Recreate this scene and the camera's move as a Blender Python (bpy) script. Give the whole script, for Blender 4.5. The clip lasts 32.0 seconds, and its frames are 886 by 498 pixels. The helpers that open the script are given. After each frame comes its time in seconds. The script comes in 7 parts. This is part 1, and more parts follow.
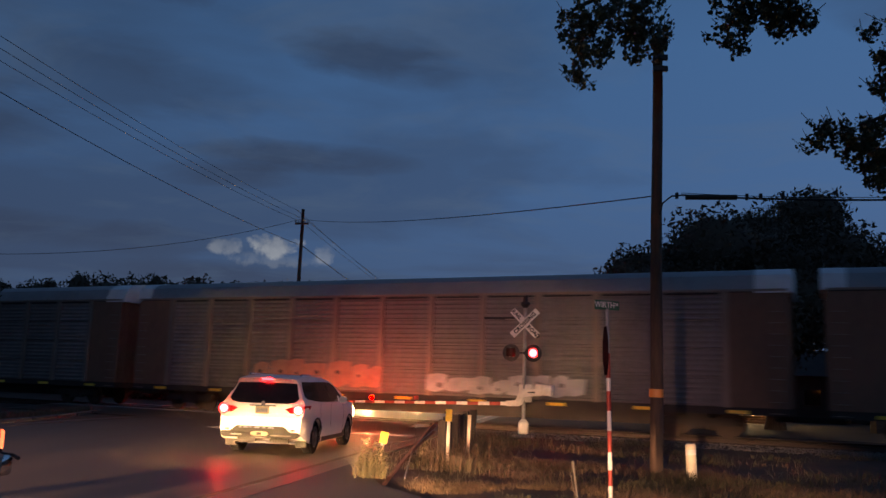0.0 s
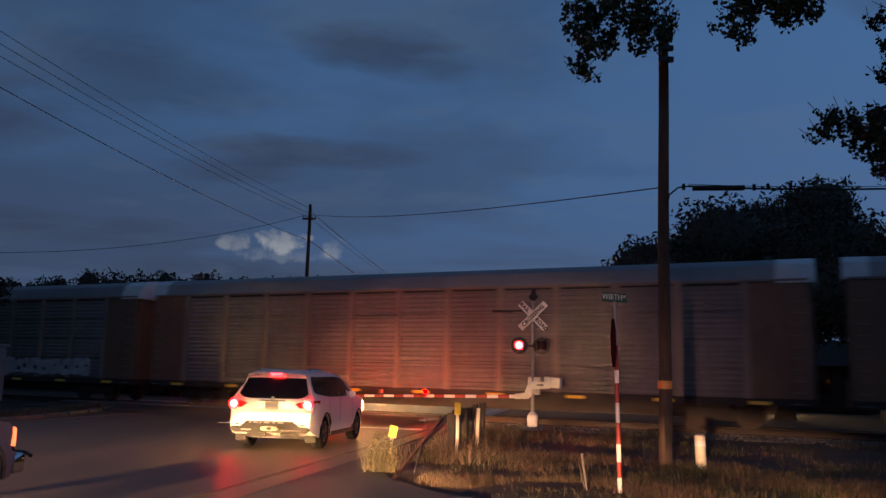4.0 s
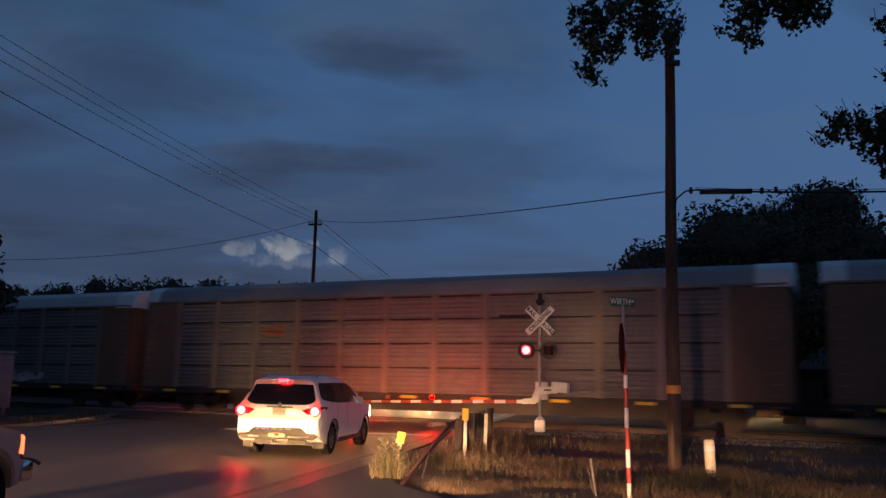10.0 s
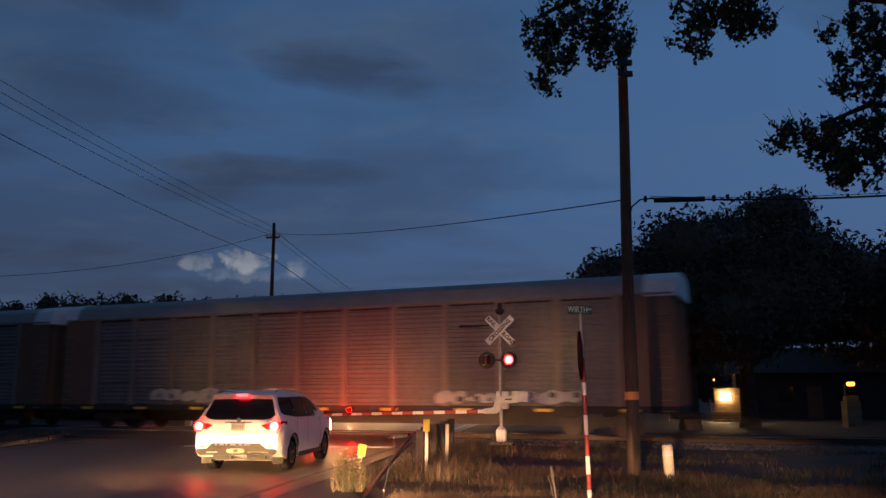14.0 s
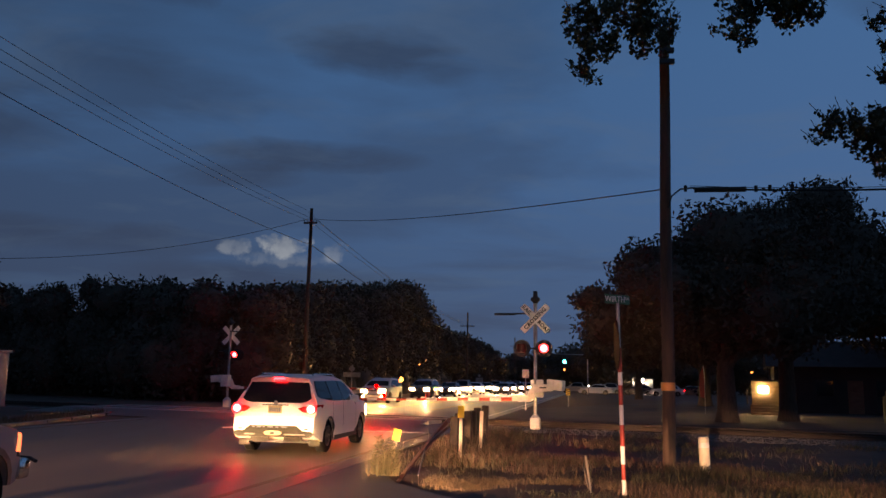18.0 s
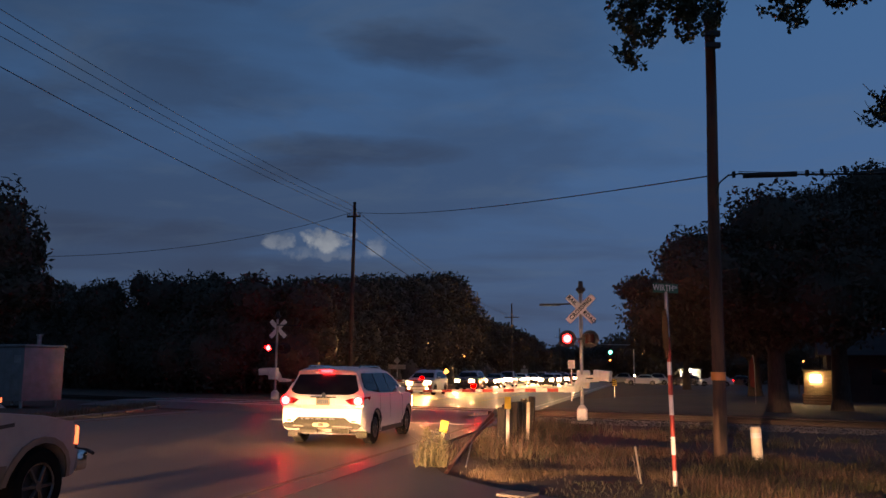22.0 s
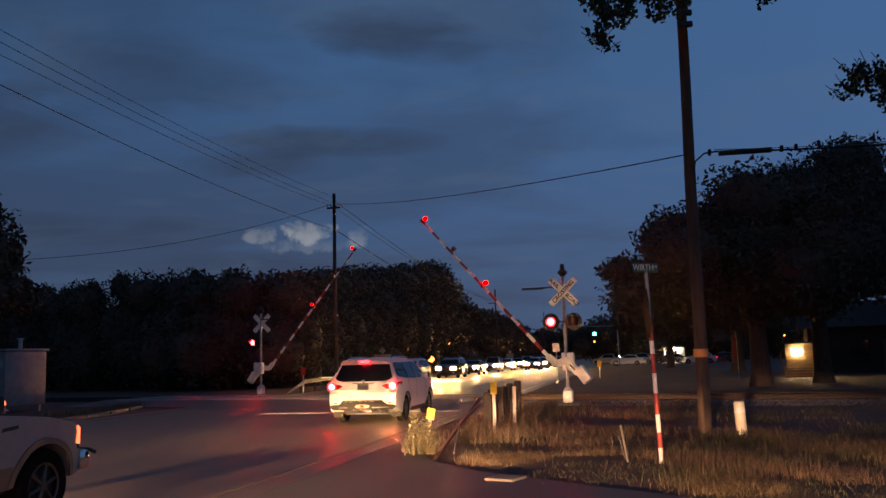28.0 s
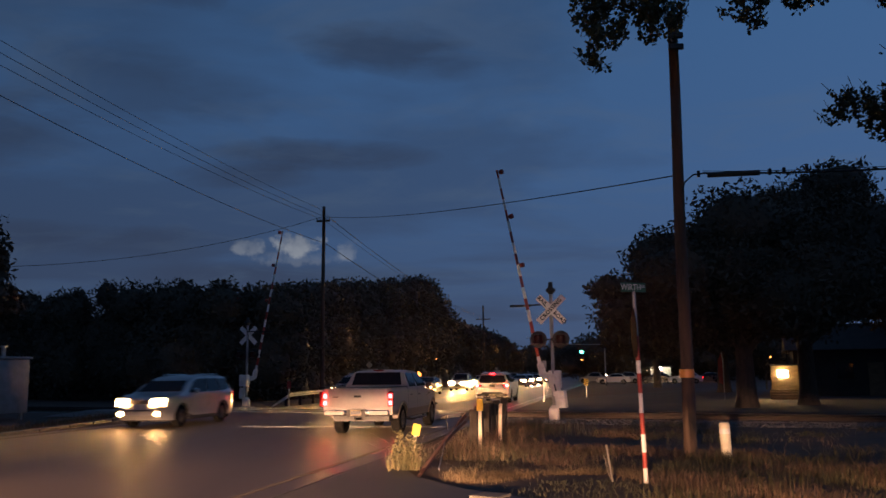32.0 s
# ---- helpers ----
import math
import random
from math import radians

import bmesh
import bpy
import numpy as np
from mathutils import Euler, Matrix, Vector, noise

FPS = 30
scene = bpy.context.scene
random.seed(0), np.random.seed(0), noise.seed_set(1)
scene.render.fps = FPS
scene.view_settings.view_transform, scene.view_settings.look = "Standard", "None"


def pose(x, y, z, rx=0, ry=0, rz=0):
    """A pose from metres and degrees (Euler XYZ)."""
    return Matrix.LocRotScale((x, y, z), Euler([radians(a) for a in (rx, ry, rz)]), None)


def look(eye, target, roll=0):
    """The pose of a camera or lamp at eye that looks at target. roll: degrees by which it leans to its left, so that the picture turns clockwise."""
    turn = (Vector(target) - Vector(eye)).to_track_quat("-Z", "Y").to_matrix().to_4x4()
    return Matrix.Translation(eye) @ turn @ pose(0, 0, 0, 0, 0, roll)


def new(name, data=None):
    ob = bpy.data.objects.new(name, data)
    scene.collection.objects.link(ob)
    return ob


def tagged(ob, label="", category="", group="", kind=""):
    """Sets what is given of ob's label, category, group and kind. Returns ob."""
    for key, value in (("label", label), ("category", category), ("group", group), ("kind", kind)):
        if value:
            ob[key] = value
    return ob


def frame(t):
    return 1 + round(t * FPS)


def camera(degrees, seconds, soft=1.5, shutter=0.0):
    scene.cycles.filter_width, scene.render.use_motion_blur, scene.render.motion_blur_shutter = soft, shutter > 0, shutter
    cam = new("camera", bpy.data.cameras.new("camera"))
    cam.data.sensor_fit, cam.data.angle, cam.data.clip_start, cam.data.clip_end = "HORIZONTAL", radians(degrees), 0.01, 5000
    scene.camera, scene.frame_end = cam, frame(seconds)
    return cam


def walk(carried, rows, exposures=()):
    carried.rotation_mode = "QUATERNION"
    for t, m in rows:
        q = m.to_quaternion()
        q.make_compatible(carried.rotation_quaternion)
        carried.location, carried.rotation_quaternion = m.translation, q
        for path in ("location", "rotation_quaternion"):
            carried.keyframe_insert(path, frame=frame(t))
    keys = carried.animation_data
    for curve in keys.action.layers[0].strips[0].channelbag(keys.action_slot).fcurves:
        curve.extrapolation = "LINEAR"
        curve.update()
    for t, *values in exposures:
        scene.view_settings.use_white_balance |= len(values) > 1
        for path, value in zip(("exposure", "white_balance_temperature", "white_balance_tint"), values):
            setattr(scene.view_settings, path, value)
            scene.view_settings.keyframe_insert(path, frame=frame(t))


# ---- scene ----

# ---------------------------------------------------------------- camera
cam = camera(56.0, 32.0, shutter=0.5)
EYE_Z = 1.65
# seconds, yaw, pitch, roll (degrees), sway x, y, z (metres)
PATH = [
    (0, -0.87, 9.17, 1.92, 0.013, 0.006, 0.000),
    (0.5, -0.02, 9.06, 1.67, 0.013, 0.002, -0.002),
    (1, -0.03, 9.38, 1.33, 0.022, -0.008, 0.004),
    (1.5, -0.14, 9.56, 0.98, 0.022, -0.009, 0.007),
    (2, -0.15, 9.12, 0.51, 0.022, -0.011, 0.006),
    (2.5, -0.28, 8.73, 0.51, 0.022, -0.012, 0.000),
    (3, -0.43, 8.61, 0.77, 0.028, -0.011, 0.004),
    (3.5, -0.52, 8.63, 1.28, 0.027, -0.012, 0.007),
    (5.5, -0.02, 9.00, 1.22, 0.016, -0.010, 0.005),
    (6, -0.30, 9.03, 1.25, 0.010, -0.008, 0.008),
    (6.5, -0.51, 9.40, 1.38, 0.003, 0.001, 0.007),
    (7, -0.62, 9.66, 1.60, -0.006, 0.005, 0.007),
    (7.5, -0.80, 9.67, 1.94, -0.012, 0.014, 0.006),
    (8, -0.85, 9.44, 1.91, -0.017, 0.017, 0.006),
    (8.5, -0.82, 9.21, 1.59, -0.013, 0.019, 0.006),
    (9, -0.75, 9.11, 1.36, -0.011, 0.026, 0.012),
    (9.5, -0.41, 9.16, 1.26, -0.006, 0.024, 0.016),
    (10, 0.05, 9.04, 1.12, 0.002, 0.018, 0.015),
    (10.5, -0.14, 9.25, 1.19, 0.012, 0.009, 0.010),
    (11, -0.52, 9.49, 1.12, 0.012, 0.006, 0.007),
    (11.5, -0.93, 9.81, 0.88, 0.018, 0.003, 0.004),
    (12, -1.38, 10.01, 0.78, 0.024, 0.001, 0.007),
    (12.5, -2.03, 9.63, 0.43, 0.037, 0.003, 0.007),
    (13, -2.61, 8.85, 0.06, 0.033, 0.004, 0.006),
    (13.5, -2.86, 9.01, -0.24, 0.031, -0.003, 0.009),
    (14, -2.75, 9.83, -0.14, 0.024, -0.003, 0.005),
    (14.5, -2.82, 9.30, -1.12, 0.014, -0.010, 0.001),
    (16.5, -1.09, 8.20, -0.40, 0.009, -0.015, 0.004),
    (17, -0.74, 8.45, 0.05, 0.007, -0.022, 0.001),
    (17.5, -0.44, 8.80, 0.44, 0.006, -0.025, 0.001),
    (18, -0.27, 8.93, 1.02, 0.000, -0.023, 0.003),
    (18.5, -0.15, 8.81, 1.01, -0.001, -0.019, 0.005),
    (19, -0.00, 8.67, 0.94, -0.001, -0.014, 0.002),
    (19.5, 0.18, 8.40, 0.88, -0.008, -0.009, -0.001),
    (20, 0.59, 8.27, 0.79, -0.011, 0.003, -0.005),
    (20.5, 0.90, 8.04, 0.66, -0.019, 0.009, -0.007),
    (21, 1.67, 7.90, 1.11, -0.031, 0.015, -0.014),
    (21.5, 2.48, 8.06, 1.20, -0.036, 0.013, -0.010),
    (22, 2.69, 8.33, 0.59, -0.032, 0.009, -0.004),
    (22.5, 2.62, 8.21, 0.30, -0.024, 0.006, -0.012),
    (23, 2.50, 8.13, 0.18, -0.021, 0.001, -0.012),
    (23.5, 2.52, 8.08, 0.03, -0.017, 0.000, -0.010),
    (24, 2.67, 8.05, -0.06, -0.012, 0.003, -0.008),
    (24.5, 2.91, 7.85, -0.06, -0.013, 0.006, -0.010),
    (26.5, 2.79, 8.08, -0.74, -0.019, 0.005, -0.015),
    (27, 2.68, 7.30, -1.65, -0.012, 0.003, -0.021),
    (27.5, 1.87, 7.12, -2.04, -0.009, 0.008, -0.014),
    (28, 1.43, 7.50, -1.69, -0.009, 0.008, -0.013),
    (28.5, 1.37, 7.76, -1.26, -0.017, 0.014, -0.014),
    (29, 1.52, 7.73, -0.90, -0.024, 0.016, -0.014),
    (29.5, 1.61, 8.01, -0.85, -0.028, 0.010, -0.006),
    (30, 1.76, 8.74, -0.77, -0.032, -0.004, -0.005),
    (30.5, 1.75, 9.31, -0.90, -0.029, -0.011, -0.005),
    (31, 1.66, 9.41, -1.05, -0.023, -0.015, -0.007),
    (31.5, 1.59, 9.04, -1.51, -0.021, -0.007, -0.007),
    (32, 0.65, 8.53, -0.66, -0.008, -0.008, -0.005),
]


def camera_pose(yaw, pitch, roll, x, y, z):
    yw, pt = radians(yaw), radians(pitch)
    eye = Vector((x, y, EYE_Z + z))
    ahead = Vector((-math.sin(yw) * math.cos(pt), math.cos(yw) * math.cos(pt), math.sin(pt)))
    return look(eye, eye + 10 * ahead, roll)


walk(cam, [(t, camera_pose(*row)) for t, *row in PATH],
     exposures=[(0, 0.04, 6900, 10), (15, 0.02, 6900, 10), (17, 0.06, 6950, 10), (24.5, 0.06, 6950, 10), (27, 0.0, 6850, 10), (29, -0.04, 6850, 10), (29.8, -0.2, 6450, 10),
                (30.5, -0.2, 6450, 10), (31.1, -0.14, 6750, 10), (32, -0.14, 6650, 10)])

# ---------------------------------------------------------------- sky and standing lights
# plan: x right, y ahead of the camera; the road runs at 11 degrees to the right of y, the track at -25.9 degrees
ROAD = radians(11.0)
TRACK_DEG = -25.86
TRACK = radians(TRACK_DEG)
TRACK_AT = Vector((1.57, 33.05, 0.0))
RAIL_Z = 0.15


def rd(u, v, z=0.0):
    """A place by the road: u metres right of the line through the camera, v along the road."""
    return Vector((u * math.cos(ROAD) + v * math.sin(ROAD), -u * math.sin(ROAD) + v * math.cos(ROAD), z))


def tk(s, n, z=0.0):
    """A place by the track: s metres along it to the right, n beyond its middle."""
    return TRACK_AT + Vector((s * math.cos(TRACK) - n * math.sin(TRACK), s * math.sin(TRACK) + n * math.cos(TRACK), z))


def node(nt, kind, **kw):
    n = nt.nodes.new(kind)
    for k, v in kw.items():
        n.inputs[k.replace("_", " ")].default_value = v
    return n


def ramp(nt, fac, stops):
    r = nt.nodes.new("ShaderNodeValToRGB")
    els = r.color_ramp.elements
    while len(els) < len(stops):
        els.new(0.5)
    for e, (p, c) in zip(els, stops):
        e.position, e.color = p, (c if len(c) == 4 else (*c, 1))
    nt.links.new(fac, r.inputs[0])
    return r.outputs[0]


def calc(nt, op, a, b=None, clamp=False):
    m = nt.nodes.new("ShaderNodeMath")
    m.operation, m.use_clamp = op, clamp
    for i, v in enumerate((a, b)):
        if v is None:
            continue
        if hasattr(v, "links"):
            nt.links.new(v, m.inputs[i])
        else:
            m.inputs[i].default_value = v
    return m.outputs[0]


def mix(nt, fac, a, b, kind="MIX"):
    m = nt.nodes.new("ShaderNodeMix")
    m.data_type, m.blend_type = "RGBA", kind
    for sock, v in ((m.inputs[0], fac), (m.inputs[6], a), (m.inputs[7], b)):
        if hasattr(v, "links"):
            nt.links.new(v, sock)
        else:
            sock.default_value = v if isinstance(v, float) else (*v, 1)
    return m.outputs[2]


def dusk_sky():
    world = bpy.data.worlds.new("dusk_sky")
    scene.world = world
    world.use_nodes = True
    nt = world.node_tree
    nt.nodes.clear()
    way = nt.nodes.new("ShaderNodeTexCoord").outputs["Generated"]
    split = nt.nodes.new("ShaderNodeSeparateXYZ")
    nt.links.new(way, split.inputs[0])
    up = split.outputs[2]
    blue = ramp(nt, up, [(0.0, (0.060, 0.091, 0.176)), (0.10, (0.055, 0.098, 0.202)), (0.22, (0.050, 0.111, 0.250)),
                         (0.38, (0.044, 0.111, 0.256)), (0.7, (0.022, 0.060, 0.150)), (1.0, (0.016, 0.042, 0.110))])
    # a broken layer of dark cloud, on a level sheet overhead
    high = calc(nt, "ADD", calc(nt, "MAXIMUM", up, 0.0), 0.10)
    sheet = nt.nodes.new("ShaderNodeCombineXYZ")
    nt.links.new(calc(nt, "DIVIDE", split.outputs[0], high), sheet.inputs[0])
    nt.links.new(calc(nt, "DIVIDE", split.outputs[1], high), sheet.inputs[1])
    big = node(nt, "ShaderNodeTexNoise", Scale=1.05, Detail=7.0, Roughness=0.52, Distortion=0.25)
    place = nt.nodes.new("ShaderNodeMapping")
    place.inputs["Location"].default_value = (3.3, 1.2, 0)
    place.inputs["Scale"].default_value = (0.75, 1.0, 1)
    nt.links.new(sheet.outputs[0], place.inputs[0])
    nt.links.new(place.outputs[0], big.inputs["Vector"])
    # more cloud towards the left of the crossing than towards the right
    lean = calc(nt, "MULTIPLY", split.outputs[0], -0.32)
    cover = ramp(nt, calc(nt, "ADD", big.outputs[0], lean), [(0.45, (0, 0, 0)), (0.61, (1, 1, 1))])
    dark = ramp(nt, up, [(0.0, (0.046, 0.053, 0.089)), (0.3, (0.030, 0.043, 0.079)), (1.0, (0.016, 0.030, 0.066))])
    sky = mix(nt, calc(nt, "MULTIPLY", cover, 0.38), blue, dark)
    # single dark clouds: bearing to the left, height (degrees), half width, half height, weight
    soft = nt.nodes.new("ShaderNodeMapping")
    soft.inputs["Scale"].default_value = (1, 1, 3.2)
    nt.links.new(way, soft.inputs[0])
    rag = node(nt, "ShaderNodeTexNoise", Scale=5.5, Detail=6.0, Roughness=0.58, Distortion=0.4)
    nt.links.new(soft.outputs[0], rag.inputs["Vector"])
    for az, el, wide, tall, weight in ((5.2, 22.2, 0.100, 0.034, 0.62), (0.2, 20.6, 0.060, 0.020, 0.40), (9.0, 14.9, 0.15, 0.020, 0.60), (14.5, 13.4, 0.10, 0.017, 0.45),
                                       (21.0, 18.8, 0.16, 0.050, 0.42), (23.5, 26.0, 0.16, 0.040, 0.55), (24.0, 8.6, 0.17, 0.024, 0.50), (14.0, 6.8, 0.16, 0.018, 0.36),
                                       (33.0, 15.0, 0.14, 0.05, 0.5), (-38.0, 24.0, 0.2, 0.05, 0.4), (70.0, 20.0, 0.4, 0.1, 0.6), (-80.0, 25.0, 0.4, 0.1, 0.5), (150.0, 18.0, 0.5, 0.08, 0.6)):
        a, e = radians(az), radians(el)
        axis = Vector((-math.sin(a) * math.cos(e), math.cos(a) * math.cos(e), math.sin(e)))
        side = Vector((math.cos(a), math.sin(a), 0))
        off = []
        for ax, w in ((side, wide), (side.cross(axis), tall), (axis, 1.0)):
            d = nt.nodes.new("ShaderNodeVectorMath")
            d.operation = "DOT_PRODUCT"
            nt.links.new(way, d.inputs[0])
            d.inputs[1].default_value = ax
            off.append(calc(nt, "DIVIDE", d.outputs["Value"], w))
        far = calc(nt, "ADD", calc(nt, "MULTIPLY", off[0], off[0]), calc(nt, "MULTIPLY", off[1], off[1]))
        edge = calc(nt, "ADD", calc(nt, "SUBTRACT", 1.0, far), calc(nt, "MULTIPLY", calc(nt, "SUBTRACT", rag.outputs[0], 0.5), 3.0))
        mask = calc(nt, "MULTIPLY", ramp(nt, edge, [(0.0, (0, 0, 0)), (1.0, (1, 1, 1))]), calc(nt, "GREATER_THAN", off[2], 0.3))
        sky = mix(nt, calc(nt, "MULTIPLY", mask, weight), sky, dark)
    wisp = node(nt, "ShaderNodeTexNoise", Scale=2.2, Detail=5.0, Roughness=0.6, Distortion=0.6)
    nt.links.new(place.outputs[0], wisp.inputs["Vector"])
    pale = calc(nt, "MULTIPLY", ramp(nt, wisp.outputs[0], [(0.50, (0, 0, 0)), (0.78, (1, 1, 1))]), 0.5)
    sky = mix(nt, pale, sky, (0.075, 0.120, 0.205))
    # the last light lies to the right
    side_light = calc(nt, "ADD", 0.98, calc(nt, "MULTIPLY", split.outputs[0], 0.36))
    sky = mix(nt, 1.0, sky, side_light, "MULTIPLY")
    # the lit heads of cumulus that stand low behind the far pole
    for az, el, wide, tall, seed, light in ((13.9, 8.5, 0.024, 0.013, 1.7, 0.42), (10.7, 8.8, 0.036, 0.017, 4.1, 0.80), (7.0, 8.5, 0.018, 0.015, 7.7, 0.35),
                                            (10.8, 7.9, 0.070, 0.012, 9.3, 0.22)):
        a, e = radians(az), radians(el)
        axis = Vector((-math.sin(a) * math.cos(e), math.cos(a) * math.cos(e), math.sin(e)))
        side = Vector((math.cos(a), math.sin(a), 0))
        puff = node(nt, "ShaderNodeTexNoise", Scale=46.0, Detail=5.0, Roughness=0.55)
        nt.links.new(way, puff.inputs["Vector"])
        size = []
        for ax, w in ((side, wide), (side.cross(axis), tall), (axis, 1.0)):
            d = nt.nodes.new("ShaderNodeVectorMath")
            d.operation = "DOT_PRODUCT"
            nt.links.new(way, d.inputs[0])
            d.inputs[1].default_value = ax
            size.append(calc(nt, "DIVIDE", d.outputs["Value"], w))
        far = calc(nt, "ADD", calc(nt, "MULTIPLY", size[0], size[0]), calc(nt, "MULTIPLY", size[1], size[1]))
        edge = calc(nt, "ADD", calc(nt, "SUBTRACT", 1.0, far), calc(nt, "MULTIPLY", calc(nt, "SUBTRACT", puff.outputs[0], 0.5), 3.2))
        front = calc(nt, "GREATER_THAN", size[2], 0.5)
        mask = calc(nt, "MULTIPLY", ramp(nt, edge, [(0.30, (0, 0, 0)), (0.85, (1, 1, 1))]), front)
        mask = calc(nt, "MULTIPLY", mask, light)
        lit = ramp(nt, calc(nt, "ADD", calc(nt, "MULTIPLY", size[1], -0.25), calc(nt, "ADD", 0.1, puff.outputs[0])),
                   [(0.3, (0.085, 0.110, 0.165)), (0.75, (0.29, 0.32, 0.37))])
        sky = mix(nt, mask, sky, lit)
    back = nt.nodes.new("ShaderNodeBackground")
    nt.links.new(sky, back.inputs[0])
    back.inputs[1].default_value = 1.0
    out = nt.nodes.new("ShaderNodeOutputWorld")
    nt.links.new(back.outputs[0], out.inputs[0])


dusk_sky()


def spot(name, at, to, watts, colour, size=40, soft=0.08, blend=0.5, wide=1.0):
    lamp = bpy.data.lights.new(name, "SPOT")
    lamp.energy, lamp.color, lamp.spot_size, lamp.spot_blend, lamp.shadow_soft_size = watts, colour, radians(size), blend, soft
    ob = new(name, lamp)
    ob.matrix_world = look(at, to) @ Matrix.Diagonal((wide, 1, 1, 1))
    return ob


# unseen lamps added behind the camera, as for an assumed car waiting there
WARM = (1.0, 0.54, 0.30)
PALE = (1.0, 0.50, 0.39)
spot("added_spot", (-3.6, -4.6, 0.95), (-1.2, 15.4, -0.75), 25000, WARM, 10, 0.05, 0.45, 1.5)
spot("added_spot", (-2.2, -5.0, 0.95), (2.2, 15.0, -0.75), 36000, WARM, 10.5, 0.05, 0.45, 3.7)
# wide third lamp, added to brighten pole, sign and train
spot("added_spot", (-2.9, -4.9, 0.98), (1.0, 20.0, 1.0), 9000, PALE, 19, 0.06, 1.0, 1.7)
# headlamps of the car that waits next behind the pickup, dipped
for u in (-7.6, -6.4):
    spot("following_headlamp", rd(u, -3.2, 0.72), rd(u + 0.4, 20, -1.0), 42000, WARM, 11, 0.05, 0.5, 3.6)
# and of an unseen car assumed in the middle lane, added to light the road
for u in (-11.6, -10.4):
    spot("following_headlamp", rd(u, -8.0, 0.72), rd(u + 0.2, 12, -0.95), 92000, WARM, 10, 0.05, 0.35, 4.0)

# ---------------------------------------------------------------- materials


def mat(name, c1, c2=None, rough=0.6, metal=0.0, scale=6.0, bump=0.0, fine=60.0, coat=0.0, glow=0.0, each=0.0, stretch=(1, 1, 1), spread=(0.35, 0.65), gloss=0.5):
    """A surface of two colours mixed at two scales, with relief, and a shift from piece to piece."""
    m = bpy.data.materials.new(name)
    m.use_nodes = True
    nt = m.node_tree
    bsdf = nt.nodes["Principled BSDF"]
    co = nt.nodes.new("ShaderNodeTexCoord").outputs["Object"]
    mp = nt.nodes.new("ShaderNodeMapping")
    mp.inputs["Scale"].default_value = stretch
    nt.links.new(co, mp.inputs[0])
    n1 = node(nt, "ShaderNodeTexNoise", Scale=scale, Detail=4.0, Roughness=0.6)
    n2 = node(nt, "ShaderNodeTexNoise", Scale=fine, Detail=3.0, Roughness=0.6)
    for n in (n1, n2):
        nt.links.new(mp.outputs[0], n.inputs["Vector"])
    both = calc(nt, "ADD", calc(nt, "MULTIPLY", n1.outputs[0], 0.7), calc(nt, "MULTIPLY", n2.outputs[0], 0.3))
    c2 = c2 or tuple(v * 0.8 for v in c1)
    col = ramp(nt, both, [(spread[0], c2), (spread[1], c1)])
    if each:
        info = nt.nodes.new("ShaderNodeObjectInfo")
        k = calc(nt, "ADD", calc(nt, "MULTIPLY", info.outputs["Random"], 2 * each), 1 - each)
        col = mix(nt, 1.0, col, k, "MULTIPLY")
    nt.links.new(col, bsdf.inputs["Base Color"])
    nt.links.new(calc(nt, "ADD", calc(nt, "MULTIPLY", calc(nt, "SUBTRACT", both, 0.5), 0.35), rough, True), bsdf.inputs["Roughness"])
    bsdf.inputs["Metallic"].default_value = metal
    bsdf.inputs["Coat Weight"].default_value = coat
    bsdf.inputs["Specular IOR Level"].default_value = gloss
    bsdf.inputs["Coat Roughness"].default_value = 0.08
    if bump:
        b = nt.nodes.new("ShaderNodeBump")
        b.inputs["Strength"].default_value, b.inputs["Distance"].default_value = 0.6, bump
        nt.links.new(both, b.inputs["Height"])
        nt.links.new(b.outputs[0], bsdf.inputs["Normal"])
    if glow:
        nt.links.new(col, bsdf.inputs["Emission Color"])
        bsdf.inputs["Emission Strength"].default_value = glow
    return m


def lamp_mat(name, colour, strength, base=(0.3, 0.3, 0.3)):
    m = bpy.data.materials.new(name)
    m.use_nodes = True
    b = m.node_tree.nodes["Principled BSDF"]
    b.inputs["Base Color"].default_value = (*base, 1)
    b.inputs["Roughness"].default_value = 0.2
    b.inputs["Emission Color"].default_value = (*colour, 1)
    b.inputs["Emission Strength"].default_value = strength
    return m


M = {}
M["asphalt"] = mat("asphalt", (0.135, 0.100, 0.078), (0.070, 0.052, 0.042), 0.45, scale=0.45, fine=38, bump=0.004, stretch=(1, 0.25, 1), gloss=0.33)
M["side_asphalt"] = mat("side_asphalt", (0.060, 0.056, 0.054), (0.030, 0.029, 0.028), 0.62, scale=0.7, fine=40, bump=0.008)
M["line_white"] = mat("worn_white_line", (0.55, 0.53, 0.48), (0.16, 0.15, 0.14), 0.6, scale=3, fine=40, spread=(0.38, 0.55))
M["line_yellow"] = mat("worn_yellow_line", (0.50, 0.33, 0.06), (0.16, 0.12, 0.05), 0.6, scale=3, fine=40, spread=(0.38, 0.55))
M["ground"] = mat("dry_ground", (0.112, 0.072, 0.050), (0.048, 0.032, 0.024), 0.95, scale=0.8, fine=9, bump=0.04)
M["grass_rust"] = mat("rusty_weed", (0.140, 0.088, 0.058), (0.052, 0.034, 0.024), 0.85, scale=1.3, fine=9)
M["lot"] = mat("packed_lot", (0.105, 0.085, 0.070), (0.05, 0.042, 0.036), 0.9, scale=0.3, fine=8, bump=0.02)
M["ballast"] = mat("ballast", (0.16, 0.145, 0.13), (0.05, 0.046, 0.042), 0.95, scale=5, fine=24, bump=0.05)
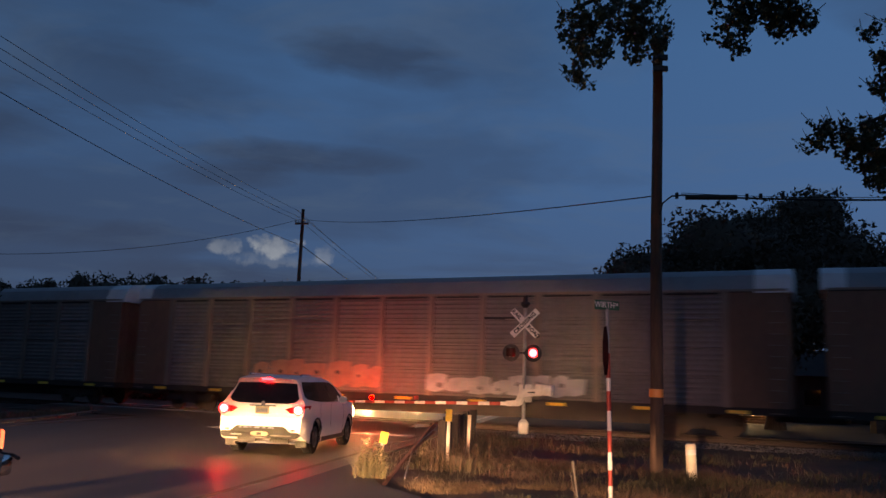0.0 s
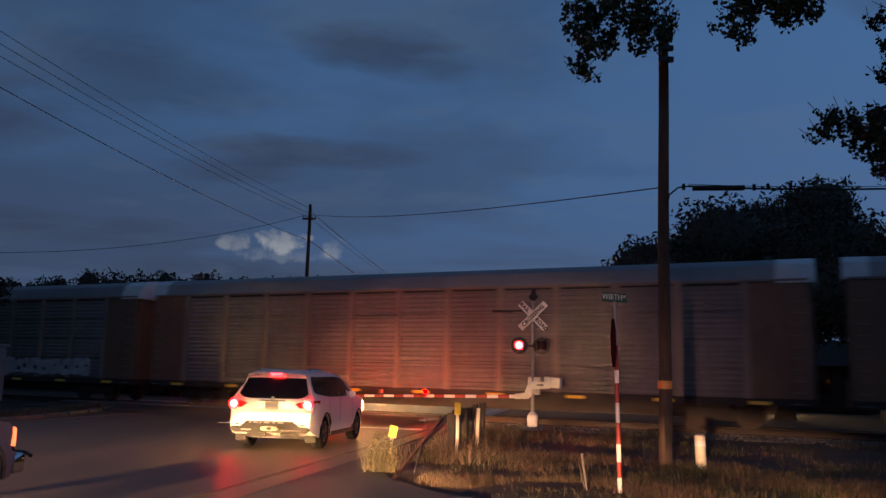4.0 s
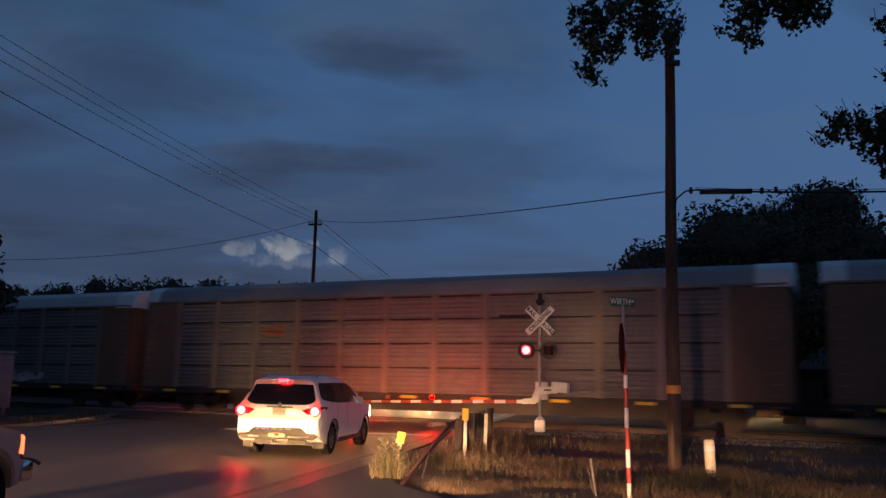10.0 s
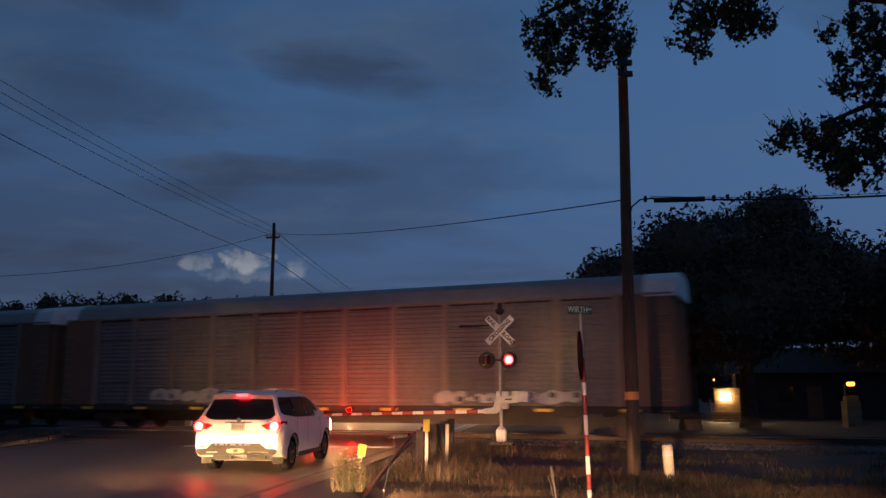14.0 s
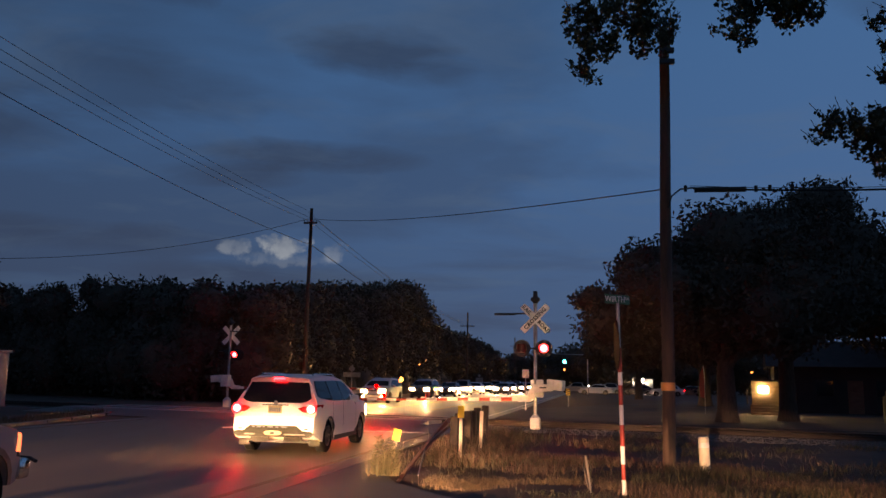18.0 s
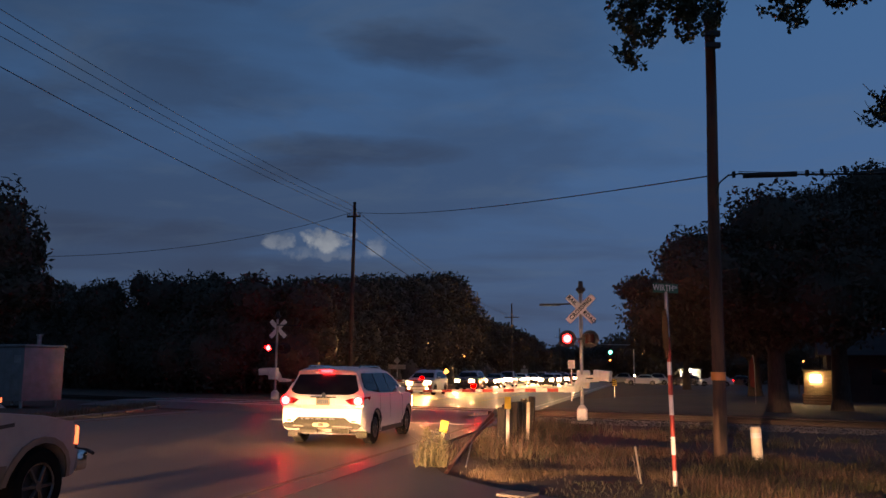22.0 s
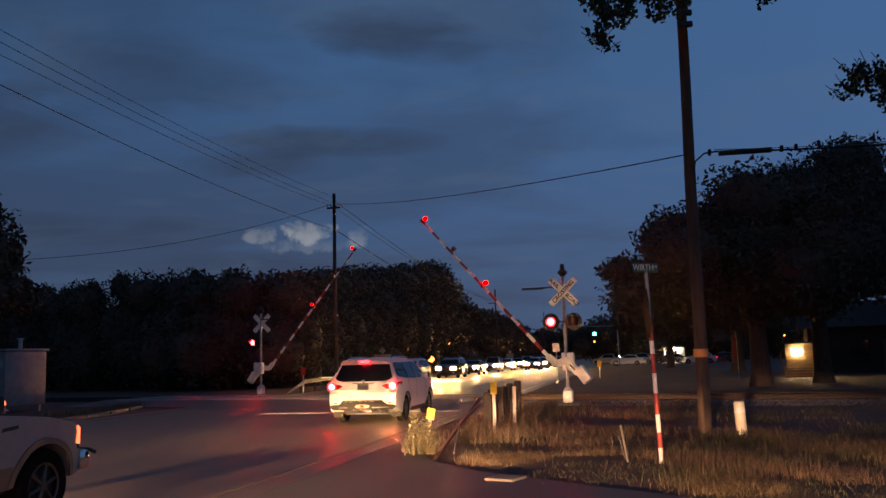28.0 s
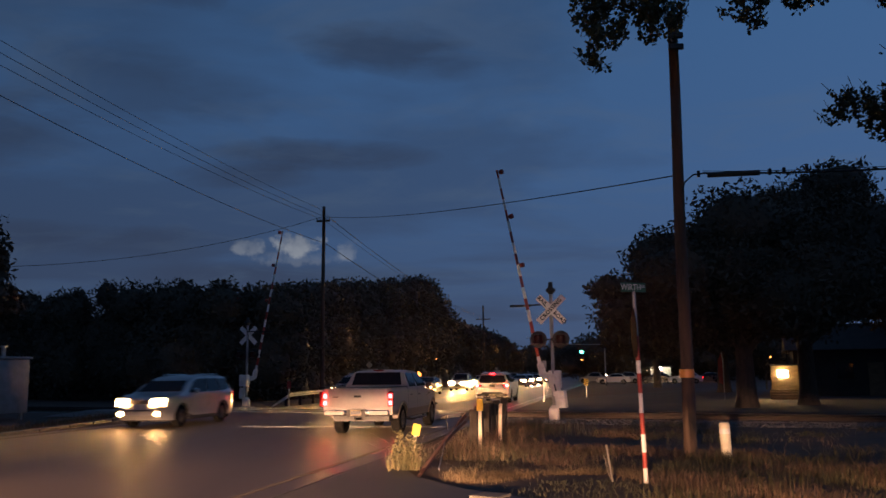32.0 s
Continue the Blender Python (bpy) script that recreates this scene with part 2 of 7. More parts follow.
M["stone"] = mat("ballast_stone", (0.20, 0.18, 0.165), (0.07, 0.065, 0.06), 0.9, scale=9, fine=40)
M["concrete"] = mat("concrete", (0.36, 0.34, 0.31), (0.20, 0.19, 0.17), 0.85, scale=1.2, fine=30, bump=0.004, each=0.12)
M["cabinet_grey"] = mat("cabinet_grey", (0.27, 0.265, 0.26), (0.18, 0.175, 0.17), 0.55, 0.1, scale=3, fine=30, bump=0.002)
M["kerb"] = mat("kerb", (0.15, 0.138, 0.12), (0.08, 0.073, 0.063), 0.85, scale=2, fine=30, bump=0.005, each=0.15)
M["rail"] = mat("rail_steel", (0.06, 0.042, 0.032), (0.032, 0.022, 0.017), 0.7, 0.2, scale=2, fine=30)
M["rail_top"] = mat("polished_rail", (0.12, 0.11, 0.10), (0.08, 0.075, 0.07), 0.6, 1.0, scale=2, fine=20)
M["tie"] = mat("old_tie", (0.10, 0.075, 0.055), (0.045, 0.035, 0.028), 0.9, scale=3, fine=30, bump=0.01, each=0.25, stretch=(1, 6, 1))
M["wood_pole"] = mat("weathered_pole", (0.105, 0.066, 0.044), (0.045, 0.030, 0.021), 0.85, scale=3, fine=26, bump=0.012, stretch=(4, 4, 0.5))
M["post_wood"] = mat("dark_post", (0.045, 0.034, 0.026), (0.018, 0.014, 0.012), 0.85, scale=4, fine=30, bump=0.01, stretch=(3, 3, 0.6), each=0.2)
M["galv"] = mat("galvanised", (0.42, 0.42, 0.41), (0.26, 0.25, 0.24), 0.42, 0.8, scale=4, fine=40, each=0.08)
M["rust_rail"] = mat("rusted_guardrail", (0.34, 0.20, 0.15), (0.22, 0.10, 0.07), 0.6, 0.3, scale=3, fine=30, bump=0.003)
M["black"] = mat("black_metal", (0.020, 0.020, 0.021), (0.010, 0.010, 0.010), 0.55, 0.1, scale=5, fine=40)
M["cable"] = mat("cable", (0.016, 0.016, 0.017), (0.008, 0.008, 0.008), 0.6)
M["alu"] = mat("cream_painted_aluminium", (0.74, 0.71, 0.65), (0.52, 0.49, 0.45), 0.45, 0.1, scale=3, fine=30, bump=0.002)
M["white_sheet"] = mat("white_reflective_sheet", (0.80, 0.78, 0.74), (0.60, 0.58, 0.55), 0.42, scale=5, fine=40)
M["red_sheet"] = mat("red_reflective_sheet", (0.36, 0.040, 0.028), (0.22, 0.026, 0.020), 0.5, scale=5, fine=40)
M["gate_paint"] = mat("white_gate_paint", (0.74, 0.72, 0.67), (0.52, 0.50, 0.46), 0.5, scale=6, fine=50)
M["letter_black"] = mat("letter_black", (0.025, 0.025, 0.025), None, 0.6)
M["sign_green"] = mat("sign_green", (0.018, 0.115, 0.050), (0.012, 0.085, 0.036), 0.4, scale=6)
M["sign_white"] = mat("sign_letter_white", (0.80, 0.80, 0.74), (0.66, 0.66, 0.62), 0.4)
M["stop_red"] = mat("stop_red", (0.022, 0.004, 0.004), (0.014, 0.003, 0.003), 0.9, gloss=0.05)
M["marker_yellow"] = mat("marker_yellow", (0.86, 0.58, 0.035), (0.66, 0.42, 0.03), 0.55, scale=8, fine=50, each=0.06)
M["stake"] = mat("pale_stake", (0.55, 0.50, 0.38), (0.38, 0.34, 0.26), 0.7, scale=6, fine=40)
M["pvc"] = mat("bollard_paint", (0.72, 0.68, 0.52), (0.50, 0.46, 0.35), 0.55, scale=5, fine=40, bump=0.002)
M["orange"] = mat("orange_reflector", (0.80, 0.33, 0.08), (0.62, 0.24, 0.05), 0.4)
M["leaf"] = mat("oak_leaf", (0.060, 0.075, 0.030), (0.026, 0.036, 0.016), 0.55, scale=2.5, fine=30)
M["far_leaf"] = mat("far_leaf", (0.085, 0.066, 0.042), (0.042, 0.033, 0.022), 0.8, scale=0.6, fine=6)
M["bark"] = mat("bark", (0.085, 0.066, 0.050), (0.035, 0.028, 0.022), 0.95, scale=4, fine=24, bump=0.03, stretch=(3, 3, 0.7))
M["weed_leaf"] = mat("weed_leaf", (0.120, 0.110, 0.045), (0.045, 0.043, 0.018), 0.75, scale=2.0, fine=14)
M["line_faint"] = mat("faint_pale_line", (0.17, 0.135, 0.105), (0.09, 0.070, 0.056), 0.7, scale=2, fine=30, gloss=0.2)
M["grass_dry"] = mat("dry_grass", (0.20, 0.140, 0.075), (0.070, 0.050, 0.028), 0.8, scale=0.9, fine=7)
M["grass_green"] = mat("green_grass", (0.078, 0.074, 0.034), (0.034, 0.033, 0.016), 0.8, scale=0.9, fine=7)
# vehicles
M["white_paint"] = mat("white_car_paint", (0.74, 0.70, 0.65), (0.66, 0.62, 0.57), 0.42, scale=1.2, fine=8, coat=0.08)
# white paint darkened all over to stand in for the dim light on it
M["truck_dim_white"] = mat("dimmed_white_truck_paint", (0.33, 0.30, 0.285), (0.27, 0.245, 0.23), 0.5, scale=1.0, fine=8, coat=0.03)
M["silver_paint"] = mat("silver_car_paint", (0.42, 0.42, 0.42), (0.36, 0.36, 0.36), 0.32, 0.5, scale=1.2, fine=8, coat=0.6)
M["dark_paint"] = mat("dark_car_paint", (0.030, 0.032, 0.036), (0.022, 0.024, 0.027), 0.28, 0.2, scale=1.2, fine=8, coat=0.6, each=0.3)
M["tan_paint"] = mat("tan_truck_trim", (0.20, 0.15, 0.11), (0.15, 0.11, 0.08), 0.4, scale=1, fine=8, coat=0.3)
M["glass"] = mat("tinted_glass", (0.010, 0.010, 0.012), (0.008, 0.008, 0.009), 0.08, gloss=0.22)
M["tyre"] = mat("tyre_rubber", (0.007, 0.0065, 0.006), (0.004, 0.004, 0.004), 0.95, scale=8, fine=50, bump=0.003, gloss=0.1)
M["rim"] = mat("alloy_rim", (0.12, 0.115, 0.11), (0.08, 0.078, 0.075), 0.35, 0.8)
M["chrome"] = mat("chrome", (0.72, 0.71, 0.69), (0.6, 0.6, 0.58), 0.12, 1.0)
M["trim"] = mat("dark_trim", (0.030, 0.029, 0.028), (0.018, 0.018, 0.018), 0.6)
M["plate"] = mat("plate", (0.24, 0.20, 0.12), (0.18, 0.15, 0.09), 0.5)
M["guard_grey"] = mat("worn_lower_bumper", (0.020, 0.017, 0.013), (0.010, 0.009, 0.007), 0.65, scale=4, fine=30, gloss=0.2)
M["plate_bar"] = mat("plate_bar", (0.08, 0.09, 0.14), None, 0.6)
M["tail_red"] = lamp_mat("tail_lamp_lit", (1.0, 0.004, 0.006), 26.0, (0.5, 0.02, 0.02))
M["tail_core"] = lamp_mat("tail_lamp_core", (1.0, 0.013, 0.016), 90.0, (0.5, 0.1, 0.1))
M["stop_high"] = lamp_mat("high_stop_lamp_lit", (1.0, 0.010, 0.014), 40.0, (0.5, 0.02, 0.02))
M["tail_dull"] = mat("tail_lamp_unlit", (0.30, 0.015, 0.015), (0.22, 0.01, 0.01), 0.2)
M["head"] = lamp_mat("headlamp_lit", (1.0, 0.55, 0.24), 55000.0)
M["head_glow"] = lamp_mat("headlamp_lens_lit", (1.0, 0.48, 0.18), 170.0)
M["head_on"] = lamp_mat("oncoming_headlamp_lit", (1.0, 0.50, 0.18), 190000.0)
M["head_lens"] = lamp_mat("near_headlamp_lens_lit", (1.0, 0.50, 0.19), 60.0)
M["head_far"] = lamp_mat("far_headlamp_lit", (1.0, 0.50, 0.18), 170000.0)
M["head_truck"] = lamp_mat("truck_headlamp_lit", (1.0, 0.56, 0.25), 4600000.0)
M["marker_amber"] = lamp_mat("amber_marker_lit", (1.0, 0.16, 0.06), 2.6, (0.5, 0.2, 0.05))
# signals
M["signal_red"] = lamp_mat("signal_lamp_lit", (1.0, 0.0034, 0.0046), 260.0, (0.4, 0.02, 0.02))
M["arm_red"] = lamp_mat("arm_lamp_lit", (1.0, 0.0005, 0.0008), 900.0, (0.4, 0.02, 0.02))
M["signal_core"] = lamp_mat("signal_core_lit", (1.0, 0.0044, 0.0056), 420.0, (0.4, 0.02, 0.02))
M["vane"] = mat("dark_red_shield", (0.030, 0.004, 0.004), (0.020, 0.003, 0.003), 0.35, gloss=0.2)
M["signal_green"] = lamp_mat("green_signal_lit", (0.05, 1.0, 0.55), 22.0)
M["porch_lamp"] = lamp_mat("porch_lamp_lit", (1.0, 0.66, 0.30), 200.0)
M["lot_lamp"] = lamp_mat("lot_lamp_lit", (1.0, 0.88, 0.66), 220.0)
M["orange_glow"] = lamp_mat("orange_wall_lamp_lit", (1.0, 0.32, 0.05), 4.0)
M["orange_lamp"] = lamp_mat("orange_lamp_lit", (1.0, 0.30, 0.06), 6.0)
# train
M["car_grey"] = mat("galvanised_side", (0.240, 0.225, 0.215), (0.130, 0.120, 0.113), 0.68, 0.10, scale=0.5, fine=9, bump=0.003, each=0.10, stretch=(1, 1, 0.4), gloss=0.3)
M["car_roof"] = mat("galvanised_roof", (0.330, 0.330, 0.335), (0.22, 0.22, 0.225), 0.5, 0.4, scale=0.4, fine=7, each=0.10)
M["car_roof_new"] = mat("bright_roof", (0.60, 0.60, 0.61), (0.48, 0.48, 0.49), 0.5, 0.3, scale=0.4, fine=7)
M["car_tan"] = mat("tan_end_panel", (0.225, 0.130, 0.080), (0.135, 0.078, 0.048), 0.6, scale=0.6, fine=9, bump=0.003, each=0.15, stretch=(1, 1, 0.4))
M["car_post"] = mat("side_post", (0.30, 0.245, 0.200), (0.20, 0.16, 0.13), 0.6, 0.2, scale=1, fine=12, each=0.1, stretch=(1, 1, 0.4))
M["car_under"] = mat("underframe", (0.045, 0.038, 0.033), (0.022, 0.019, 0.017), 0.8, scale=2, fine=14, bump=0.01)
M["car_white"] = mat("white_panel", (0.50, 0.48, 0.46), (0.36, 0.34, 0.33), 0.6, scale=1, fine=10)
M["car_cap"] = mat("roof_cap", (0.80, 0.80, 0.80), (0.62, 0.62, 0.62), 0.5, 0.0, scale=1, fine=10)
M["logo_blue"] = mat("logo_blue", (0.035, 0.05, 0.13), None, 0.6)
M["logo_orange"] = mat("logo_orange", (0.40, 0.13, 0.05), (0.28, 0.09, 0.03), 0.6)
M["paint_white"] = mat("sprayed_white", (0.55, 0.54, 0.53), (0.34, 0.33, 0.33), 0.6, scale=2, fine=12)
M["paint_pink"] = mat("sprayed_tan", (0.46, 0.27, 0.20), (0.30, 0.16, 0.12), 0.6, scale=2, fine=12)
M["paint_dark"] = mat("sprayed_dark", (0.06, 0.05, 0.06), (0.03, 0.03, 0.03), 0.6, scale=2, fine=12)
M["reflector"] = mat("yellow_reflector", (0.90, 0.62, 0.05), (0.8, 0.5, 0.04), 0.35)
M["house"] = mat("house_wall", (0.055, 0.050, 0.046), (0.03, 0.028, 0.026), 0.8, scale=1, fine=12)
M["roofing"] = mat("shingle", (0.08, 0.07, 0.065), (0.045, 0.04, 0.038), 0.9, scale=2, fine=14, bump=0.01)
M["porch_wood"] = mat("porch_wood", (0.20, 0.14, 0.085), (0.11, 0.078, 0.045), 0.7, scale=2, fine=20, stretch=(1, 1, 4), each=0.12)
M["kiosk"] = mat("pale_wall", (0.34, 0.33, 0.31), (0.24, 0.23, 0.22), 0.7, scale=1, fine=12)
M["flag"] = mat("red_flag", (0.22, 0.03, 0.025), (0.14, 0.02, 0.02), 0.7)

# ---------------------------------------------------------------- building helpers


def box(bm, lo, hi, m=None):
    """A box between two corners; returns its vertices."""
    lo, hi = Vector(lo), Vector(hi)
    r = bmesh.ops.create_cube(bm, size=1.0)
    t = Matrix.Translation((lo + hi) / 2) @ Matrix.Diagonal((*(hi - lo), 1))
    bmesh.ops.transform(bm, matrix=(m @ t) if m else t, verts=r["verts"])
    return r["verts"]


def soft_box(lo, hi, bevel=0.01, seg=2):
    bm = bmesh.new()
    box(bm, lo, hi)
    bmesh.ops.bevel(bm, geom=bm.edges[:], offset=bevel, segments=seg, profile=0.5, affect="EDGES")
    return bm


def tube(bm, a, b, r1, r2=None, seg=10, caps=True):
    """A tapered round bar from a to b."""
    a, b = Vector(a), Vector(b)
    d = b - a
    r = bmesh.ops.create_cone(bm, cap_ends=caps, segments=seg, radius1=r1, radius2=r1 if r2 is None else r2, depth=d.length)
    bmesh.ops.transform(bm, matrix=Matrix.Translation((a + b) / 2) @ d.to_track_quat("Z", "Y").to_matrix().to_4x4(), verts=r["verts"])
    return r["verts"]


def pipe(bm, points, r, seg=6):
    """A bar that follows points."""
    pts = [Vector(p) for p in points]
    rings = []
    for i, p in enumerate(pts):
        d = (pts[min(i + 1, len(pts) - 1)] - pts[max(i - 1, 0)]).normalized()
        q = d.to_track_quat("Z", "Y")
        rings.append([bm.verts.new(p + q @ Vector((r * math.cos(2 * math.pi * k / seg), r * math.sin(2 * math.pi * k / seg), 0))) for k in range(seg)])
    for a, b in zip(rings, rings[1:]):
        for k in range(seg):
            bm.faces.new((a[k], a[(k + 1) % seg], b[(k + 1) % seg], b[k]))
    bm.faces.new(rings[0][::-1])
    bm.faces.new(rings[-1])


def plate(bm, pts, thick, axis=(0, 0, 1)):
    """A flat piece with an outline, given thickness along axis."""
    vs = [bm.verts.new(p) for p in pts]
    f = bm.faces.new(vs)
    r = bmesh.ops.extrude_face_region(bm, geom=[f])
    bmesh.ops.translate(bm, vec=Vector(axis) * thick, verts=[g for g in r["geom"] if isinstance(g, bmesh.types.BMVert)])
    bmesh.ops.recalc_face_normals(bm, faces=bm.faces[:])


def mesh_of(bm, name, material, smooth=None):
    me = bpy.data.meshes.new(name)
    if smooth is not None:
        for f in bm.faces:
            f.smooth = True
    bm.to_mesh(me)
    bm.free()
    if smooth is not None:
        me.set_sharp_from_angle(angle=radians(smooth))
    me.materials.append(M[material])
    return me


def thing(name, label, category, group="", kind="", at=None):
    ob = new(name)
    ob.empty_display_size = 0.2
    if at is not None:
        ob.matrix_world = at
    return tagged(ob, label, category, group, kind)


def part(name, bm, material, parent, label="", smooth=None, m=None):
    ob = new(name, bm if isinstance(bm, bpy.types.Mesh) else mesh_of(bm, name, material, smooth))
    ob.parent = parent
    if m is not None:
        ob.matrix_basis = m
    return tagged(ob, label)


def solid(name, bm, material, label, category, group="", kind="", smooth=None, m=None):
    ob = new(name, mesh_of(bm, name, material, smooth))
    if m is not None:
        ob.matrix_world = m
    return tagged(ob, label, category, group, kind)


def raw(name, verts, faces, material):
    me = bpy.data.meshes.new(name)
    me.from_pydata(verts, [], faces)
    me.materials.append(M[material])
    return me


def text_mesh(word, size, material, depth=0.004, bold=0.0):
    """Letters as a mesh, in the built-in font, standing in the x z plane and facing -y."""
    c = bpy.data.curves.new("letters", "FONT")
    c.body, c.size, c.extrude, c.align_x, c.align_y, c.resolution_u = word, size, depth, "CENTER", "CENTER", 3
    c.offset, c.space_character = bold, 1 + bold * 12
    ob = bpy.data.objects.new("letters", c)
    scene.collection.objects.link(ob)
    me = bpy.data.meshes.new_from_object(ob.evaluated_get(bpy.context.evaluated_depsgraph_get()))
    bpy.data.objects.remove(ob)
    bpy.data.curves.remove(c)
    me.transform(pose(0, 0, 0, 90, 0, 0))
    me.materials.clear()
    me.materials.append(M[material])
    return me

# ---------------------------------------------------------------- ground, road, track
rng = random.Random(7)


def rd_strip(name, u0, u1, v0, v1, z0, z1, material, label, category, kind="structure"):
    bm = bmesh.new()
    plate(bm, [rd(u0, v0, z0), rd(u1, v0, z0), rd(u1, v1, z0), rd(u0, v1, z0)], z1 - z0)
    return solid(name, bm, material, label, category, kind=kind)


def build_ground():
    n, ext = 90, 900.0
    xs = [math.copysign(abs(k) ** 2.2, k) * ext for k in np.linspace(-1, 1, n)]
    verts, faces = [], []
    for y in xs:
        for x in xs:
            d = math.hypot(x, y - 20)
            verts.append((x, y + 20, -0.035 + 0.02 * noise.noise((x * 0.3, y * 0.3, 0)) * (1 if d < 60 else 0)))
    for j in range(n - 1):
        for i in range(n - 1):
            a = j * n + i
            faces.append((a, a + 1, a + n + 1, a + n))
    ob = new("ground", raw("ground", verts, faces, "ground"))
    tagged(ob, "dark dry earth and grass verge round the crossing", "ground", kind="structure")


build_ground()
rd_strip("road", -17.6, -4.7, -40, 420, -0.4, 0.0, "asphalt", "dark worn asphalt road that shines in headlamp light", "road")
bm = bmesh.new()
plate(bm, [rd(-4.7, -30, -0.4), (9.0, -20, -0.4), (14.0, 2.2, -0.4), (9.0, 5.4, -0.4), (6.4, 6.9, -0.4), (4.2, 8.3, -0.4), (2.6, 9.7, -0.4), (1.5, 10.9, -0.4), (0.72, 11.8, -0.4), (0.1, 12.5, -0.4), (-0.65, 14.0, -0.4), (-1.0, 15.6, -0.4), rd(-4.7, 17.5, -0.4)], 0.396)
solid("road", bm, "side_asphalt", "patched asphalt mouth of the side street", "road", kind="structure")
bm = bmesh.new()
plate(bm, [tk(-6, 5.5, -0.3), tk(70, 5.5, -0.3), tk(70, 60, -0.3), tk(-1, 60, -0.3)], 0.29)
solid("ground", bm, "lot", "packed gravel lot beyond the track", "ground", kind="structure")


def line(u0, u1, v0, v1, material, label):
    bm = bmesh.new()
    plate(bm, [rd(u0, v0, 0.0), rd(u1, v0, 0.0), rd(u1, v1, 0.0), rd(u0, v1, 0.0)], 0.005)
    solid("road_marking", bm, material, label, "road marking", kind="structure")


# this faint strip is painted where the headlamp pool ends on the road
line(-5.28, -5.16, 8.0, 26.0, "line_faint", "pale line along the edge of the asphalt")
line(-12.2, -5.4, 26.0, 26.5, "line_white", "worn white stop line before the crossing")
line(-16.9, -16.78, -20, 30.0, "line_faint", "pale line along the edge of the asphalt")
for v in (46, 58, 70, 82, 94):
    for u in (-12.3, -12.05, -9.2):
        line(u, u + 0.1, v, v + 11.0, "line_yellow", "worn yellow lane line on asphalt")
line(-5.28, -5.16, 36.5, 110.0, "line_white", "pale line along the edge of the asphalt")

# kerb pieces along the mouth of the side street
edge = [Vector(p) for p in ((0.15, 12.55, 0), (0.75, 11.9, 0), (1.5, 11.0, 0), (2.6, 9.8, 0), (4.2, 8.4, 0), (6.4, 7.0, 0), (9.0, 5.5, 0))]
kerb = thing("kerb", "short worn piece of pale kerb by the side street", "kerb", kind="structure")
for a, b in ((Vector((0.30, 11.78, 0)), Vector((0.68, 11.55, 0))),):
    d = b - a
    bm = soft_box((0, -0.26, -0.05), (d.length - 0.012, 0.16, 0.03), 0.015)
    part("kerb_stone", bm, "kerb", kerb, m=Matrix.Translation(a) @ Matrix.Rotation(math.atan2(d.y, d.x), 4, "Z"))
# pale kerb and path beyond the road on its other side
kerb = thing("kerb", "pale concrete kerb beside the road before the track", "kerb", kind="structure")
for k in range(9):
    bm = soft_box((-0.12, 0, -0.1), (0.12, 1.93, 0.08), 0.03)
    part("kerb_stone", bm, "kerb", kerb, m=Matrix.Translation(rd(-17.8 - 0.18 * k * k * 0.25, 18 + 1.95 * k)) @ pose(0, 0, 0, 0, 0, -11 + 3.0 * k))


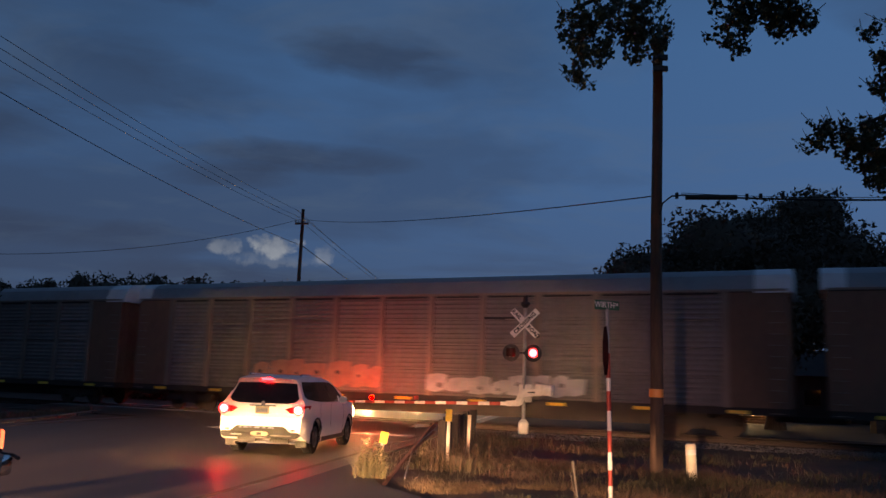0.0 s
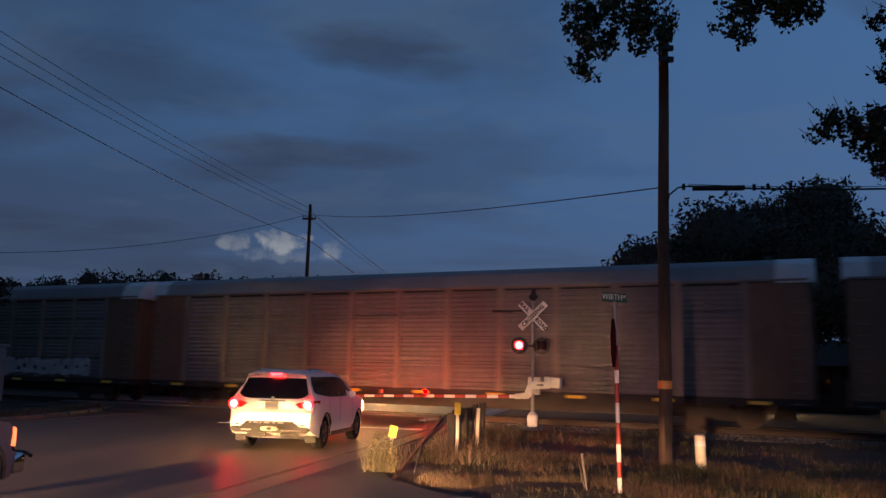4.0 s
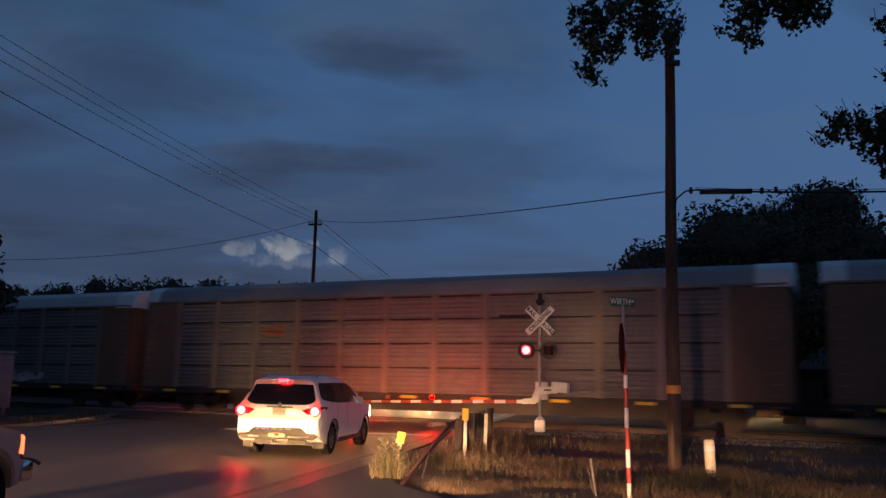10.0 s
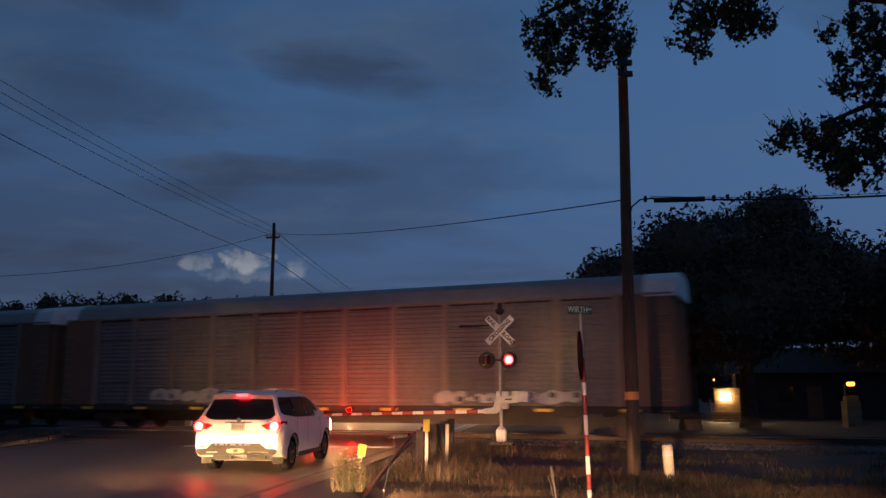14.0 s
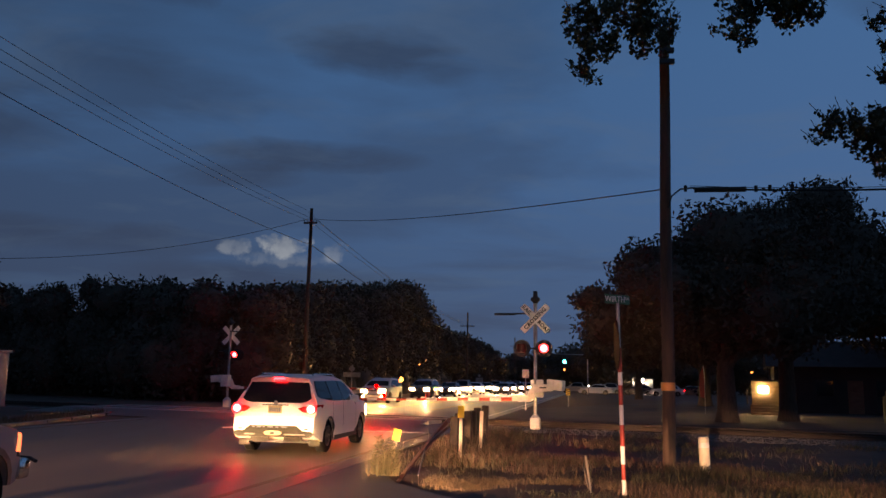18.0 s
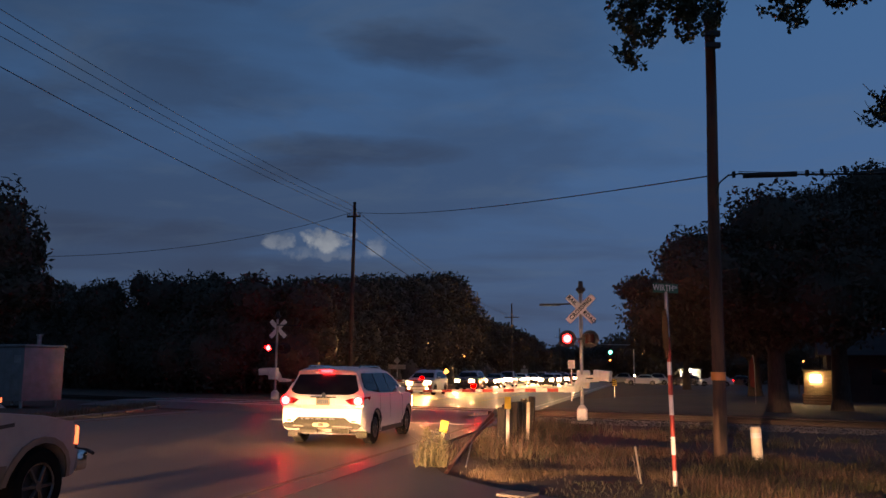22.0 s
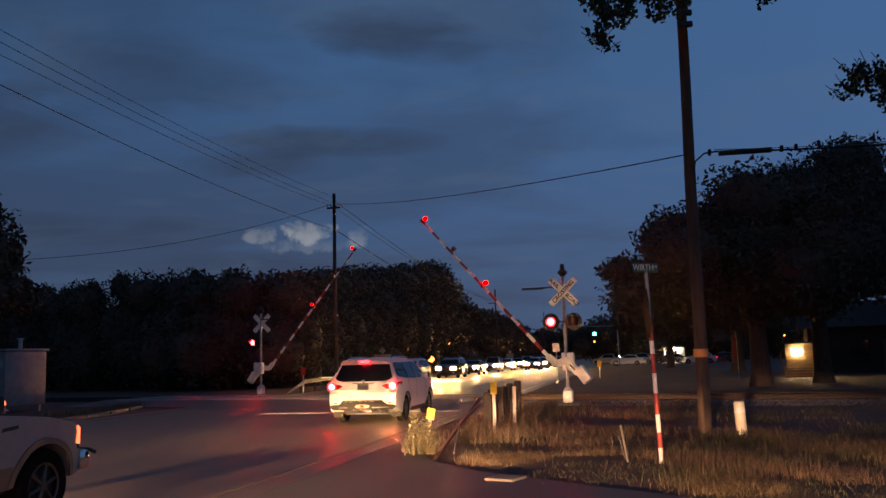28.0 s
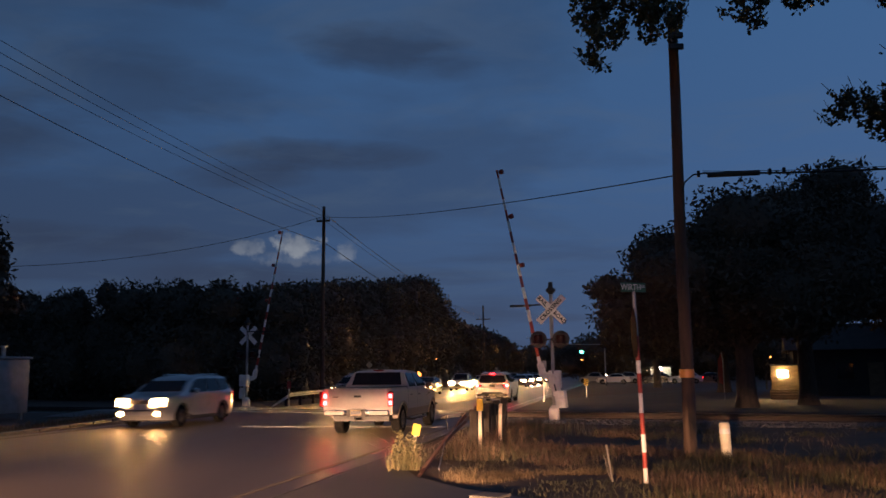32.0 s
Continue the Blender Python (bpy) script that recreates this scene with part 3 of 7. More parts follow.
def build_track():
    bm = bmesh.new()
    prof = [(-3.1, -0.15), (-1.75, -0.02), (1.75, -0.02), (3.1, -0.15)]
    rings = []
    for s in np.linspace(-160, 160, 60):
        rings.append([bm.verts.new(tk(s, n, z)) for n, z in prof])
    for a, b in zip(rings, rings[1:]):
        for k in range(3):
            bm.faces.new((a[k], b[k], b[k + 1], a[k + 1]))
    solid("ground", bm, "ballast", "grey stone ballast bed under the rails", "ground", kind="structure")
    track = thing("railway_track", "single railway track with worn steel rails", "railway track", kind="structure",
                  at=Matrix.Translation(TRACK_AT) @ pose(0, 0, 0, 0, 0, TRACK_DEG))
    for n in (-0.7525, 0.7525):
        bm = bmesh.new()
        prof = [(-0.07, -0.02), (0.07, -0.02), (0.02, 0.02), (0.012, 0.10), (0.036, 0.115), (0.036, 0.142), (-0.036, 0.142), (-0.036, 0.115), (-0.012, 0.10), (-0.02, 0.02)]
        plate(bm, [(-160, n + y, z) for y, z in prof], 320, (1, 0, 0))
        rail = part("rail", bm, "rail", track)
        bm = bmesh.new()
        box(bm, (-160, n - 0.032, 0.142), (160, n + 0.032, RAIL_Z))
        part("rail_head", bm, "rail_top", rail, "polished running surface")
    tie = mesh_of(soft_box((-0.115, -1.3, -0.12), (0.115, 1.3, 0.012), 0.015, 1), "tie", "tie")
    for k in range(-60, 120):
        s = k * 0.56
        if -21.5 < s < -0.6:
            continue
        part("tie", tie, "", track, m=pose(s, rng.uniform(-0.04, 0.04), rng.uniform(-0.01, 0.01), 0, 0, rng.uniform(-1.5, 1.5)))
    # crossing panels between and beside the rails
    cross = thing("crossing_panels", "dark concrete road panels set flush between the rails", "road crossing", kind="structure",
                  at=Matrix.Translation(TRACK_AT) @ pose(0, 0, 0, 0, 0, TRACK_DEG))
    for n0, n1 in ((-2.0, -0.84), (-0.66, 0.66), (0.84, 2.0)):
        me = mesh_of(soft_box((0, n0, -0.2), (2.38, n1, RAIL_Z - 0.02), 0.02, 1), "panel", "concrete")
        for k in range(8):
            part("panel", me, "", cross, m=pose(-20.4 + 2.42 * k, 0, 0))
    # sloping asphalt up to the panels
    bm = bmesh.new()
    for n0, n1 in ((-2.02, -5.0), (2.02, 5.0)):
        vs = [bm.verts.new(tk(s, n, z)) for s, n, z in ((-20.2, n0, RAIL_Z - 0.025), (-1.1, n0, RAIL_Z - 0.025), (-1.1 - (n1 - n0) * 0.27, n1, 0.004), (-20.2 - (n1 - n0) * 0.27, n1, 0.004))]
        bm.faces.new(vs if n1 > 0 else vs[::-1])
    bmesh.ops.recalc_face_normals(bm, faces=bm.faces[:])
    solid("road", bm, "asphalt", "asphalt ramp up to the rails", "road", kind="structure")


build_track()


def stones(count):
    """Loose ballast stones on the near shoulder of the track."""
    verts, faces = [], []
    shape = [Vector(p) for p in ((1, 0, 0), (-1, 0, 0), (0, 1, 0), (0, -1, 0), (0, 0, 1), (0, 0, -1))]
    tri = ((0, 2, 4), (2, 1, 4), (1, 3, 4), (3, 0, 4), (2, 0, 5), (1, 2, 5), (3, 1, 5), (0, 3, 5))
    for _ in range(count):
        s, n = rng.uniform(-0.5, 26), rng.uniform(-3.6, -0.9)
        at = tk(s, n, -0.05 + 0.03 * (n > -1.8))
        turn = Euler((rng.uniform(0, 6), rng.uniform(0, 6), rng.uniform(0, 6))).to_matrix()
        r = rng.uniform(0.03, 0.075)
        k = len(verts)
        verts += [at + turn @ Vector((p.x * r, p.y * r * 0.8, p.z * r * 0.65)) for p in shape]
        faces += [(k + a, k + b, k + c) for a, b, c in tri]
    ob = new("ballast_stones", raw("ballast_stones", verts, faces, "stone"))
    tagged(ob, "loose grey ballast stones beside the rails", "stones", kind="stuff")


stones(5000)

# ---------------------------------------------------------------- the train
CAR_L = 28.6
HALF = 13.75
CARS = []


def side_panel_mesh(width, z0, z1, rows):
    """Ribbed sheet for one bay: horizontal ribs, a dark seam between the sheets."""
    bm = bmesh.new()
    prof = []
    step = (z1 - z0) / rows
    for r in range(rows):
        b = z0 + r * step
        prof += [(0.06, b), (0.06, b + 0.035), (0.0, b + 0.045)]
        ribs = 5
        for k in range(ribs):
            h = (step - 0.06) / ribs
            q = b + 0.05 + k * h
            prof += [(0.0, q + 0.2 * h), (0.022, q + 0.35 * h), (0.022, q + 0.75 * h), (0.0, q + 0.92 * h)]
    prof.append((0.0, z1))
    a = [bm.verts.new((-width / 2, y, z)) for y, z in prof]
    b = [bm.verts.new((width / 2, y, z)) for y, z in prof]
    for k in range(len(prof) - 1):
        bm.faces.new((a[k], b[k], b[k + 1], a[k + 1]))
    return mesh_of(bm, "side_panel", "car_grey")


def bogie_parts(parent, x):
    bm = bmesh.new()
    for y in (-1.05, 1.05):
        box(bm, (x - 1.25, y - 0.08, 0.42), (x + 1.25, y + 0.08, 0.68))
        box(bm, (x - 0.35, y - 0.1, 0.30), (x + 0.35, y + 0.1, 0.80))
    box(bm, (x - 0.3, -1.0, 0.45), (x + 0.3, 1.0, 0.85))
    bogie = part("bogie", bm, "car_under", parent)
    for dx in (-0.89, 0.89):
        for y in (-0.78, 0.78):
            bm = bmesh.new()
            tube(bm, (x + dx, y - 0.07, 0.42), (x + dx, y + 0.07, 0.42), 0.42, seg=20)
            tube(bm, (x + dx, y * 1.0 - (0.12 if y < 0 else -0.07), 0.42), (x + dx, y + (0.12 if y > 0 else -0.07), 0.42), 0.12, seg=12)
            part("wheel", bm, "rail", bogie, smooth=40)


def autorack(label, drop=0.0, roof="car_roof", bays=11, style="plain", seed=0):
    """A covered car carrier. Its near side faces -y, its middle is at the origin, z from the rail."""
    r = random.Random(seed)
    car = thing("rail_car", label, "railway car", group="cars of the train")
    zs, zr = 1.06, 4.86 - drop
    # dark inner body
    bm = bmesh.new()
    box(bm, (-HALF + 0.05, -1.50, 0.95), (HALF - 0.05, 1.50, zr))
    part("body", bm, "car_under", car)
    bm = bmesh.new()
    box(bm, (-HALF, -1.57, 0.82), (HALF, 1.57, zs))
    part("underframe", bm, "car_under", car)
    bm = bmesh.new()
    box(bm, (-HALF + 3, -0.35, 0.35), (HALF - 3, 0.35, 0.818))
    part("centre_sill", bm, "car_under", car)
    for e in (-1, 1):
        bm = bmesh.new()
        tube(bm, (e * (HALF - 0.5), 0, 0.72), (e * (HALF + 0.6), 0, 0.72), 0.11, seg=8)
        part("coupler", bm, "car_under", car)
    # roof
    prof = [(-1.60, zr), (-1.58, zr + 0.12), (-1.42, zr + 0.50), (-1.1, zr + 0.70), (-0.5, zr + 0.80), (0, zr + 0.82), (0.5, zr + 0.80), (1.1, zr + 0.70), (1.42, zr + 0.50), (1.58, zr + 0.12), (1.60, zr)]
    bm = bmesh.new()
    plate(bm, [(-HALF, y, z) for y, z in prof], 2 * HALF, (1, 0, 0))
    part("roof", bm, roof, car, smooth=30)
    bm = bmesh.new()
    box(bm, (-HALF, -1.625, zr - 0.05), (HALF, -1.585, zr + 0.03))
    part("eave", bm, "car_post", car)
    for e in (-1, 1):
        # bare pale hood over each end, longer and deeper at the trailing one
        long, deep = (1.0, 0.10) if e > 0 else (0.62, 0.03)
        bm = bmesh.new()
        hood = [(y * 1.012, z + 0.012) for y, z in prof]
        hood[0], hood[-1] = (hood[0][0], zr - deep), (hood[-1][0], zr - deep)
        plate(bm, [(e * (HALF - long), y, z) for y, z in hood], (long + 0.14) * e, (1, 0, 0))
        part("roof_cap", bm, "car_cap", car, "pale bare metal roof end", smooth=30)
        bm = bmesh.new()
        box(bm, (e * HALF, -1.42, zs), (e * (HALF - 0.06), 1.42, zr))
        door = part("end_door", bm, "car_tan", car)
        for k in range(7):
            y = -1.2 + 0.4 * k
            bm = bmesh.new()
            box(bm, (e * (HALF + 0.05), y - 0.03, zs), (e * HALF, y + 0.03, zr - 0.1))
            part("door_rib", bm, "car_tan", door)
        # plain panels at the ends of the side, with the ladder
        for y in (-1, 1):
            bm = bmesh.new()
            box(bm, (e * HALF, y * 1.595, zs), (e * (HALF - 1.95), y * 1.50, zr - 0.08))
            part("end_panel", bm, "car_tan", car)
        bm = bmesh.new()
        pipe(bm, [(-0.21, 0, 0), (-0.21, -0.06, 0), (0.21, -0.06, 0), (0.21, 0, 0)], 0.011, 5)
        rung = mesh_of(bm, "rung", "car_post")
        for k in range(10):
            part("rung", rung, "", car, m=pose(e * (HALF - 0.37), -1.60, 0.9 + 0.36 * k))
        bogie_parts(car, e * (HALF - 2.9))
    # bays of ribbed sheets between posts
    span = 2 * (HALF - 1.95)
    wide = span / bays
    sheet = side_panel_mesh(wide - 0.02, zs, zr - 0.06, 4)
    bm = bmesh.new()
    box(bm, (-0.11, -0.06, zs - 0.02), (0.11, 0.03, zr - 0.05))
    post = mesh_of(bm, "side_post", "car_post")
    # dark open slots between the sheets: under the eave on all cars, in every row on some
    slots = []
    for row in range(1, 5):
        if row == 4 or style in ("orange", "low_tag", "small_orange"):
            bm = bmesh.new()
            z = zs + (zr - 0.06 - zs) * row / 4 - (0.075 if row == 4 else 0.0)
            box(bm, (-wide / 2 + 0.17, -1.590, z), (wide / 2 - 0.17, -1.560, z + 0.055))
            slots.append(mesh_of(bm, "seam", "black"))
    for k in range(bays):
        for slot in slots:
            part("seam", slot, "", car, m=pose(-span / 2 + (k + 0.5) * wide, 0, 0))
    for k in range(bays + 1):
        x = -span / 2 + k * wide
        for y, turn in ((-1.575, 0), (1.575, 180)):
            if y < 0 or k % 2 == 0:
                part("side_post", post, "", car, m=pose(x, y, 0, 0, 0, turn))
            if k < bays:
                part("side_panel", sheet, "", car, m=pose(x + wide / 2, y * 0.994, 0, 0, 0, turn))
    bm = bmesh.new()
    plate(bm, [(-0.32, 0, 0), (0.32, 0, 0), (0.32, 0, 0.105), (-0.32, 0, 0.105)], 0.012, (0, -1, 0))
    ref = mesh_of(bm, "reflector", "reflector")
    for k in range(9):
        x = -HALF + 1.6 + k * (2 * HALF - 3.2) / 8
        part("reflector", ref, "", car, "yellow reflective strip", m=pose(x, -1.572, 0.86))

    def sign(x, z, w, h, material, name="logo_panel"):
        bm = bmesh.new()
        plate(bm, [(x - w / 2, -1.645, z), (x + w / 2, -1.645, z), (x + w / 2, -1.645, z + h), (x - w / 2, -1.645, z + h)], -0.01, (0, -1, 0))
        return part(name, bm, material, car)

    def bars(x, z, w, h, n, material):
        for k in range(n):
            bm = bmesh.new()
            zz = z + k * h / n
            plate(bm, [(x - w / 2, -1.652, zz), (x + w / 2, -1.652, zz), (x + w / 2, -1.652, zz + 0.6 * h / n), (x - w / 2, -1.652, zz + 0.6 * h / n)], 0.004, (0, -1, 0))
            part("logo_bar", bm, material, car)

    def tag(x0, x1, z0, z1, material, dark, step=0.55):
        """Sprayed lettering that cannot be read: plain slanted bars and blots."""
        x = x0
        while x < x1:
            w = step * r.uniform(0.7, 1.25)
            h0, h1 = z0 + r.uniform(0, 0.12), z1 - r.uniform(0, 0.25)
            sl = r.uniform(-0.1, 0.2)
            bm = bmesh.new()
            pts = [(x, h0), (x + w * 0.5, h0 - r.uniform(0, 0.08)), (x + w, h0 + r.uniform(0, 0.1)), (x + w + sl * 0.5, (h0 + h1) / 2), (x + w + sl, h1), (x + w * 0.5 + sl, h1 + r.uniform(0, 0.1)), (x + sl, h1 - r.uniform(0, 0.1)), (x + sl * 0.4 - 0.05, (h0 + h1) / 2)]
            plate(bm, [(px, -1.647, pz) for px, pz in pts], 0.003, (0, -1, 0))
            part("sprayed_mark", bm, material, car)
            if r.random() < 0.75:
                bm = bmesh.new()
                cx, cz, q = x + w * r.uniform(0.35, 0.65) + sl * 0.5, (h0 + h1) / 2 + r.uniform(-0.1, 0.1), r.uniform(0.06, 0.13)
                plate(bm, [(cx - q, -1.651, cz - q * 0.6), (cx + q, -1.651, cz - q), (cx + q * 1.2, -1.651, cz + q * 0.5), (cx - q * 0.6, -1.651, cz + q)], 0.003, (0, -1, 0))
                part("sprayed_mark", bm, dark, car)
            x += w * 1.02
    if style == "tan_tag":
        tag(-7.0, -1.0, 1.2, 2.3, "paint_pink", "paint_dark", 0.9)
        tag(1.0, 6.5, 1.15, 1.9, "paint_white", "car_grey", 0.8)
    elif style == "white_tag":
        sign(-8.1, 2.3, wide - 0.3, 2.1, "car_white")
        bars(-8.1, 3.55, wide * 0.46, 0.62, 3, "logo_blue")
        tag(-11.5, 10.8, 1.15, 2.05, "paint_white", "paint_dark", 0.62)
    elif style == "bars":
        sign(-8.1, 2.3, wide - 0.3, 2.1, "car_white")
        bars(-8.1, 3.55, wide * 0.46, 0.62, 3, "logo_blue")
        tag(-2.0, 4.0, 1.15, 1.75, "paint_white", "car_grey", 0.8)
    elif style == "orange":
        sign(-8.0, 3.0, wide - 0.3, 1.0, "logo_orange")
        bars(-8.0, 3.12, wide * 0.62, 0.75, 3, "paint_dark")
    elif style == "small_orange":
        bars(-6.5, 3.3, 1.1, 0.5, 2, "logo_orange")
    elif style == "low_tag":
        tag(-1.5, 7.5, 1.12, 1.75, "paint_white", "paint_dark", 0.9)
    elif style == "last":
        tag(-8.5, -1.5, 1.15, 1.7, "paint_white", "car_grey", 1.0)
        tag(5.0, 10.5, 1.15, 1.6, "paint_white", "paint_dark", 0.8)
    return car


SPECS = [
    ("grey covered car-carrying rail car with dull ribbed sides", 0.0, "car_roof", 11, "plain"),
    ("grey covered rail car with a tan sprayed marking", 0.0, "car_roof", 11, "tan_tag"),
    ("grey covered rail car with white sprayed lettering", 0.0, "car_roof", 11, "white_tag"),
    ("plain grey covered rail car with tan ends", 0.0, "car_roof", 11, "plain"),
    ("grey covered rail car with an orange striped emblem", 0.0, "car_roof", 11, "orange"),
    ("lower covered rail car with a bright roof and sprayed marks", 0.10, "car_roof_new", 12, "low_tag"),
    ("grey covered rail car with a small orange emblem", 0.0, "car_roof", 11, "small_orange"),
    ("grey covered rail car with a pale blue-striped sign panel", 0.0, "car_roof", 11, "bars"),
    ("last covered rail car of the train with shiny ribbed sides", 0.0, "car_roof", 11, "last"),
]
for k, (label, drop, roof, bays, style) in enumerate(SPECS):
    CARS.append(autorack(label, drop, roof, bays, style, k))
# seconds, place along the track of the front end of the second car built
TRAIN = [(0, -16.2), (3, -58.8), (6, -101.6), (9, -145.0), (12, -189.3), (14.5, -226.5), (18, -278.3), (32, -486.0)]

# ---------------------------------------------------------------- crossing signals
VANES, GATES, SLEEVES = [], [], []


def blade(word, angle, y):
    """One blade of the crossbuck, with its word."""
    turn = pose(0, y, 0, 0, angle, 0)
    bm = soft_box((-0.61, -0.004, -0.115), (0.61, 0.004, 0.115), 0.003, 1)
    bmesh.ops.transform(bm, matrix=turn, verts=bm.verts)
    return bm, turn


def disc(bm, at, r, depth, seg=24):
    at = Vector(at)
    tube(bm, at, at + Vector((0, depth, 0)), r, seg=seg)


def signal_lamp(parent, x, z, y0, face, label):
    """A lamp head: backboard, housing, hood, lit lens and an added vane that hides it to blink. face -1 looks down the
    road to -y.
    """
    bm = bmesh.new()
    disc(bm, (x, y0 + 0.02 * face, z), 0.29, 0.012)
    head = part("backboard", bm, "black", parent, label, smooth=40)
    bm = bmesh.new()
    tube(bm, (x, y0 - 0.2 * face, z), (x, y0 + 0.02 * face, z), 0.10, 0.16, seg=20)
    part("housing", bm, "black", head, smooth=40)
    bm = bmesh.new()
    seg, rings = 18, []
    for d, r in ((0.02, 0.165), (0.34, 0.165)):
        rings.append([bm.verts.new((x + r * math.cos(a), y0 + d * face * (1.0 if math.sin(a) > -0.2 else 0.45), z + r * math.sin(a))) for a in np.linspace(0, 2 * math.pi, seg, endpoint=False)])
    for k in range(seg):
        bm.faces.new((rings[0][k], rings[0][(k + 1) % seg], rings[1][(k + 1) % seg], rings[1][k]))
    bmesh.ops.solidify(bm, geom=bm.faces[:], thickness=0.006)
    part("hood", bm, "black", head, smooth=40)
    bm = bmesh.new()
    disc(bm, (x, y0 + 0.170 * face, z), 0.150, 0.008 * face)
    part("lens_back", bm, "black", head, smooth=40)
    bm = bmesh.new()
    disc(bm, (x, y0 + 0.180 * face, z), 0.138, 0.006 * face)
    part("lens", bm, "signal_red", head, "lit red lens", smooth=40)
    bm = bmesh.new()
    disc(bm, (x, y0 + 0.188 * face, z), 0.085, 0.004 * face)
    part("bulb", bm, "signal_core", head, smooth=40)
    # half-round shield, added to blink the lens: turns about it and blocks its light
    bm = bmesh.new()
    rows = []
    for zz in (-0.145, 0.145):
        rows.append([bm.verts.new((0.156 * math.cos(a), face * 0.156 * math.sin(a), zz)) for a in np.linspace(-0.06, math.pi + 0.06, 15)])
    for k in range(14):
        bm.faces.new((rows[0][k], rows[0][k + 1], rows[1][k + 1], rows[1][k]))
    bm.faces.new(rows[0][::-1])
    bm.faces.new(rows[1])
    bmesh.ops.recalc_face_normals(bm, faces=bm.faces[:])
    shield = part("shield", bm, "vane", parent, "added dark red shield that hides the lit lens", smooth=40, m=pose(x, y0 + 0.184 * face, z))
    return shield


def crossing_signal(name_at, rz, arm, label, both, swing):
    """Mast with crossbuck, two blinking lamps and a gate. The gate reaches to -x, turned by swing so that it lies along the track."""
    sig = thing("crossing_signal", label, "railway signal", group="crossing signals", at=Matrix.Translation(name_at) @ pose(0, 0, 0, 0, 0, rz))
    bm = soft_box((-0.36, -0.36, -0.1), (0.36, 0.36, 0.06), 0.03)
    part("footing", bm, "concrete", sig)
    bm = soft_box((-0.17, -0.17, 0.06), (0.17, 0.17, 0.48), 0.06)
    tube(bm, (0, 0, 0.48), (0, 0, 0.56), 0.15, 0.08, seg=14)
    part("base", bm, "alu", sig, "pale cast junction base", smooth=40)
    bm = bmesh.new()
    tube(bm, (0, 0, 0.5), (0, 0, 4.55), 0.062, seg=14)
    part("mast", bm, "galv", sig, smooth=40)
    bm = bmesh.new()
    tube(bm, (0, 0, 4.3), (0, 0, 4.42), 0.06, 0.17, seg=16)
    tube(bm, (0, 0, 4.42), (0, 0, 4.5), 0.17, 0.15, seg=16)
    tube(bm, (0, 0, 4.5), (0, 0, 4.72), 0.09, 0.07, seg=12)
    part("bell", bm, "black", sig, smooth=40)
    for word, ang, y in (("RAIL ROAD", 45, -0.085), ("CROSSING", -45, -0.097)):
        bm, turn = blade(word, ang, y)
        bl = part("crossbuck_blade", bm, "white_sheet", sig, m=pose(0, 0, 3.78))
        if word == "RAIL ROAD":
            for w, dx in (("RAIL", -0.40), ("ROAD", 0.41)):
                part("lettering", text_mesh(w, 0.18, "letter_black", 0.002, 0.008), "", bl, m=turn @ pose(dx, -0.006, 0))
        else:
            part("lettering", text_mesh(word, 0.19, "letter_black", 0.002, 0.008), "", bl, m=turn @ pose(0, -0.006, 0))
    bm = bmesh.new()
    tube(bm, (-1.35, 0.12, 3.93), (0.0, 0.12, 3.98), 0.028, seg=8)
    box(bm, (-1.42, 0.10, 3.90), (-0.7, 0.14, 3.98))
    part("cantilever_arm", bm, "black", sig)
    bm = bmesh.new()
    tube(bm, (-0.52, -0.12, 2.76), (0.40, -0.12, 2.76), 0.028, seg=8)
    tube(bm, (0, -0.13, 2.76), (0, 0.02, 2.76), 0.05, seg=10)
    part("crossarm", bm, "black", sig)
    faces = (-1, 1) if both else (-1,)
    pair = []
    for face in faces:
        y0 = -0.16 if face < 0 else 0.16
        left = signal_lamp(sig, -0.44, 2.76, y0, face, "round black lamp head")
        right = signal_lamp(sig, 0.31, 2.76, y0, face, "round black lamp head")
        pair.append((left, right, face, y0))
    VANES.append((pair, both))
    # machine housing on the mast
    bm = soft_box((-0.16, -0.05, 1.12), (0.26, 0.36, 1.72), 0.04)
    part("gate_machine", bm, "alu", sig, smooth=40)
    # the gate turns about a shaft in front of the machine
    gate = new("gate")
    gate.parent = sig
    gate.matrix_basis = pose(0.02, -0.2, 1.43, 0, 0, swing)
    tagged(gate, "red and white striped gate on pale cast brackets")
    outline = [(-0.62, -0.44), (-0.22, -0.44), (-0.10, -0.36), (0.02, -0.12), (0.55, -0.10), (0.60, 0.06), (0.50, 0.12), (-0.02, 0.14), (-0.14, 0.08), (-0.28, -0.24), (-0.62, -0.27)]
    for y in (-0.06, 0.12):
        bm = bmesh.new()
        plate(bm, [(x, y, z) for x, z in outline], 0.03, (0, 1, 0))
        bmesh.ops.bevel(bm, geom=bm.edges[:], offset=0.006, segments=1, affect="EDGES")
        bracket = part("bracket", bm, "gate_paint", gate, "pale cast bracket")
        part("slot", soft_box((0.16, y - 0.022, -0.005), (0.50, y + 0.022, 0.04), 0.008, 1), "black", bracket)
    bm = soft_box((-0.28, -0.15, -0.17), (0.28, 0.15, 0.17), 0.025)
    part("counterweight", bm, "gate_paint", gate, smooth=40, m=pose(0.70, 0.05, 0.10, 0, 6, 0))
    stripe = 0.406
    x, k = -0.45, 0
    while x > -arm:
        x1 = max(-arm, x - stripe)
        w = 0.062 - 0.028 * (-x / arm)
        bm = soft_box((x1 + 0.0005, 0.02, -0.36 - w), (x - 0.0005, 0.055, -0.36 + w), 0.006, 1)
        part("arm_stripe", bm, "white_sheet" if k % 2 == 0 else "red_sheet", gate)
        x, k = x1, k + 1
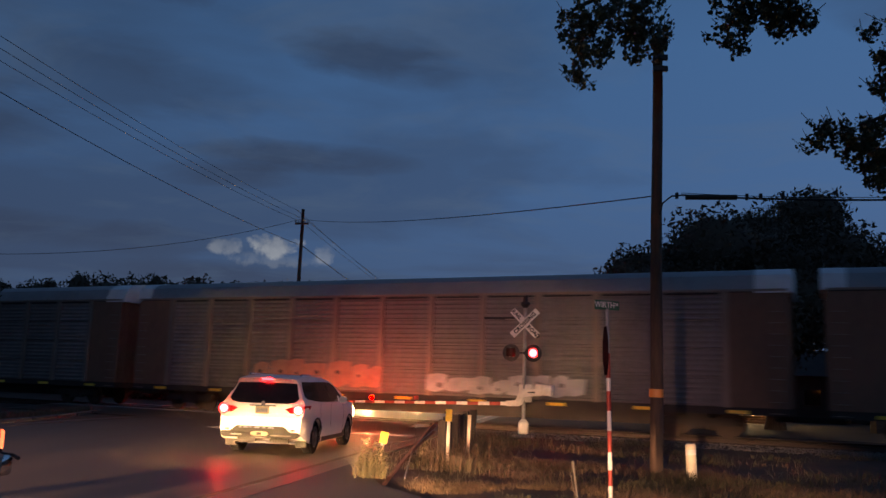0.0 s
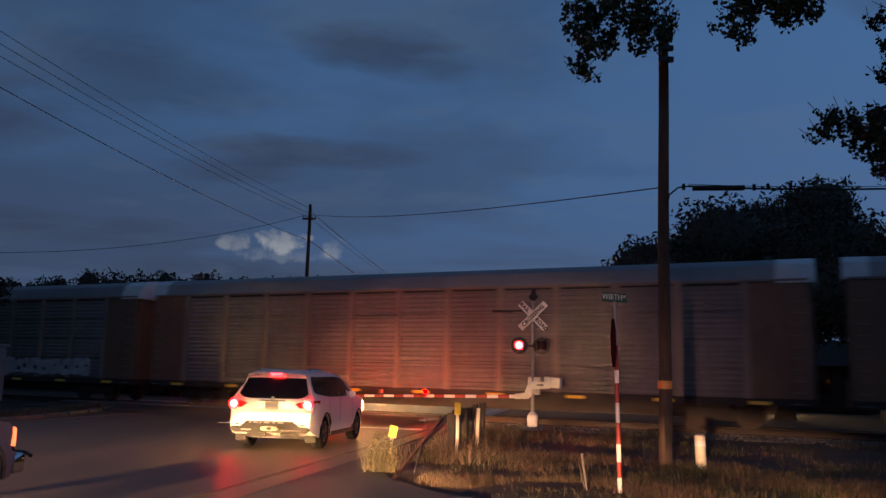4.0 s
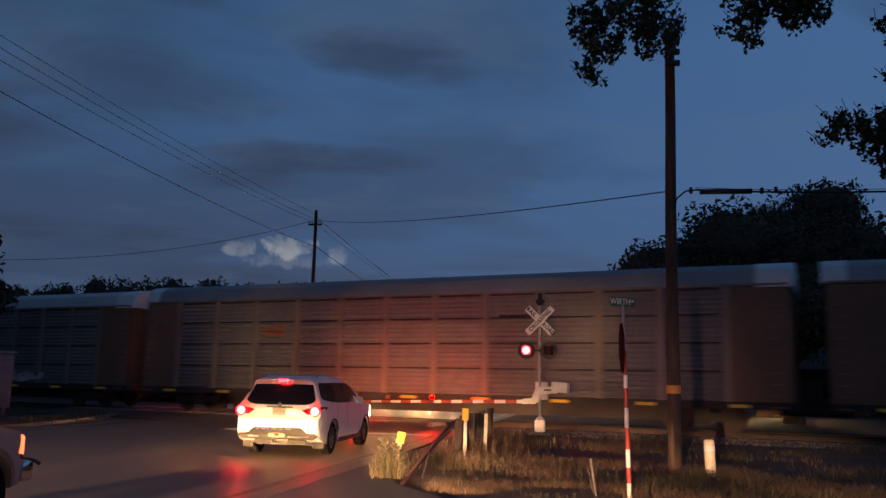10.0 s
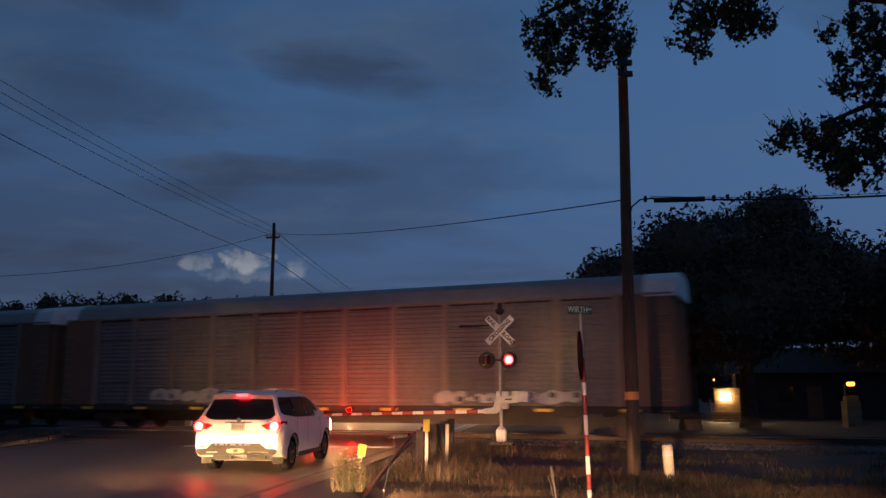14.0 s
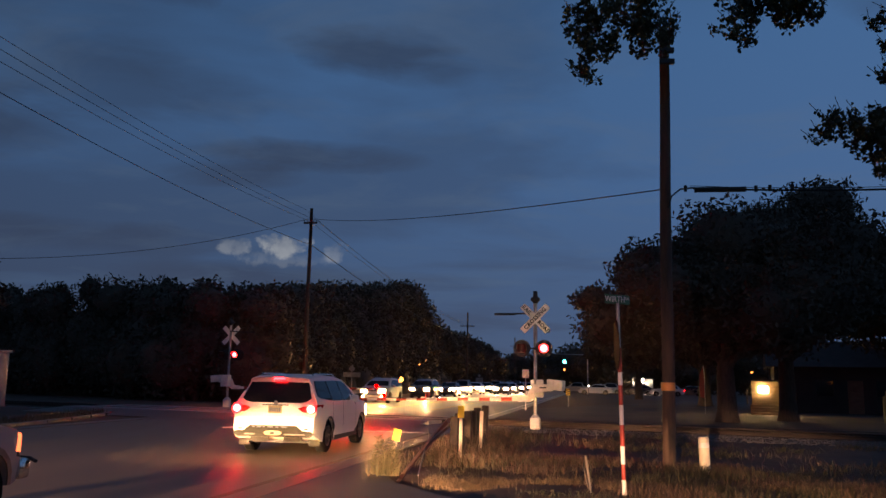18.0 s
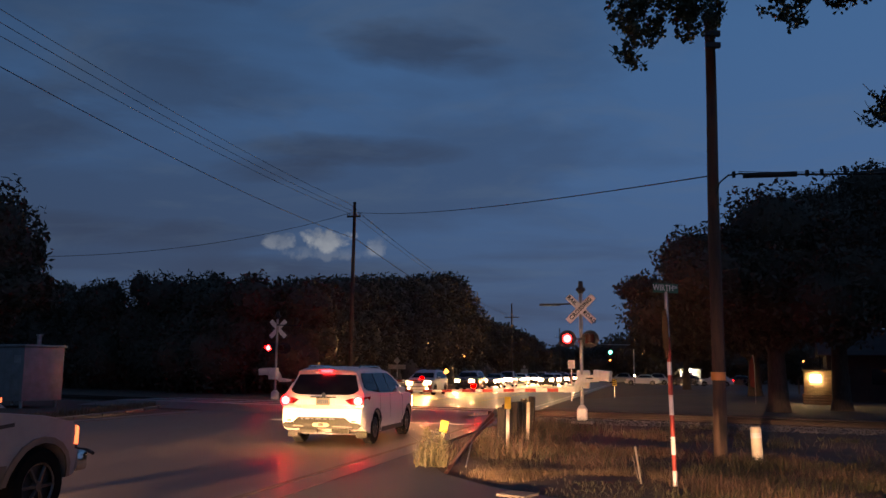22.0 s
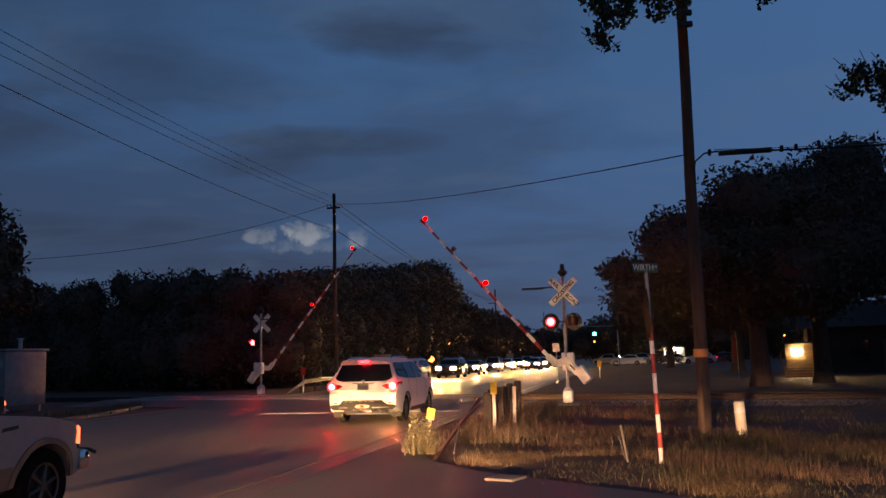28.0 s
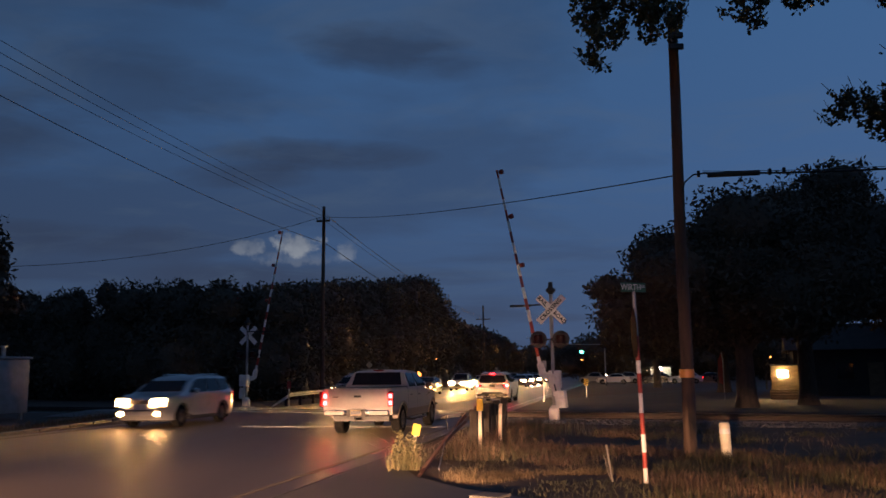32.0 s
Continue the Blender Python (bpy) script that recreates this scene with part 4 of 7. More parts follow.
    # a steady lamp at the tip, two that blink in turn; added sleeves hide them
    for f, odd in ((0.985, None), (0.765, 0), (0.53, 1)):
        bm = soft_box((-arm * f - 0.05, -0.01, -0.30), (-arm * f + 0.05, 0.08, -0.255), 0.01, 1)
        lamp = part("arm_lamp", bm, "black", gate)
        for y in (-0.020, 0.070):
            bm = bmesh.new()
            disc(bm, (-arm * f, y, -0.20), 0.055, 0.02, 16)
            part("lens", bm, "arm_red", lamp, smooth=40)
        bm = bmesh.new()
        tube(bm, (0, 0, -0.065), (0, 0, 0.065), 0.084, seg=16)
        SLEEVES.append((part("sleeve", bm, "red_sheet", gate, "added dark red sleeve that hides the lit lamp", smooth=40, m=pose(-arm * f, 0.035, -0.20)), odd))
    GATES.append(gate)
    return sig


crossing_signal(rd(-2.16, 28.6), -11, 7.65, "crossing signal with crossbuck, red lamps and gate beside the road", False, TRACK_DEG + 11)
crossing_signal(rd(-19.1, 41.2), 169, 8.1, "crossing signal with gate on the other side of the track", True, 0)
# seconds, degrees by which the gates stand up
GATE_NEAR = [(0, -1.5), (24.0, -1.5), (24.5, 11.6), (25.5, 21.4), (26.5, 30.2), (27, 35.8), (27.6, 43), (28, 47.3), (28.4, 50.6), (28.8, 56), (29.2, 61), (29.6, 65.8),
             (30, 71), (30.4, 76), (30.8, 80), (31.2, 81.8), (31.6, 80.2), (32, 78.3)]
GATE_FAR = [(0, 0.6), (24.0, 0.6), (24.5, 13), (25.5, 26), (26.5, 38), (27.6, 47.3), (28, 51.5), (28.4, 56.5), (29.2, 65.5), (30, 76), (30.4, 80), (31.2, 82), (32, 79.5)]
BLINK, FIRST, SWITCH, LAST_BLINK = 0.5939, 8.0145, 1.0 / FPS, 31.3


def change(k):
    """The moment of the k-th change of lamp, on the film's own steps."""
    return round((FIRST + k * BLINK) * FPS) / FPS


# ---------------------------------------------------------------- vehicles


def arch(yc, r, zb, n=9):
    """Points of a wheel arch along the lower edge, front to rear."""
    a0 = math.asin(max(-1, min(1, (zb - 0.36) / r)))
    return [(yc + r * math.cos(a), 0.36 + r * math.sin(a)) for a in np.linspace(a0, math.pi - a0, n)]


def shell(outline, width, cuts_y, cuts_z, crown=0.03):
    """A closed body: a side outline (y, z) given width, cut so that it can curve."""
    bm = bmesh.new()
    a = [bm.verts.new((1, y, z)) for y, z in outline]
    b = [bm.verts.new((-1, y, z)) for y, z in outline]
    bm.faces.new(a)
    bm.faces.new(b[::-1])
    n = len(outline)
    for k in range(n):
        bm.faces.new((a[k], b[k], b[(k + 1) % n], a[(k + 1) % n]))
    for y in cuts_y:
        bmesh.ops.bisect_plane(bm, geom=bm.verts[:] + bm.edges[:] + bm.faces[:], plane_co=(0, y, 0), plane_no=(0, 1, 0))
    for z in cuts_z:
        bmesh.ops.bisect_plane(bm, geom=bm.verts[:] + bm.edges[:] + bm.faces[:], plane_co=(0, 0, z), plane_no=(0, 0, 1))
    for x in (-0.9, -0.6, 0, 0.6, 0.9):
        bmesh.ops.bisect_plane(bm, geom=bm.verts[:] + bm.edges[:] + bm.faces[:], plane_co=(x, 0, 0), plane_no=(1, 0, 0))
    zmax = max(z for _, z in outline)
    for v in bm.verts:
        s = v.co.x
        w = width(v.co.y, v.co.z)
        if v.co.z > zmax - 0.35:
            v.co.z -= crown * s * s * (1.6 if abs(s) > 0.95 else 1.0)
        v.co.x = s * w
    bmesh.ops.recalc_face_normals(bm, faces=bm.faces[:])
    return bm


def side_sheet(poly, width, side, off, cuts_z):
    """A sheet laid on the side of a body, following its curve."""
    bm = bmesh.new()
    bm.faces.new([bm.verts.new((0, y, z)) for y, z in poly])
    for z in cuts_z:
        bmesh.ops.bisect_plane(bm, geom=bm.verts[:] + bm.edges[:] + bm.faces[:], plane_co=(0, 0, z), plane_no=(0, 0, 1))
    for v in bm.verts:
        v.co.x = side * (width(v.co.y, v.co.z) + off)
    r = bmesh.ops.extrude_face_region(bm, geom=bm.faces[:])
    bmesh.ops.translate(bm, vec=(-side * 0.02, 0, 0), verts=[g for g in r["geom"] if isinstance(g, bmesh.types.BMVert)])
    bmesh.ops.recalc_face_normals(bm, faces=bm.faces[:])
    return bm


def end_sheet(poly, plane, thick):
    """A sheet across the front or the rear: points (x, z), plane gives y at z."""
    bm = bmesh.new()
    plate(bm, [(x, plane(z), z) for x, z in poly], thick, (0, 1, 0))
    return bm


def line_at(p, q):
    (y0, z0), (y1, z1) = p, q
    return lambda z: y0 + (y1 - y0) * (z - z0) / (z1 - z0)


def wheel_parts(car, y, x, r, wide, spokes=10):
    """A wheel with its centre at its own origin, so that it can roll."""
    s = 1 if x > 0 else -1
    bm = bmesh.new()
    prof = [(-wide / 2, r * 0.62), (-wide / 2, r * 0.90), (-wide * 0.38, r), (wide * 0.38, r), (wide / 2, r * 0.90), (wide / 2, r * 0.62)]
    seg = 28
    rings = [[bm.verts.new((px, pr * math.cos(2 * math.pi * k / seg), pr * math.sin(2 * math.pi * k / seg))) for k in range(seg)] for px, pr in prof]
    for a, b in zip(rings, rings[1:]):
        for k in range(seg):
            bm.faces.new((a[k], a[(k + 1) % seg], b[(k + 1) % seg], b[k]))
    tyre = part("wheel", bm, "tyre", car, smooth=35, m=pose(x, y, r))
    bm = bmesh.new()
    tube(bm, (s * wide * 0.18, 0, 0), (s * wide * 0.26, 0, 0), r * 0.62, seg=24)
    part("brake_disc", bm, "black", tyre)
    bm = bmesh.new()
    tube(bm, (s * wide * 0.3, 0, 0), (s * wide * 0.5, 0, 0), r * 0.17, r * 0.12, seg=12)
    for k in range(spokes):
        a = 2 * math.pi * k / spokes
        d = Vector((0, math.cos(a), math.sin(a)))
        tube(bm, d * r * 0.12 + Vector((s * wide * 0.42, 0, 0)), d * r * 0.6 + Vector((s * wide * 0.36, 0, 0)), r * 0.055, seg=6)
    for k in range(24):
        a, b = 2 * math.pi * k / 24, 2 * math.pi * (k + 1) / 24
        pa, pb = Vector((s * wide * 0.42, r * 0.6 * math.cos(a), r * 0.6 * math.sin(a))), Vector((s * wide * 0.42, r * 0.6 * math.cos(b), r * 0.6 * math.sin(b)))
        tube(bm, pa, pb, r * 0.045, seg=5, caps=False)
    part("rim", bm, "rim", tyre, smooth=40)
    return tyre


def number_plate(car, y, z, face):
    bm = soft_box((-0.155, -0.004, -0.08), (0.155, 0.004, 0.08), 0.003, 1)
    pl = part("number_plate", bm, "plate", car, m=pose(0, y, z))
    for k in range(6):
        bm = bmesh.new()
        box(bm, (-0.125 + 0.043 * k, face * 0.0045, -0.045), (-0.095 + 0.043 * k, face * 0.006, 0.04))
        part("plate_bar", bm, "plate_bar", pl)


def suv(label, paint, lit_front, lit_rear, at, fog=False, tail=False):
    car = thing("suv", label, "car", at=at)
    zc = [0.55, 0.7, 0.85, 1.0, 1.10, 1.2, 1.35, 1.5, 1.62]
    yc = [0.06, 0.15, 0.3, 0.5, 0.8, 1.4, 2.2, 3.0, 3.6, 4.2, 4.5, 4.7, 4.85]

    def width(y, z):
        w = 0.985 if z > 0.5 else 0.95
        if z > 1.06:
            w -= 0.33 * ((z - 1.06) / 0.72) ** 1.1
            if y < 1.2:
                w -= 0.07 * ((1.2 - y) / 1.2) * min(1, (z - 1.06) / 0.2)
        elif z > 0.85:
            w -= 0.015 * (z - 0.85) / 0.2
        if y < 0.5:
            w -= 0.09 * ((0.5 - y) / 0.5) ** 2.6
        if y > 4.1:
            w -= 0.24 * ((y - 4.1) / 0.85) ** 2.0
        if z > 1.1 and y > 2.9:
            w -= 0.06 * min(1, (y - 2.9) / 0.8)
        return w
    out = [(0.16, 0.36), (0.03, 0.44), (0.0, 0.60), (0.02, 0.80), (0.09, 0.88), (0.10, 1.02), (0.17, 1.14), (0.36, 1.52), (0.34, 1.60), (0.28, 1.655), (0.34, 1.675), (0.7, 1.715), (1.5, 1.735), (2.3, 1.715), (2.75, 1.66),
           (3.15, 1.53), (3.75, 1.16), (3.95, 1.10), (4.5, 1.02), (4.78, 0.93), (4.92, 0.78), (4.98, 0.62), (4.97, 0.42), (4.85, 0.27), (4.55, 0.25)] + arch(3.92, 0.42, 0.26) + [(3.4, 0.25), (1.5, 0.25)] + arch(0.98, 0.42, 0.26) + [(0.45, 0.30)]
    part("body", shell(out, width, yc, zc), paint, car, smooth=32)
    # lower rear bumper: dark guard with a worn strip of marks, receiver, tips, flaps
    bm = bmesh.new()
    plate(bm, [(-0.80, -0.014, 0.37), (0.80, -0.014, 0.37), (0.90, 0.0, 0.44), (0.86, -0.006, 0.50), (0.66, -0.016, 0.51), (0.52, -0.022, 0.62), (-0.52, -0.022, 0.62), (-0.66, -0.016, 0.51), (-0.86, -0.006, 0.50), (-0.90, 0.0, 0.44)], 0.10, (0, 1, 0))
    guard_ = part("bumper_guard", bm, "guard_grey", car, "dull grey-brown lower bumper")
    for k, (x, w) in enumerate(((-0.46, 0.05), (-0.36, 0.10), (-0.22, 0.04), (-0.12, 0.12), (0.06, 0.07), (0.19, 0.13))):
        bm = soft_box((x, -0.030, 0.575), (x + w, -0.021, 0.605), 0.002, 1)
        part("marking", bm, "plate_bar", guard_)
    bm = bmesh.new()
    plate(bm, [(x * 0.20, -0.036, 0.46 + z * 0.048) for x, z in ((-1, 0), (-0.8, 0.8), (-0.3, 1), (0.3, 1), (0.8, 0.8), (1, 0), (0.8, -0.8), (0.3, -1), (-0.3, -1), (-0.8, -0.8))], 0.02, (0, 1, 0))
    part("receiver_cover", bm, "plate", guard_, "pale worn plate round the tow receiver")
    bm = soft_box((-0.05, -0.06, 0.43), (0.05, -0.03, 0.49), 0.008, 1)
    part("tow_receiver", bm, "black", guard_)
    for x, w in ((-0.52, 0.12), (0.36, 0.10), (0.58, 0.14)):
        bm = soft_box((x - w, -0.032, 0.415), (x + w, -0.010, 0.445), 0.010)
        part("bumper_insert", bm, "rim", guard_)
    for x0, x1 in ((-0.55, -0.12), (0.20, 0.62)):
        bm = soft_box((x0, 0.10, 0.27), (x1, 0.16, 0.36), 0.015)
        part("valance", bm, "guard_grey", car)
    for s in (-1, 1):
        bm = soft_box((s * 0.80 - 0.13, 0.42, 0.16), (s * 0.80 + 0.13, 0.44, 0.42), 0.008, 1)
        part("mud_flap", bm, "guard_grey", car)
    rear = line_at((0.155, 1.14), (0.352, 1.52))
    part("rear_window", end_sheet([(-0.56, 1.10), (0.56, 1.10), (0.70, 1.13), (0.785, 1.20), (0.74, 1.32), (0.635, 1.615), (-0.635, 1.615), (-0.74, 1.32), (-0.785, 1.20), (-0.70, 1.13)], lambda z: rear(z) - 0.014, 0.02), "glass", car)
    bm = bmesh.new()
    pipe(bm, [(0.02, 0.19, 1.17), (0.35, 0.2, 1.20), (0.45, 0.21, 1.22)], 0.008, 5)
    part("rear_wiper", bm, "trim", car)
    win = 1.14, 1.56
    for s in (-1, 1):
        for name, poly in (("quarter_window", [(0.33, 1.25), (0.45, 1.20), (1.16, win[0]), (1.16, 1.58), (0.52, 1.58), (0.42, 1.45)]),
                           ("rear_door_window", [(1.22, win[0]), (2.08, 1.13), (2.08, 1.59), (1.22, 1.585)]),
                           ("front_door_window", [(2.14, 1.13), (3.42, 1.12), (3.30, 1.24), (2.85, 1.50), (2.55, 1.58), (2.14, 1.59)])):
            part(name, side_sheet(poly, width, s, 0.014, zc), "glass", car)
        for y in (1.24, 2.11, 3.30):
            bm = side_sheet([(y, 0.42), (y + 0.012, 0.42), (y + 0.012, 1.10), (y, 1.10)], width, s, 0.002, zc)
            part("door_gap", bm, "trim", car)
        for y in (1.45, 2.35):
            bm = soft_box((s * 0.955 - 0.02, y, 0.955), (s * 0.955 + 0.02, y + 0.2, 0.985), 0.01)
            part("door_handle", bm, "chrome", car)
        bm = soft_box((s * 1.02 - 0.10, 3.02, 1.08), (s * 1.02 + 0.08, 3.12, 1.25), 0.04)
        part("mirror", bm, paint, car, smooth=40)
        bm = bmesh.new()
        pipe(bm, [(s * 0.60, 0.75, 1.69), (s * 0.605, 0.85, 1.735), (s * 0.605, 2.3, 1.735), (s * 0.60, 2.5, 1.69)], 0.016, 6)
        part("roof_rail", bm, "chrome", car, smooth=40)
        part("sill", side_sheet([(1.46, 0.25), (3.44, 0.25), (3.44, 0.42), (1.46, 0.42)], width, s, 0.012, zc), "trim", car)
        for y in (0.98, 3.92):
            pts = arch(y, 0.445, 0.27, 11)
            inner = arch(y, 0.405, 0.27, 11)
            part("arch_lining", side_sheet(pts + inner[::-1], width, s, 0.006, zc), "trim", car)
        # tail lamps wrap round the corner: a dark red wedge with a round lamp in it
        bm = bmesh.new()
        plate(bm, [(s * 0.54, 0.050, 0.99), (s * 0.66, 0.045, 0.905), (s * 0.90, 0.070, 0.90), (s * 0.945, 0.10, 0.98), (s * 0.90, 0.12, 1.06), (s * 0.64, 0.08, 1.03)], 0.06, (0, -1, 0))
        tl = part("tail_lamp", bm, "tail_dull", car)
        if lit_rear or tail:
            bm = bmesh.new()
            disc(bm, (s * 0.835, 0.002, 0.975), 0.115 if lit_rear else 0.08, -0.015, 20)
            part("lens", bm, "tail_red", tl)
        if lit_rear:
            bm = bmesh.new()
            disc(bm, (s * 0.835, -0.013, 0.975), 0.085, -0.012, 20)
            part("bulb", bm, "tail_core", tl)
        part("tail_lamp_wing", side_sheet([(0.06, 0.92), (0.42, 1.0), (0.44, 1.07), (0.12, 1.07)], width, s, 0.006, zc), "tail_dull", car)
        bm = soft_box((s * 0.74 - 0.05, -0.012, 0.53), (s * 0.74 + 0.05, 0.05, 0.56), 0.008, 1)
        part("rear_reflector", bm, "tail_dull", car)
        # head lamps
        # lens plate larger than life; when lit, its glow stands in for glare
        bm = bmesh.new()
        plate(bm, [(s * 0.42, 4.970, 0.69), (s * 0.86, 4.83, 0.71), (s * 0.86, 4.78, 0.97), (s * 0.42, 4.905, 0.95)], 0.05, (0, 1, 0))
        hl = part("head_lamp", bm, "head_lens" if lit_front else "chrome", car)
        bm = bmesh.new()
        disc(bm, (s * 0.64, 4.945, 0.82), 0.025, 0.05, 18)
        part("bulb", bm, ("head" if lit_rear else "head_on") if lit_front else "chrome", hl)
        # black plates added round the bulb to cut its light above and aside
        if lit_front:
            bm = bmesh.new()
            for z in (0.786, 0.848):
                box(bm, (s * 0.64 - 0.052, 4.93, z), (s * 0.64 + 0.052, 5.115, z + 0.006))
            for x in (-0.052, 0.046):
                box(bm, (s * 0.64 + x, 4.93, 0.793), (s * 0.64 + x + 0.006, 5.115, 0.847))
            part("lamp_cup", bm, "black", hl)
        bm = bmesh.new()
        disc(bm, (s * 0.66, 4.975, 0.47), 0.085, 0.012, 16)
        part("fog_lamp", bm, "head_lens" if fog else "chrome", car)
    bm = soft_box((-0.13, 0.30, 1.605), (0.13, 0.34, 1.645), 0.008, 1)
    part("high_stop_lamp", bm, "stop_high" if lit_rear else "tail_dull", car, m=pose(0, -0.035, -0.005))
    bm = soft_box((-0.30, 0.075, 1.035), (0.30, 0.115, 1.065), 0.008, 1)
    part("tailgate_trim", bm, "chrome", car)
    number_plate(car, 0.075, 0.955, -1)
    bm = bmesh.new()
    disc(bm, (0, 0.11, 1.10), 0.05, 0.02, 16)
    part("badge", bm, "chrome", car)
    front = line_at((4.985, 0.55), (4.86, 0.9))
    part("grille", end_sheet([(-0.45, 0.56), (0.45, 0.56), (0.5, 0.72), (0.46, 0.90), (-0.46, 0.90), (-0.5, 0.72)], lambda z: front(z) - 0.01, 0.02), "trim", car)
    shield = line_at((3.74, 1.17), (3.15, 1.53))
    part("windscreen", end_sheet([(-0.80, 1.17), (0.80, 1.17), (0.68, 1.52), (-0.68, 1.52)], lambda z: shield(z) - 0.002, 0.02), "glass", car)
    bm = bmesh.new()
    pipe(bm, [(-0.55, 0.25, 0.26), (-0.55, -0.02, 0.25)], 0.03, 8)
    part("exhaust", bm, "rail", car)
    bm = bmesh.new()
    box(bm, (-0.85, 0.5, 0.22), (0.85, 4.6, 0.55))
    part("floor_pan", bm, "black", car)
    wheels = [wheel_parts(car, y, x, 0.37, 0.235) for y in (0.98, 3.92) for x in (-0.83, 0.83)]
    return car, wheels


def pickup(label, at):
    car = thing("pickup_truck", label, "truck", at=at)
    zc = [0.6, 0.75, 0.9, 1.05, 1.2, 1.30, 1.45, 1.6, 1.75]
    yc = [0.08, 0.3, 0.9, 1.7, 2.4, 3.2, 4.1, 4.6, 5.2, 5.5, 5.7, 5.8]

    def width(y, z):
        w = 0.985
        if z < 0.7:
            w -= 0.05 * (0.7 - z) / 0.3
        if z > 1.27:
            w -= 0.24 * ((z - 1.27) / 0.65) ** 1.1
        if y > 5.2:
            w -= 0.16 * ((y - 5.2) / 0.65) ** 2
        return w

    def arch2(yc_, r, zb, n=11):
        return [(yc_ + r * math.cos(a), 0.42 + r * math.sin(a)) for a in np.linspace(math.asin((zb - 0.42) / r), math.pi - math.asin((zb - 0.42) / r), n)]
    low = [(0.0, 0.62), (0.0, 1.36), (1.72, 1.36), (1.72, 1.33), (4.10, 1.31), (4.25, 1.28), (5.1, 1.20), (5.55, 1.11), (5.62, 1.02), (5.63, 0.78), (5.80, 0.75), (5.84, 0.5), (5.66, 0.46)] + arch2(5.02, 0.49, 0.46) + [(4.45, 0.46), (1.75, 0.46)] + arch2(1.18, 0.49, 0.46) + [(0.62, 0.55)]
    part("body", shell(low, width, yc, zc, 0.012), "truck_dim_white", car, smooth=32)
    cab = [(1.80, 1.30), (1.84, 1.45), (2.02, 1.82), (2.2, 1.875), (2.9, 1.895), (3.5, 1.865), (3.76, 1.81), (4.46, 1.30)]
    part("cab", shell(cab, lambda y, z: width(y, z) - 0.005, yc, zc + [1.85], 0.03), "truck_dim_white", car, smooth=34)
    # bed: a flat dark panel imitates the shaded hollow; rails
    bm = soft_box((-0.80, 0.10, 1.33), (0.80, 1.74, 1.368), 0.008, 1)
    part("bed_panel", bm, "black", car, "flat dark panel in place of the bed's shaded inside")
    for s in (-1, 1):
        bm = soft_box((s * 0.97 - 0.13, 0.03, 1.36), (s * 0.97 + 0.005, 1.74, 1.392), 0.01)
        part("bed_rail", bm, "trim", car)
        part("rear_door_window", side_sheet([(2.0, 1.36), (2.84, 1.36), (2.84, 1.77), (2.12, 1.78)], width, s, 0.0, zc), "glass", car)
        part("front_door_window", side_sheet([(2.96, 1.36), (4.18, 1.36), (4.12, 1.42), (3.66, 1.77), (2.96, 1.79)], width, s, 0.0, zc), "glass", car)
        for y in (1.76, 2.90, 4.22):
            part("door_gap", side_sheet([(y, 0.56), (y + 0.012, 0.56), (y + 0.012, 1.30), (y, 1.30)], width, s, 0.002, zc), "trim", car)
        for y in (2.0, 3.0):
            bm = soft_box((s * 0.985 - 0.02, y, 1.10), (s * 0.985 + 0.025, y + 0.2, 1.135), 0.01)
            part("door_handle", bm, "trim", car)
        part("lower_trim", side_sheet([(1.68, 0.46), (4.52, 0.46), (4.52, 0.70), (1.68, 0.70)], width, s, 0.006, zc), "tan_paint", car, "tan lower trim")
        part("lower_trim", side_sheet([(0.02, 0.60), (0.66, 0.58), (0.70, 0.70), (0.02, 0.70)], width, s, 0.006, zc), "tan_paint", car)
        for y in (1.18, 5.02):
            part("arch_flare", side_sheet(arch2(y, 0.545, 0.47) + arch2(y, 0.475, 0.47)[::-1], width, s, 0.022, zc), "tan_paint", car)
        bm = soft_box((s * 1.09 - 0.12, 4.08, 1.30), (s * 1.09 + 0.07, 4.18, 1.48), 0.03)
        mir = part("mirror", bm, "trim", car, smooth=40)
        bm = soft_box((s * 1.09 + 0.0, 4.175, 1.37), (s * 1.09 + 0.068, 4.19, 1.42), 0.008, 1)
        part("mirror_lamp", bm, "marker_amber", mir)
        bm = soft_box((s * 0.985 - 0.12, -0.025, 0.83), (s * 0.985 + 0.01, 0.12, 1.26), 0.025)
        tl = part("tail_lamp", bm, "tail_dull", car, smooth=40)
        for z in (0.93, 1.13):
            bm = soft_box((s * 0.93 - 0.05, -0.034, z - 0.06), (s * 0.93 + 0.05, -0.02, z + 0.06), 0.006, 1)
            part("bulb", bm, "tail_core", tl)
        part("fender_badge", side_sheet([(4.34, 1.08), (4.58, 1.10), (4.58, 1.14), (4.36, 1.12)], width, s, 0.006, zc), "trim", car)
        # head lamps: a bright lens deep in a dark cup, and the lit corner beside it
        bm = bmesh.new()
        tube(bm, (s * 0.70, 5.60, 0.905), (s * 0.70, 5.83, 0.900), 0.058, seg=20, caps=False)
        bmesh.ops.solidify(bm, geom=bm.faces[:], thickness=-0.012)
        for z0, z1 in ((0.775, 0.828), (0.972, 1.03)):
            box(bm, (s * 0.70 - 0.18, 5.60, z0), (s * 0.70 + 0.13, 5.79, z1))
        for x0, x1 in ((-0.18, -0.075), (0.075, 0.13)):
            box(bm, (s * 0.70 + x0, 5.60, 0.829), (s * 0.70 + x1, 5.77, 0.971))
        # the upper and the lower lip shape a dipped beam
        box(bm, (s * 0.70 - 0.05, 5.817, 0.880), (s * 0.70 + 0.05, 5.829, 0.955))
